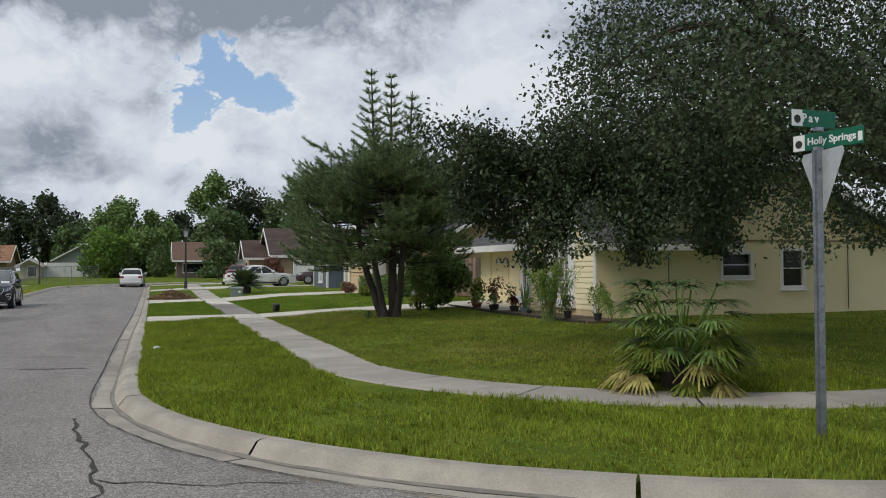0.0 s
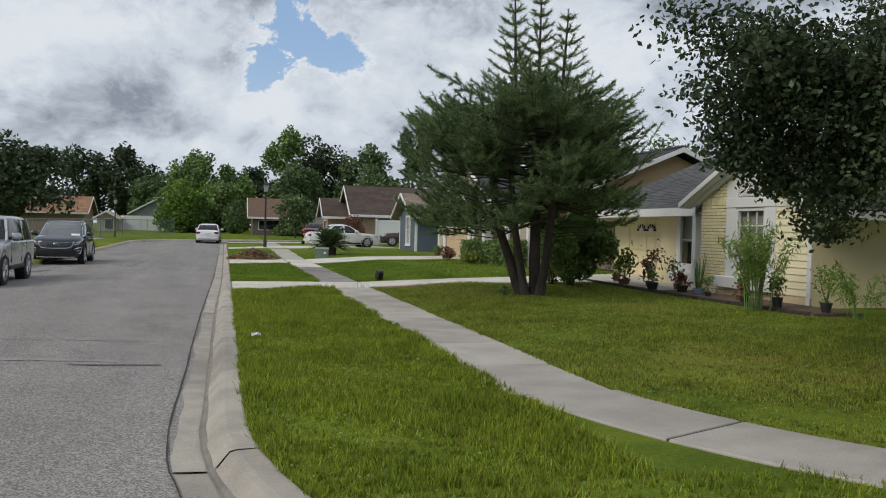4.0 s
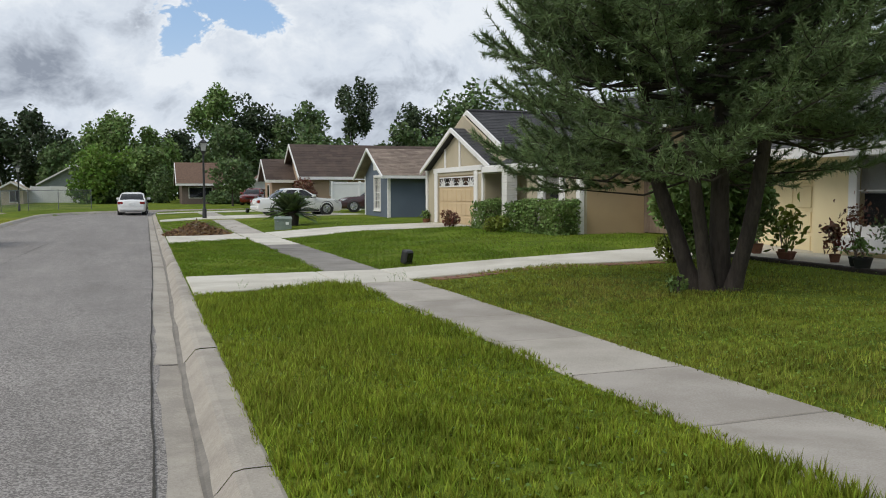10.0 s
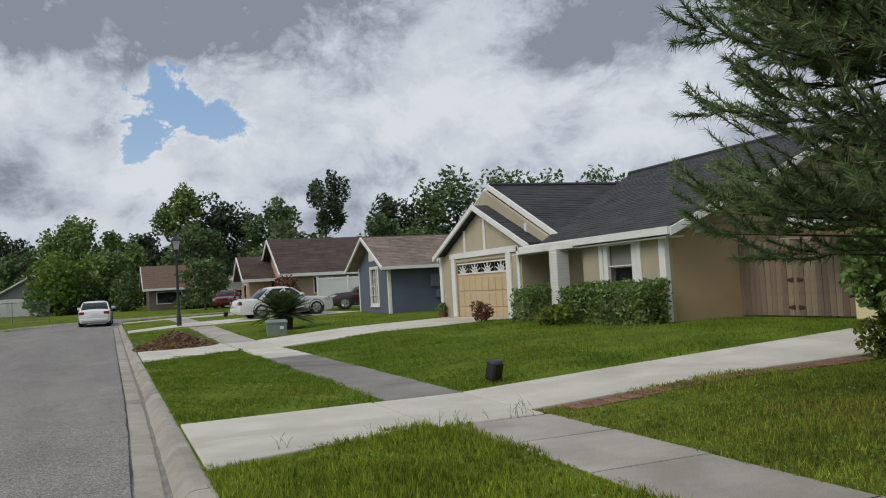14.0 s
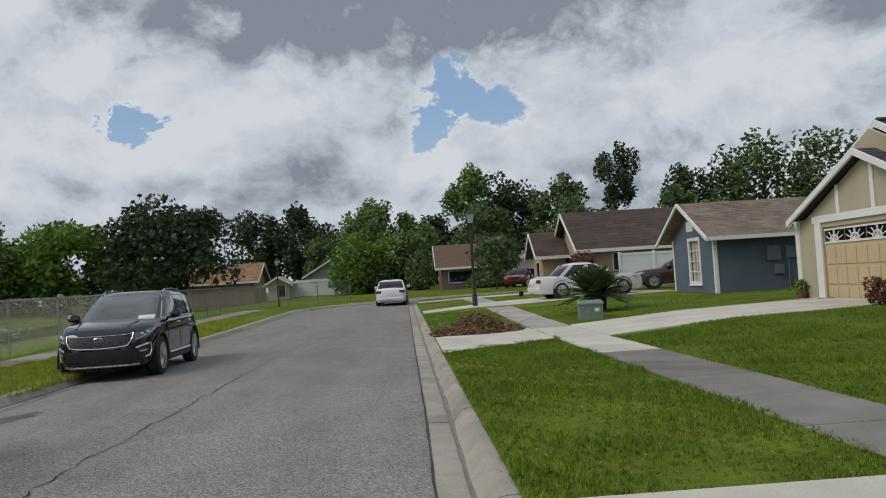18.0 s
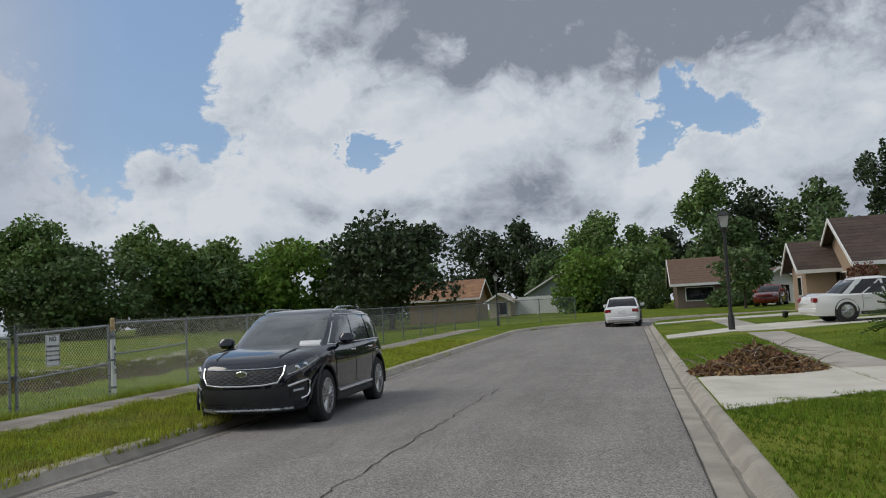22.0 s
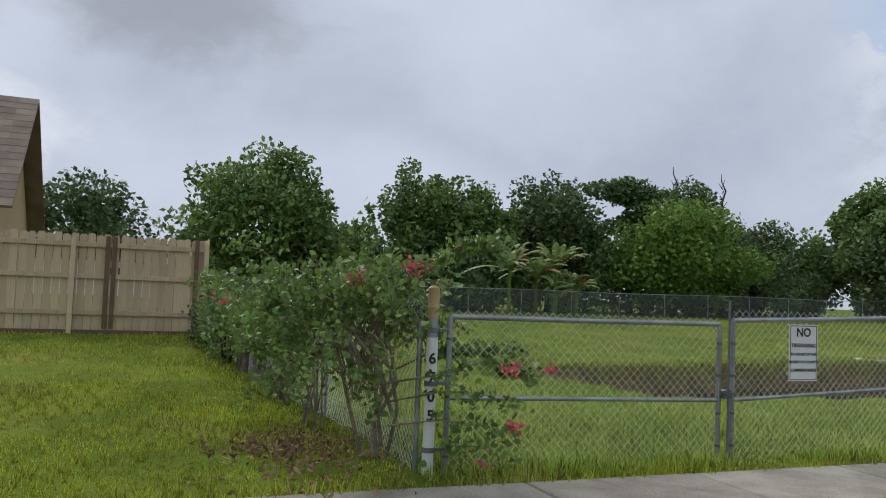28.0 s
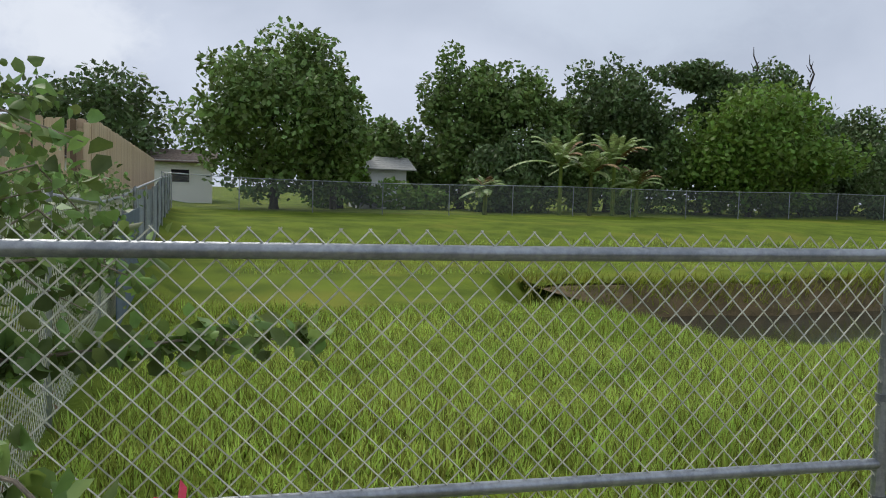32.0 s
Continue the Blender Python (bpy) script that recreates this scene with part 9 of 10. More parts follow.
def cycad(x, y):
    rng = random.Random(33)
    t = thing("cycad", "dark round cycad with stiff arching fronds", "cycad", pose(x, y, ground(x, y)))
    part("stump", Shape().lathe([(0.3, -0.05), (0.34, 0.4), (0.2, 0.7)], 10), BARK, t)
    for k in range(130):
        a, up = k * 2.4, rng.uniform(-0.1, 2.6)
        d = Vector((math.cos(a), math.sin(a), up)).normalized()
        ln = rng.uniform(0.95, 1.25)
        base = Vector((0, 0, 0.5))
        fr = Shape()
        across = Vector((-math.sin(a), math.cos(a), 0.12))
        for j in range(15):
            f = j / 14
            p = base + d * ln * f + Vector((0, 0, -0.28 * f * f))
            fr.v += [tuple(p - across * 0.008), tuple(p + across * 0.008)]
        for j in range(14):
            fr.f.append((2 * j, 2 * j + 1, 2 * j + 3, 2 * j + 2))
            if j > 1:
                for sgn, k0 in ((-1, 2 * j), (1, 2 * j + 1)):
                    e = Vector(fr.v[k0]) + (across * sgn + d * 0.5) * 0.2 * (1.1 - j / 22)
                    fr.v += [tuple(e), tuple(e + d * 0.04)]
                    fr.f.append((k0, len(fr.v) - 2, len(fr.v) - 1, k0 + 2))
        part("frond", fr, LEAF_DARK if k % 4 else LEAF_OAK, t)


cycad(5.75, 49.3)
tree("small round-headed tree on a slim trunk", (7.0, 82.6 + 3.5), 4.2, 1.7, LEAF_DARK, n=2600, size=0.22, trunk=0.09, bare=0.34, seed=41, lumps=14)
shrub("shrub", "leggy reddish shrub before the brown roofed house", (10.2, 70.6), (1.0, 1.0, 1.2), LEAF_RED, 1500, 0.16, seed=42, stems=10)


def brush_pile(x, y):
    rng, rr = np.random.default_rng(51), random.Random(51)
    t = thing("brush_pile", "heap of dry brown cut branches on the verge", "brush pile", pose(x, y, ground(x, y)))
    s = Shape()
    for k in range(130):
        a, r, h = rr.uniform(0, 6.28), rr.uniform(0, 1), rr.uniform(0.03, 0.4)
        c = Vector((math.cos(a) * r * 1.0, math.sin(a) * r * 0.8, h * (1.1 - r)))
        b = rr.uniform(0, 6.28)
        e = c + Vector((math.cos(b), math.sin(b), rr.uniform(-0.25, 0.45))) * rr.uniform(0.25, 0.7)
        e.z = max(e.z, 0.02)
        s.tube([c, (c + e) / 2 + Vector((0, 0, rr.uniform(-0.03, 0.08))), e], [0.012, 0.009, 0.004], 4)
    tagged(part("branch_heap", s, BARK_PALE, t), kind="stuff")
    n = 2600
    a, r = rng.uniform(0, 6.28, n), rng.random(n) ** 0.6
    p = np.stack([np.cos(a) * r * 1.15, np.sin(a) * r * 0.9, rng.random(n) * 0.5 * (1.05 - r) + 0.02], 1)
    part("dry_foliage", oval_leaves("dry_foliage", p, 0.11, 0.05, 0.0, rng), LEAF_DRY, t)
    part("green_foliage", oval_leaves("green_foliage", p[:160] + (0, 0, 0.03), 0.1, 0.05, 0.0, rng), LEAF_RED, t)


brush_pile(1.82, 45.1)


# flower bed and pots before the yellow house
bed = thing("flower_bed", "mulched flower bed edged with dark timber along the house", "flower bed", kind="structure")
part("mulch", Shape().box(10.42, 11.45, 19.5, 24.9, 0.1, ground(10.9, 22) + 0.06), SOIL, bed)
y = 19.6
while y < 27.8:
    x = 10.35 + 0.04 * math.sin(y)
    part("edging_timber", Shape().box(x, x + 0.11, y, y + 1.15, 0.15, ground(10.4, y) + 0.07, 0.015), TIMBER_DARK, bed)
    y += 1.17


def potted(x, y, pot, r, h, plant, leaf, n, size, ph, seed, label):
    z = max(ground(x, y), 0.34 if x > 11.3 and y > 24.9 else 0) + 0.05
    t = thing("potted_plant", label, "potted plant", pose(x, y, z))
    part("pot", Shape().lathe([(r * 0.7, 0), (r * 0.95, h * 0.85), (r, h * 0.86), (r, h), (r * 0.9, h), (r * 0.86, h * 0.88)], 16), pot, t, smooth=True)
    part("soil", Shape().lathe([(r * 0.87, h * 0.84), (r * 0.86, h * 0.9)], 12), SOIL, t)
    rng, rr = np.random.default_rng(seed), random.Random(seed)
    if plant == "sword":
        q = []
        for k in range(14):
            a = k * 2.4
            q += blades((math.cos(a) * r * 0.4, math.sin(a) * r * 0.4, h * 0.9), [(math.cos(a) * 0.14, math.sin(a) * 0.14, 1)], ph, 0.035, 0.02, rr)
        part("foliage", cloud_mesh("leaves", np.array(q, dtype=np.float32), 4), leaf, t)
        return
    s = Shape()
    ends = []
    for k in range(5):
        a, rad = rr.uniform(0, 6.28), rr.uniform(0.2, 0.5) * ph
        e = Vector((math.cos(a) * rad * 0.6, math.sin(a) * rad * 0.6, h + ph * rr.uniform(0.6, 1.0)))
        s.tube([(0, 0, h * 0.85), e * 0.6 + Vector((0, 0, 0.05)), e], [0.01, 0.007, 0.003], 4)
        ends.append(e)
    part("stem_clump", s, BARK_PALE if plant != "green" else LEAF_MID, t)
    p = np.concatenate([np.array(e) + rng.normal(size=(n // 5, 3)) * ph * 0.16 for e in ends] + [np.stack([rng.normal(size=n // 4) * r, rng.normal(size=n // 4) * r, h + rng.random(n // 4) * ph * 0.6], 1)])
    part("foliage", oval_leaves("leaves", p, size, size * 0.5, 0.1, rng), leaf, t)


for k, row in enumerate(((11.0, 28.05, TERRACOTTA, 0.2, 0.34, "bush", LEAF_MID, 160, 0.1, 0.35, "leafy plant in a large terracotta pot"), (10.7, 27.3, TERRACOTTA, 0.15, 0.32, "bush", LEAF_MID, 150, 0.09, 0.45, "bushy plant in a terracotta pot on the step"),
                         (10.75, 26.7, TERRACOTTA, 0.24, 0.3, "green", LEAF_YELLOW, 130, 0.16, 0.8, "tall yellow-green croton in a wide terracotta pot"), (10.8, 26.1, TERRACOTTA, 0.18, 0.25, "bush", LEAF_RED, 200, 0.11, 0.6, "red-leaved plant in a terracotta pot"),
                         (10.6, 25.5, POT_DARK, 0.16, 0.24, "bush", LEAF_RED, 220, 0.08, 0.75, "tall reddish shrub in a dark pot"), (10.55, 24.9, POT_DARK, 0.25, 0.26, "bush", LEAF_MID, 200, 0.08, 0.25, "low plant in a wide dark tub"),
                         (10.6, 24.35, POT_DARK, 0.24, 0.26, "bush", LEAF_RED, 180, 0.1, 0.35, "low reddish plant in a wide dark tub"), (10.85, 23.75, POT_BLUE, 0.2, 0.28, "sword", LEAF_DARK, 0, 0.1, 1.05, "tall snake plant in a pale blue pot"),
                         (10.7, 22.9, POT_DARK, 0.15, 0.22, "bush", LEAF_MID, 160, 0.07, 0.3, "small green plant in a dark pot"), (10.7, 22.3, TERRACOTTA, 0.16, 0.22, "bush", LEAF_MID, 150, 0.08, 0.35, "green plant in a small terracotta pot"),
                         (10.6, 21.6, POT_DARK, 0.17, 0.22, "bush", LEAF_RED, 180, 0.1, 0.35, "red-leaved plant in a dark pot"), (10.45, 20.4, POT_DARK, 0.16, 0.3, "green", LEAF_MID, 220, 0.08, 0.4, "leafy green shrub in a black nursery pot"),
                         (10.7, 19.8, POT_DARK, 0.16, 0.28, "green", LEAF_MID, 200, 0.07, 0.5, "tall thin shrub in a black nursery pot"), (11.2, 25.05, TERRACOTTA, 0.13, 0.25, "bush", LEAF_DARK, 160, 0.08, 0.7, "dark plant in a terracotta pot by the post"),
                         (10.6, 46.5, TERRACOTTA, 0.22, 0.35, "bush", LEAF_MID, 260, 0.11, 0.4, "leafy plant in a terracotta pot at the garage corner"), (12.0, 19.5, POT_DARK, 0.14, 0.25, "green", LEAF_MID, 160, 0.06, 0.6, "slender shrub in a black pot by the wall"))):
    potted(row[0] + 0.14 * math.sin(k * 2.3), row[1] + 0.17 * math.sin(k * 4.1), row[2], row[3] * (0.62 + 0.1 * math.sin(k * 3.7)), row[4] * (0.56 + 0.12 * math.sin(k * 5.3)), row[5], row[6], int(row[7] * 0.62), row[8], row[9] * (0.85 + 0.2 * math.sin(k * 1.7)), 60 + k, row[10])


def canes(x, y, n, h, label, seed):
    """A clump of thin upright canes with narrow leaves."""
    rng, rr = np.random.default_rng(seed), random.Random(seed)
    t = thing("cane_clump", label, "cane clump", pose(x, y, ground(x, y)))
    s, pts = Shape(), []
    for k in range(n):
        a, r = rr.uniform(0, 6.28), rr.uniform(0.02, 0.24)
        lean = Vector((math.cos(a), math.sin(a), 0)) * rr.uniform(0.1, 0.65)
        top = h * rr.uniform(0.7, 1.05)
        p = [Vector((math.cos(a) * r, math.sin(a) * r, 0)) + lean * f * f + Vector((0, 0, top * f)) for f in (0, 0.3, 0.6, 0.85, 1)]
        s.tube(p, [0.008, 0.007, 0.006, 0.004, 0.002], 5)
        for j in range(56):
            f = rng.uniform(0.4, 1.0)
            pts.append(np.array(p[0].lerp(p[4], f)) + rng.normal(size=3) * 0.05 + np.array(lean) * (f * f - f))
    tagged(part("thicket", s, LEAF_MID, t), kind="stuff")
    part("foliage", oval_leaves("foliage", pts, 0.15, 0.02, -0.5, rng), LEAF_CANE, t)


canes(10.0, 20.5, 30, 1.62, "clump of tall green canes before the bay window", 71)
canes(10.9, 19.0, 8, 0.9, "clump of thin green stems beside the wall", 72)


# ---- shrub and vines at the gate ----
def bougainvillea():
    rng, rr = np.random.default_rng(81), random.Random(81)
    t = thing("bougainvillea", "sprawling bougainvillea shrub with pink flowers growing over the gate post", "shrub", pose(0, 0, 0))
    s, pts = Shape(), []

    def twig(p, count, r0, loose=0.05, start=0.25):
        """A bent shoot with leaves along it."""
        p = [Vector(q) for q in p]
        s.tube(p, [r0 * (1 - 0.8 * k / (len(p) - 1)) for k in range(len(p))], 6)
        for j in range(count):
            f = rng.uniform(start, 1.02) * (len(p) - 1)
            k = min(int(f), len(p) - 2)
            pts.append(np.array(p[k].lerp(p[k + 1], f - k)) + rng.normal(size=3) * (loose, loose, loose * 0.9))

    # the woody trunk, its forks and the arching branches that carry the canopy
    foot = Vector((-10.85, 38.35, ground(-10.85, 38.35) - 0.05))
    s.tube([foot, foot + Vector((0.03, -0.04, 0.35)), foot + Vector((0.12, 0.02, 0.7)), foot + Vector((0.1, -0.1, 1.05))], [0.034, 0.026, 0.02, 0.014], 9)
    s.tube([foot + Vector((-0.1, -0.08, 0)), foot + Vector((-0.18, -0.2, 0.45)), foot + Vector((-0.1, -0.35, 0.95)), foot + Vector((0.05, -0.5, 1.4))], [0.022, 0.018, 0.014, 0.009], 8)
    s.tube([foot + Vector((0.08, 0.06, 0)), foot + Vector((0.25, 0.1, 0.5)), foot + Vector((0.32, 0.0, 0.85)), foot + Vector((0.2, -0.25, 1.15)), foot + Vector((0.25, -0.6, 1.25))], [0.02, 0.017, 0.014, 0.011, 0.008], 8)
    for k in range(46):
        a = k * 2.4 + rr.uniform(-0.4, 0.4)
        out, h = rr.uniform(0.35, 1.1), rr.uniform(1.2, 1.95)
        if math.sin(a) > 0.3:
            out *= 0.55
        b = foot + Vector((rr.uniform(-0.15, 0.25), rr.uniform(-0.3, 0.05), rr.uniform(0.55, 1.0)))
        e = Vector((foot.x + math.cos(a) * out * 0.9, foot.y - 0.2 + math.sin(a) * out, h))
        m = b.lerp(e, 0.55) + Vector((0, 0, 0.2))
        tip = e + Vector((math.cos(a) * 0.3, math.sin(a) * 0.3, rr.uniform(-0.35, 0.1)))
        twig([b, m, e, tip], 50, 0.009, 0.075, 0.45)
    # bushes further back along the side fence
    for bx, by, n, size in ((-12.3, 38.1, 9, 0.8), (-14.4, 38.2, 22, 1.0), (-15.6, 38.1, 10, 0.75), (-17.2, 38.1, 16, 0.85)):
        z = ground(bx, by)
        for k in range(n):
            a = k * 2.4
            h, out = rr.uniform(0.7, 1.7) * size, rr.uniform(0.3, 1.1) * size
            e = Vector((bx + math.cos(a) * out, by - 0.1 + math.sin(a) * out * 0.5, z + h))
            twig([(bx + rr.uniform(-0.1, 0.1), by + rr.uniform(-0.1, 0.1), z - 0.05), (bx + math.cos(a) * out * 0.4, by + math.sin(a) * out * 0.25, z + h * 0.7), e, e + Vector((math.cos(a) * 0.35, math.sin(a) * 0.2, rr.uniform(-0.35, 0.1)))], 85, 0.013, 0.1, 0.3)
    # long shoots: through the wire, over the post, high above the canopy and towards the street
    twig([(-10.7, 38.35, 0.9), (-10.4, 38.62, 1.1), (-10.25, 38.8, 1.14), (-10.36, 39.2, 1.16), (-10.49, 39.58, 1.13)], 240, 0.01, 0.035)
    twig([(-10.5, 38.3, 0.85), (-9.9, 38.5, 0.98), (-9.55, 38.75, 1.12), (-9.38, 38.95, 1.12), (-9.32, 39.08, 1.0)], 120, 0.011, 0.045)
    twig([(-10.5, 38.35, 0.7), (-9.95, 38.6, 0.85), (-9.6, 38.85, 0.86), (-9.4, 39.0, 0.78)], 75, 0.01, 0.045)
    twig([(-10.5, 38.35, 0.5), (-10.0, 38.6, 0.62), (-9.75, 38.9, 0.6), (-9.65, 39.1, 0.55)], 75, 0.01, 0.05)
    twig([(-10.6, 38.5, 0.2), (-10.1, 38.7, 0.4), (-9.9, 38.9, 0.42), (-9.8, 39.15, 0.3)], 70, 0.009, 0.06)
    twig([(-10.7, 38.4, 1.1), (-10.5, 38.7, 1.36), (-10.55, 38.9, 1.38), (-10.59, 39.07, 1.3)], 45, 0.008, 0.035)
    twig([(-10.85, 38.2, 1.3), (-10.85, 38.2, 1.8), (-10.82, 38.19, 2.1), (-10.8, 38.18, 2.34)], 95, 0.009, 0.03)
    twig([(-10.8, 37.95, 1.3), (-10.7, 37.95, 1.8), (-10.6, 37.98, 2.06), (-10.55, 38.0, 2.2)], 95, 0.009, 0.035)
    twig([(-10.7, 38.1, 1.3), (-10.0, 38.4, 1.85), (-9.5, 38.62, 2.02), (-9.24, 38.8, 1.93)], 140, 0.01, 0.05)
    twig([(-10.7, 38.2, 1.3), (-10.1, 38.4, 1.75), (-9.6, 38.6, 1.98), (-9.38, 38.72, 1.95)], 110, 0.01, 0.05)
    twig([(-10.8, 38.0, 1.2), (-10.3, 37.9, 1.6), (-9.95, 37.8, 1.75), (-9.75, 37.75, 1.68)], 120, 0.011, 0.055)
    twig([(-11.0, 38.0, 1.1), (-11.0, 37.5, 1.5), (-11.0, 37.1, 1.7), (-11.0, 36.75, 1.64)], 110, 0.012, 0.05)
    twig([(-10.9, 38.0, 0.9), (-10.6, 37.7, 1.1), (-10.4, 37.45, 1.02), (-10.3, 37.3, 0.85)], 110, 0.012, 0.07)
    twig([(-10.9, 38.1, 0.8), (-10.4, 38.0, 1.0), (-10.05, 37.95, 0.92), (-9.85, 38.0, 0.72)], 120, 0.012, 0.08)
    # bare crossing stems beside the post
    for bend in ([(-10.75, 38.3, 0.5), (-10.5, 38.4, 0.85), (-10.45, 38.3, 1.2), (-10.3, 38.45, 1.6)], [(-10.7, 38.35, 0.3), (-10.45, 38.2, 0.8), (-10.5, 37.9, 1.35)], [(-10.6, 38.4, 0.6), (-10.35, 38.15, 1.05), (-10.25, 37.9, 1.32)]):
        s.tube(bend, [0.02 - 0.004 * i for i in range(len(bend))], 7)
    tagged(part("stem_clump", s, BARK_PALE, t), kind="stuff")
    for n, c, r in ((1000, (-10.95, 38.0, 1.68), (0.85, 0.75, 0.42)), (350, (-10.95, 37.6, 1.3), (0.6, 0.5, 0.3)), (900, (-14.4, 38.0, 1.15), (1.0, 0.55, 0.5))):
        pts += list(blob_points(n, c, r, rng, 0.15, 26, 0.26))
    p = np.array(pts)
    k = rng.random(len(p))
    part("foliage", oval_leaves("leaves", p[k < 0.72], 0.063, 0.047, 0.5, rng), LEAF_VINE, t)
    part("pale_foliage", oval_leaves("pale_foliage", p[(k >= 0.72) & (k < 0.93)], 0.06, 0.044, 0.4, rng), LEAF_VINE_PALE, t)
    part("young_foliage", oval_leaves("young_foliage", p[k >= 0.93], 0.055, 0.04, 0.3, rng), LEAF_CANE, t)
    for c, n, r in (((-9.98, 38.34, 1.82), 46, 0.045), ((-9.79, 37.79, 1.70), 30, 0.036), ((-9.63, 39.09, 0.6), 22, 0.04), ((-9.12, 38.77, 1.1), 22, 0.036), ((-9.29, 39.18, 1.08), 9, 0.03), ((-11.0, 37.0, 1.5), 14, 0.04), ((-9.9, 38.95, 0.3), 12, 0.04), ((-11.6, 37.7, 1.35), 8, 0.04)):
        tagged(part("bloom", oval_leaves("bloom", np.array(c) + rng.normal(size=(n, 3)) * (r, r, r * 0.7), 0.036, 0.03, 0.0, rng), PETAL, t), "bright pink papery flowers", kind="stuff")
    part("white_blossom", oval_leaves("white_blossom", np.stack([rng.uniform(-19.0, -17.2, 40), rng.uniform(37.6, 38.1, 40), rng.uniform(0.7, 1.5, 40)], 1), 0.09, 0.08, 0, rng), PETAL_WHITE, t)


bougainvillea()
shrub("shrub", "thin weedy bush beside the wooden fence", (-17.6, 37.9), (1.5, 0.6, 0.75), LEAF_MID, 1600, 0.09, seed=83)
shrub("shrub", "low dark weeds under the side fence", (-19.4, 37.8), (0.8, 0.4, 0.4), LEAF_DARK, 700, 0.08, seed=84)
chips = thing("wood_chips", "scatter of wood chips and dead leaves under the shrub", "wood chips", pose(-11.6, 37.7, ground(-11.6, 37.7)))
cr = np.random.default_rng(85)
part("chip_layer", oval_leaves("chip_layer", np.stack([cr.normal(size=900) * 0.8, cr.normal(size=900) * 0.35, cr.random(900) * 0.04], 1), 0.07, 0.03, 0, cr), MULCH, chips)


def banana(x, y, h, seed, dry=False):
    rr = random.Random(seed)
    t = thing("banana_plant", "banana plant with long ragged arching leaves", "banana plant", pose(x, y, ground(x, y)), "banana plants")
    part("stem", Shape().tube([(0, 0, -0.1), (0.03, 0, h * 0.48)], [0.13, 0.09], 8), LEAF_YELLOW, t)
    for k in range(22):
        a, up = k * 2.4, rr.uniform(0.2, 3.0)
        q = []
        d = Vector((math.cos(a), math.sin(a), up)).normalized()
        ln = h * rr.uniform(0.45, 0.68)
        side = Vector((-math.sin(a), math.cos(a), 0))
        for j in range(12):
            f0, f1 = j / 12, (j + 0.92) / 12
            for s in (-1, 1):
                def on(f):
                    return Vector((0, 0, h * 0.46)) + d * ln * f + Vector((0, 0, -0.5 * ln * f * f))
                w = 0.25 * math.sin(math.pi * min(1, 0.1 + f0 * 0.88))
                q.append([on(f0), on(f1), on(f1) + side * s * w + Vector((0, 0, -0.09)), on(f0) + side * s * w + Vector((0, 0, -0.06))])
        part("leaf", cloud_mesh("leaf", np.array(q, dtype=np.float32), 4), LEAF_DRY if k > 18 else LEAF_BANANA, t)


for k, (x, y, h) in enumerate(((-47.2, 57.6, 3.6), (-46.9, 59.2, 3.0), (-47.4, 60.8, 3.7), (-47.0, 62.0, 2.3), (-47.0, 53.4, 1.7))):
    banana(x, y, h * 1.55, 90 + k)


def snag(x, y, h, seed):
    rr = random.Random(seed)
    t = thing("dead_tree", "bare dead trunk rising above the trees", "tree", pose(x, y, ground(x, y)))
    s = Shape()
    s.tube([(0, 0, 0), (0.2, 0, h * 0.5), (0.05, 0.1, h * 0.8), (0.25, 0.3, h * 0.88), (-0.05, 0.1, h * 0.95), (0.15, -0.1, h)], [0.2, 0.16, 0.1, 0.07, 0.045, 0.02], 7)
    for k in range(4):
        z = h * rr.uniform(0.75, 0.92)
        a = rr.uniform(0, 6.28)
        s.tube([(0.1, 0.1, z), (0.1 + math.cos(a) * 0.4, 0.1 + math.sin(a) * 0.4, z + 0.5)], [0.05, 0.015], 5)
    part("trunk", s, BARK, t)


snag(-58.8, 77.8, 11.9, 1)
snag(-58.0, 82.0, 11.6, 2)
snag(-52.4, 46.6, 8.2, 3)

wires = thing("utility_pole", "weathered utility pole beyond the trees", "utility pole", pose(-59, 57.5, 0))
part("pole", Shape().tube([(0, 0, 0), (0, 0, 9.2)], [0.15, 0.11], 8), BARK_PALE, wires)

# ---- grass ----
SLABS = [(0.75, 4.1, 27.95, 29.8), (0.75, 1.5, 27.4, 29.85), (1.5, 2.4, 27.7, 29.8), (2.9, 4.1, 27.7, 30.0), (4.1, 7, 28.2, 29.9), (7, 12.7, 28.25, 30.2), (0.75, 1.4, 40.65, 44.45), (1.4, 2.2, 41.05, 44.8), (2.2, 3.1, 41.5, 45.2), (4.1, 10.9, 41.75, 45.6), (0.75, 16, 55.0, 65.0), (10.3, 13, 19.4, 28.2), (0.7, 3.0, 44.4, 45.9)]


def allowed(x, y):
    d = verge(x, y)
    if d < (-0.24 - 0.07 * math.sin(y * 2.3) * math.sin(y * 0.71) if x < 0 else -0.03):
        return False
    if x > 0 and -0.96 < behind_walk(x, y) < -0.05:
        return False
    if -9.6 < x < -8.48 and y < 74:
        return False
    return not any(a < x < b and c < y < e for a, b, c, e in SLABS)


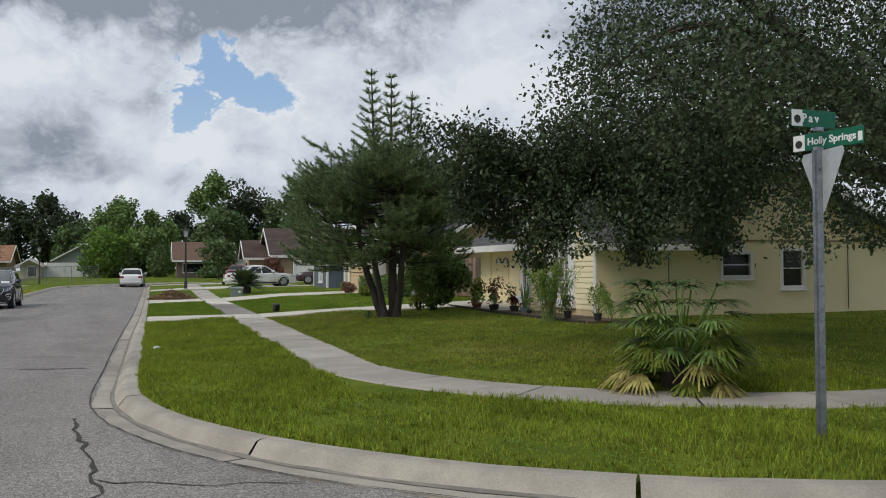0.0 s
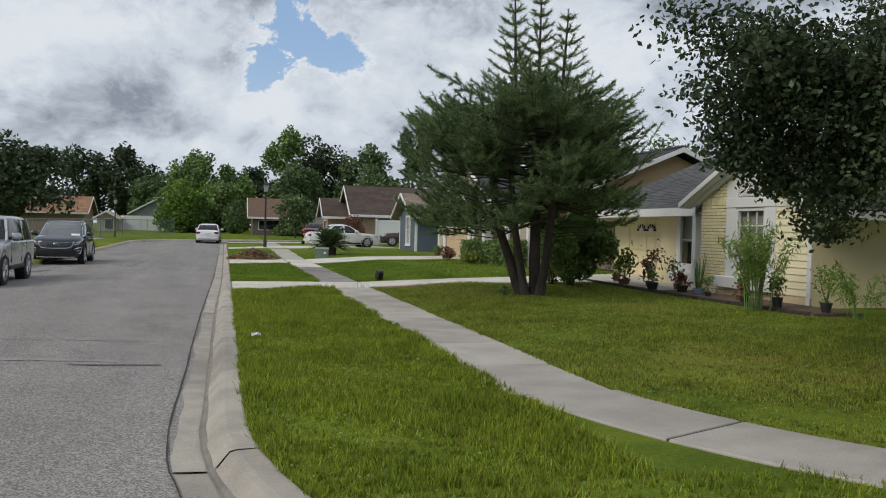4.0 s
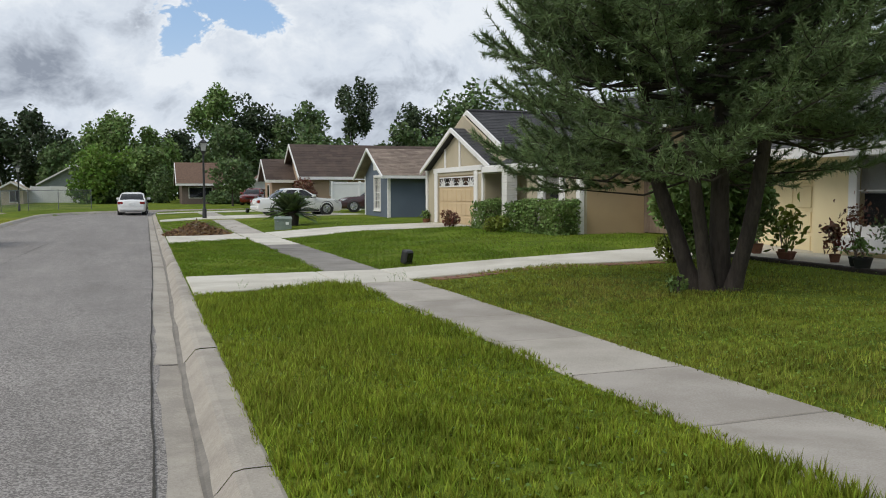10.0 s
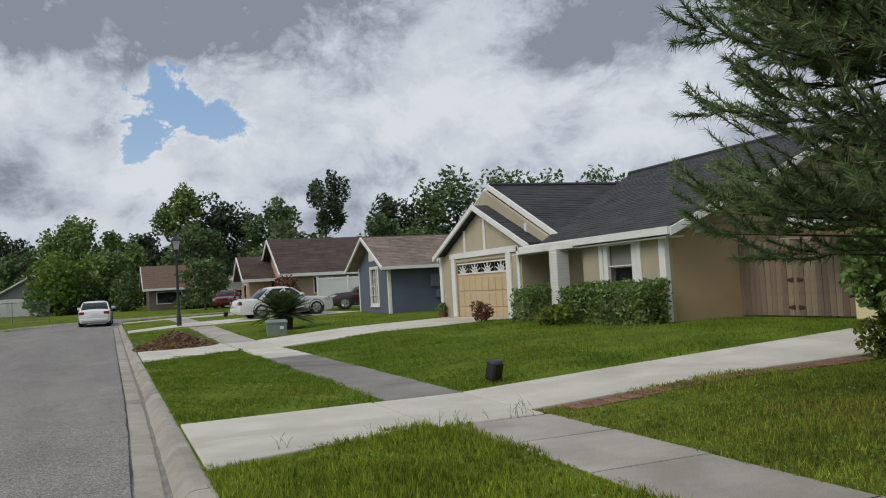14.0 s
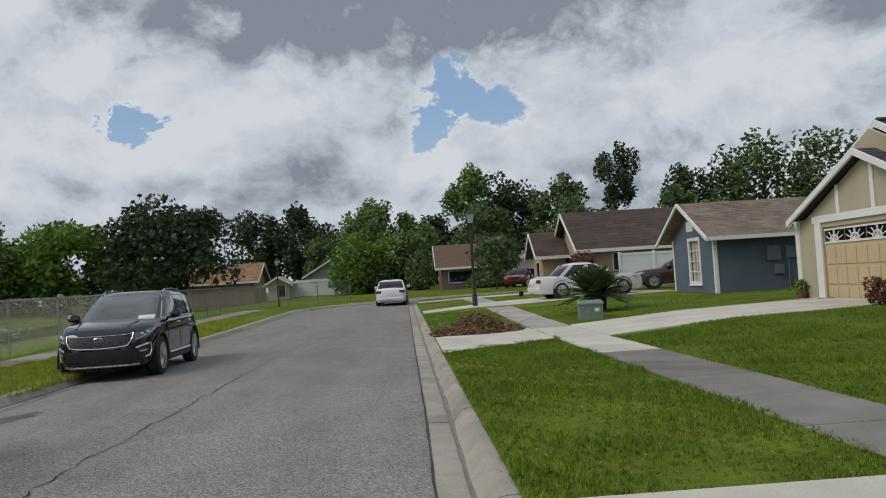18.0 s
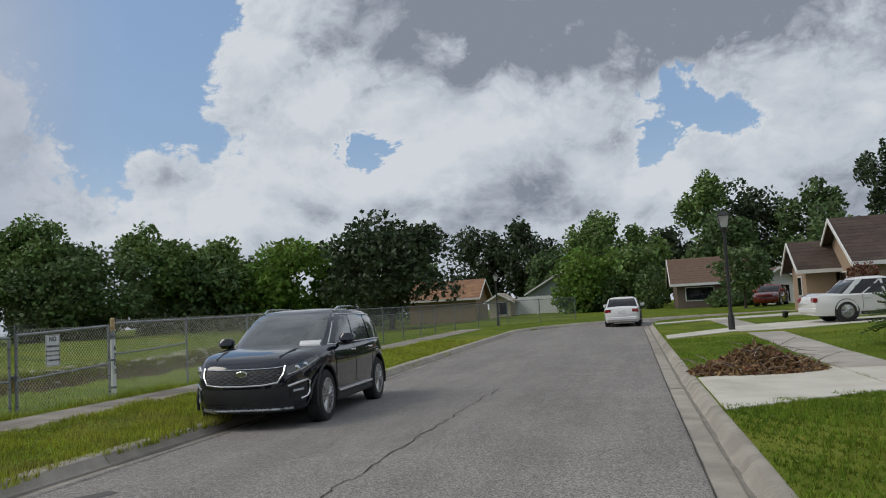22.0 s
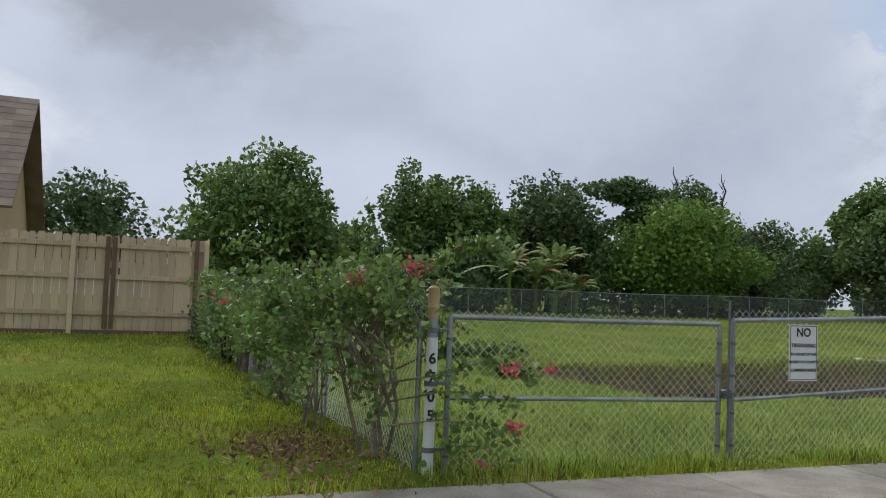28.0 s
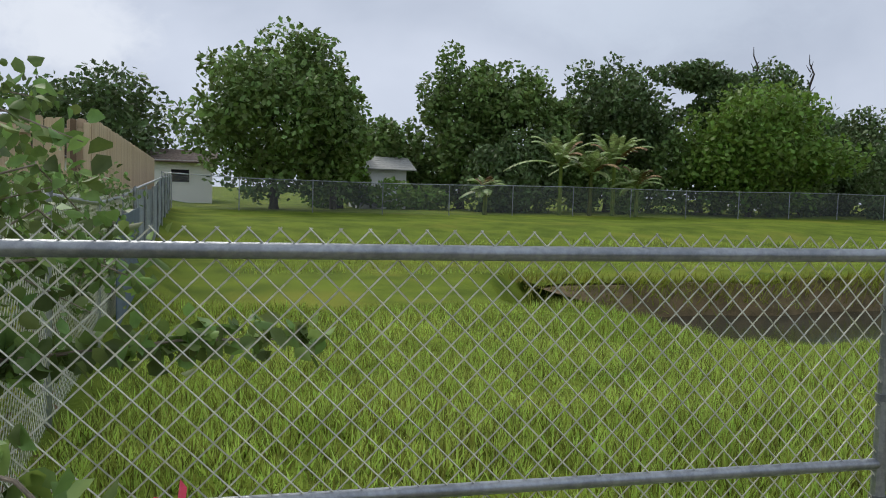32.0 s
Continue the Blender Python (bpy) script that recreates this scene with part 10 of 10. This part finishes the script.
def grass(name, label, boxes, height, width, material, seed, lean=0.55):
    """Grass blades: one narrow face each, over boxes of (x0, x1, y0, y1, blades per square metre)."""
    rng = np.random.default_rng(seed)
    rows = []
    for x0, x1, y0, y1, dens in boxes:
        n = int((x1 - x0) * (y1 - y0) * dens)
        p = np.stack([rng.uniform(x0, x1, n), rng.uniform(y0, y1, n)], 1)
        # tufts: pull most blades together
        c = np.floor(p / 0.11) * 0.11 + 0.055
        jit = np.stack([np.sin(c[:, 0] * 91.7 + c[:, 1] * 47.3), np.cos(c[:, 0] * 63.1 - c[:, 1] * 29.9)], 1) * 0.05
        pull = (rng.random(n) < 0.6)[:, None]
        p = np.where(pull, p + (c + jit - p) * 0.6, p)
        rows.append(p)
    p = np.concatenate(rows)
    keep = np.array([allowed(x, y) for x, y in p])
    p = p[keep]
    z = np.array([max(ground(x, y), 0.09) if -6.5 < x < 0 else ground(x, y) for x, y in p])
    n = len(p)
    patch = 0.75 + 0.35 * np.sin(p[:, 0] * 1.7 + 1.3 * np.sin(p[:, 1] * 0.9)) * np.sin(p[:, 1] * 1.3) + 0.15 * np.sin(p[:, 0] * 5 + p[:, 1] * 4)
    base = np.concatenate([p, z[:, None] - 0.01], 1)
    a = rng.uniform(0, 6.283, n)
    side = np.stack([np.cos(a), np.sin(a), 0 * a], 1) * (width * rng.uniform(0.6, 1.3, n))[:, None]
    b = rng.uniform(0, 6.283, n)
    tip = np.stack([np.cos(b) * lean, np.sin(b) * lean, 1 + 0 * b], 1) * (height * patch * rng.uniform(0.45, 1.35, n))[:, None]
    tip[:, :2] *= rng.random((n, 1)) * 1.4
    ob = part(name, cloud_mesh(name, np.stack([base - side, base + side, base + tip], 1), 3), material)
    return tagged(ob, label, "grass", kind="stuff")


grass("grass", "bright green grass of the verge between kerb and sidewalk", [(0.7, 3.2, 12, 21, 4600), (0.7, 3.2, 21, 28.0, 3600), (0.75, 9.8, 6.5, 12, 1700)], 0.09, 0.0068, BLADE, 201)
grass("grass", "short mown grass of the front lawns", [(4.1, 7.5, 12, 20, 2600), (7.5, 10.4, 11, 20, 1300), (4.1, 6.5, 20, 28.2, 2600), (6.5, 8.5, 20, 28.3, 1500), (8.5, 10.5, 20, 28.3, 500), (10.4, 20, 11, 20.5, 260)], 0.065, 0.0068, BLADE_DRY, 202)
grass("grass", "even bright green lawn of the tan house and its verge", [(0.7, 3.2, 29.6, 42, 2300), (0.7, 3.2, 43, 56, 600), (4.1, 7, 29.6, 41.8, 1700), (7, 12.5, 29.8, 41.8, 600), (4.1, 10.5, 45.4, 56, 260)], 0.062, 0.0068, BLADE_GREEN, 206)
grass("grass", "long bright grass of the verge across the street", [(-8.5, -5.88, 33.5, 46, 2600), (-8.5, -5.9, 46, 62, 800), (-9.9, -9.6, 33.5, 46, 900)], 0.12, 0.0072, BLADE_YARD, 203)
grass("grass", "mixed green and dry grass of the neighbour's yard", [(-15, -9.65, 33.5, 38.4, 1300), (-21, -15, 33.5, 38.4, 500)], 0.075, 0.007, BLADE_YARD, 204)
grass("grass", "rough uncut pale grass inside the fenced lot", [(-13, -9.9, 38.5, 46, 2300), (-17, -13, 38.6, 50, 1100), (-13, -9.9, 46, 60, 500), (-32, -25.6, 40, 66, 130), (-21, -17, 38.6, 46, 600)], 0.14, 0.008, BLADE_LOT, 205)


def weed_leaves(name, label, boxes, seed):
    """Small broad weed leaves lying among the grass."""
    rng = np.random.default_rng(seed)
    p = np.concatenate([np.stack([rng.uniform(a, b, int((b - a) * (d - c) * n)), rng.uniform(c, d, int((b - a) * (d - c) * n))], 1) for a, b, c, d, n in boxes])
    hub = np.floor(p / 0.4) * 0.4 + 0.2 + 0.15 * np.sin(np.floor(p[:, ::-1] / 0.4) * 37.7)
    p = np.where((rng.random(len(p)) < 0.7)[:, None], hub + rng.normal(size=p.shape) * 0.07, p)
    p = p[np.array([allowed(x, y) for x, y in p])]
    z = np.array([ground(x, y) for x, y in p]) + rng.uniform(0.02, 0.06, len(p))
    c = np.concatenate([p, z[:, None]], 1)
    way = rng.normal(size=c.shape) * (1, 1, 0.3)
    way /= np.linalg.norm(way, axis=1)[:, None]
    side = np.cross(way, (0, 0, 1.0)) * 0.4 + (0, 0, 0.12) * rng.normal(size=(len(c), 1))
    ln = rng.uniform(0.015, 0.032, (len(c), 1))
    q = np.stack([c, c + way * ln * 0.5 + side * ln, c + way * ln * 1.1, c + way * ln * 0.5 - side * ln], 1)
    tagged(part(name, cloud_mesh(name, q, 4), WEED_LEAF), label, "weeds", kind="stuff")


weed_leaves("weed_cover", "small broad-leaved weeds scattered in the verge grass", [(0.8, 3.15, 11, 27, 70), (0.8, 3.15, 30.2, 40, 40), (3, 9.5, 6.8, 11, 60)], 207)
weed_leaves("weed_cover", "small broad-leaved weeds scattered in the front lawn", [(4.15, 7.5, 13, 28, 170), (7.5, 10.2, 15, 28, 90), (4.15, 8, 30.2, 41, 60)], 208)
weed_leaves("weed_cover", "broad-leaved weeds scattered in the far verge", [(-8.45, -6.3, 34, 45, 250)], 209)

# weeds in the driveway joints
wr = random.Random(61)
for k in range(16):
    x, y = wr.choice(((wr.uniform(1.2, 2.6), 27.7 + wr.uniform(-0.1, 0.1)), (wr.uniform(2.9, 4.2), 27.75 + wr.uniform(-0.15, 0.15)), (4.12 + wr.uniform(-0.04, 0.04), wr.uniform(27.8, 29.8))))
    w = thing("weed", "thin seeding weed in a driveway joint", "weed", pose(x, y, ground(x, y) + 0.02), "driveway weeds")
    s = Shape()
    for j in range(3):
        a = wr.uniform(0, 6.28)
        h = wr.uniform(0.06, 0.16)
        s.tube([(0, 0, 0), (math.cos(a) * 0.02, math.sin(a) * 0.02, h * 0.6), (math.cos(a) * 0.06, math.sin(a) * 0.06, h)], [0.0016, 0.0013, 0.002], 4)
    part("stalk_tuft", s, LEAF_MID, w)
edge = thing("brick_edging", "row of red paver bricks beside the driveway", "brick edging")
bm_ = Shape().box(-0.1, 0.1, -0.05, 0.05, 0, 0.07, 0.006).mesh("brick")
bm_.materials.append(BRICK_RED)
for k in range(60):
    x = 4.6 + 0.22 * (k % 20) + wr.uniform(-0.01, 0.01)
    y = 28.05 + 0.015 * (x - 4.6) - 0.115 * (k // 20)
    part("brick", bm_, BRICK_RED, edge, at=pose(x, y, ground(x, y) - 0.052, 0, 0, wr.uniform(-3, 3)))
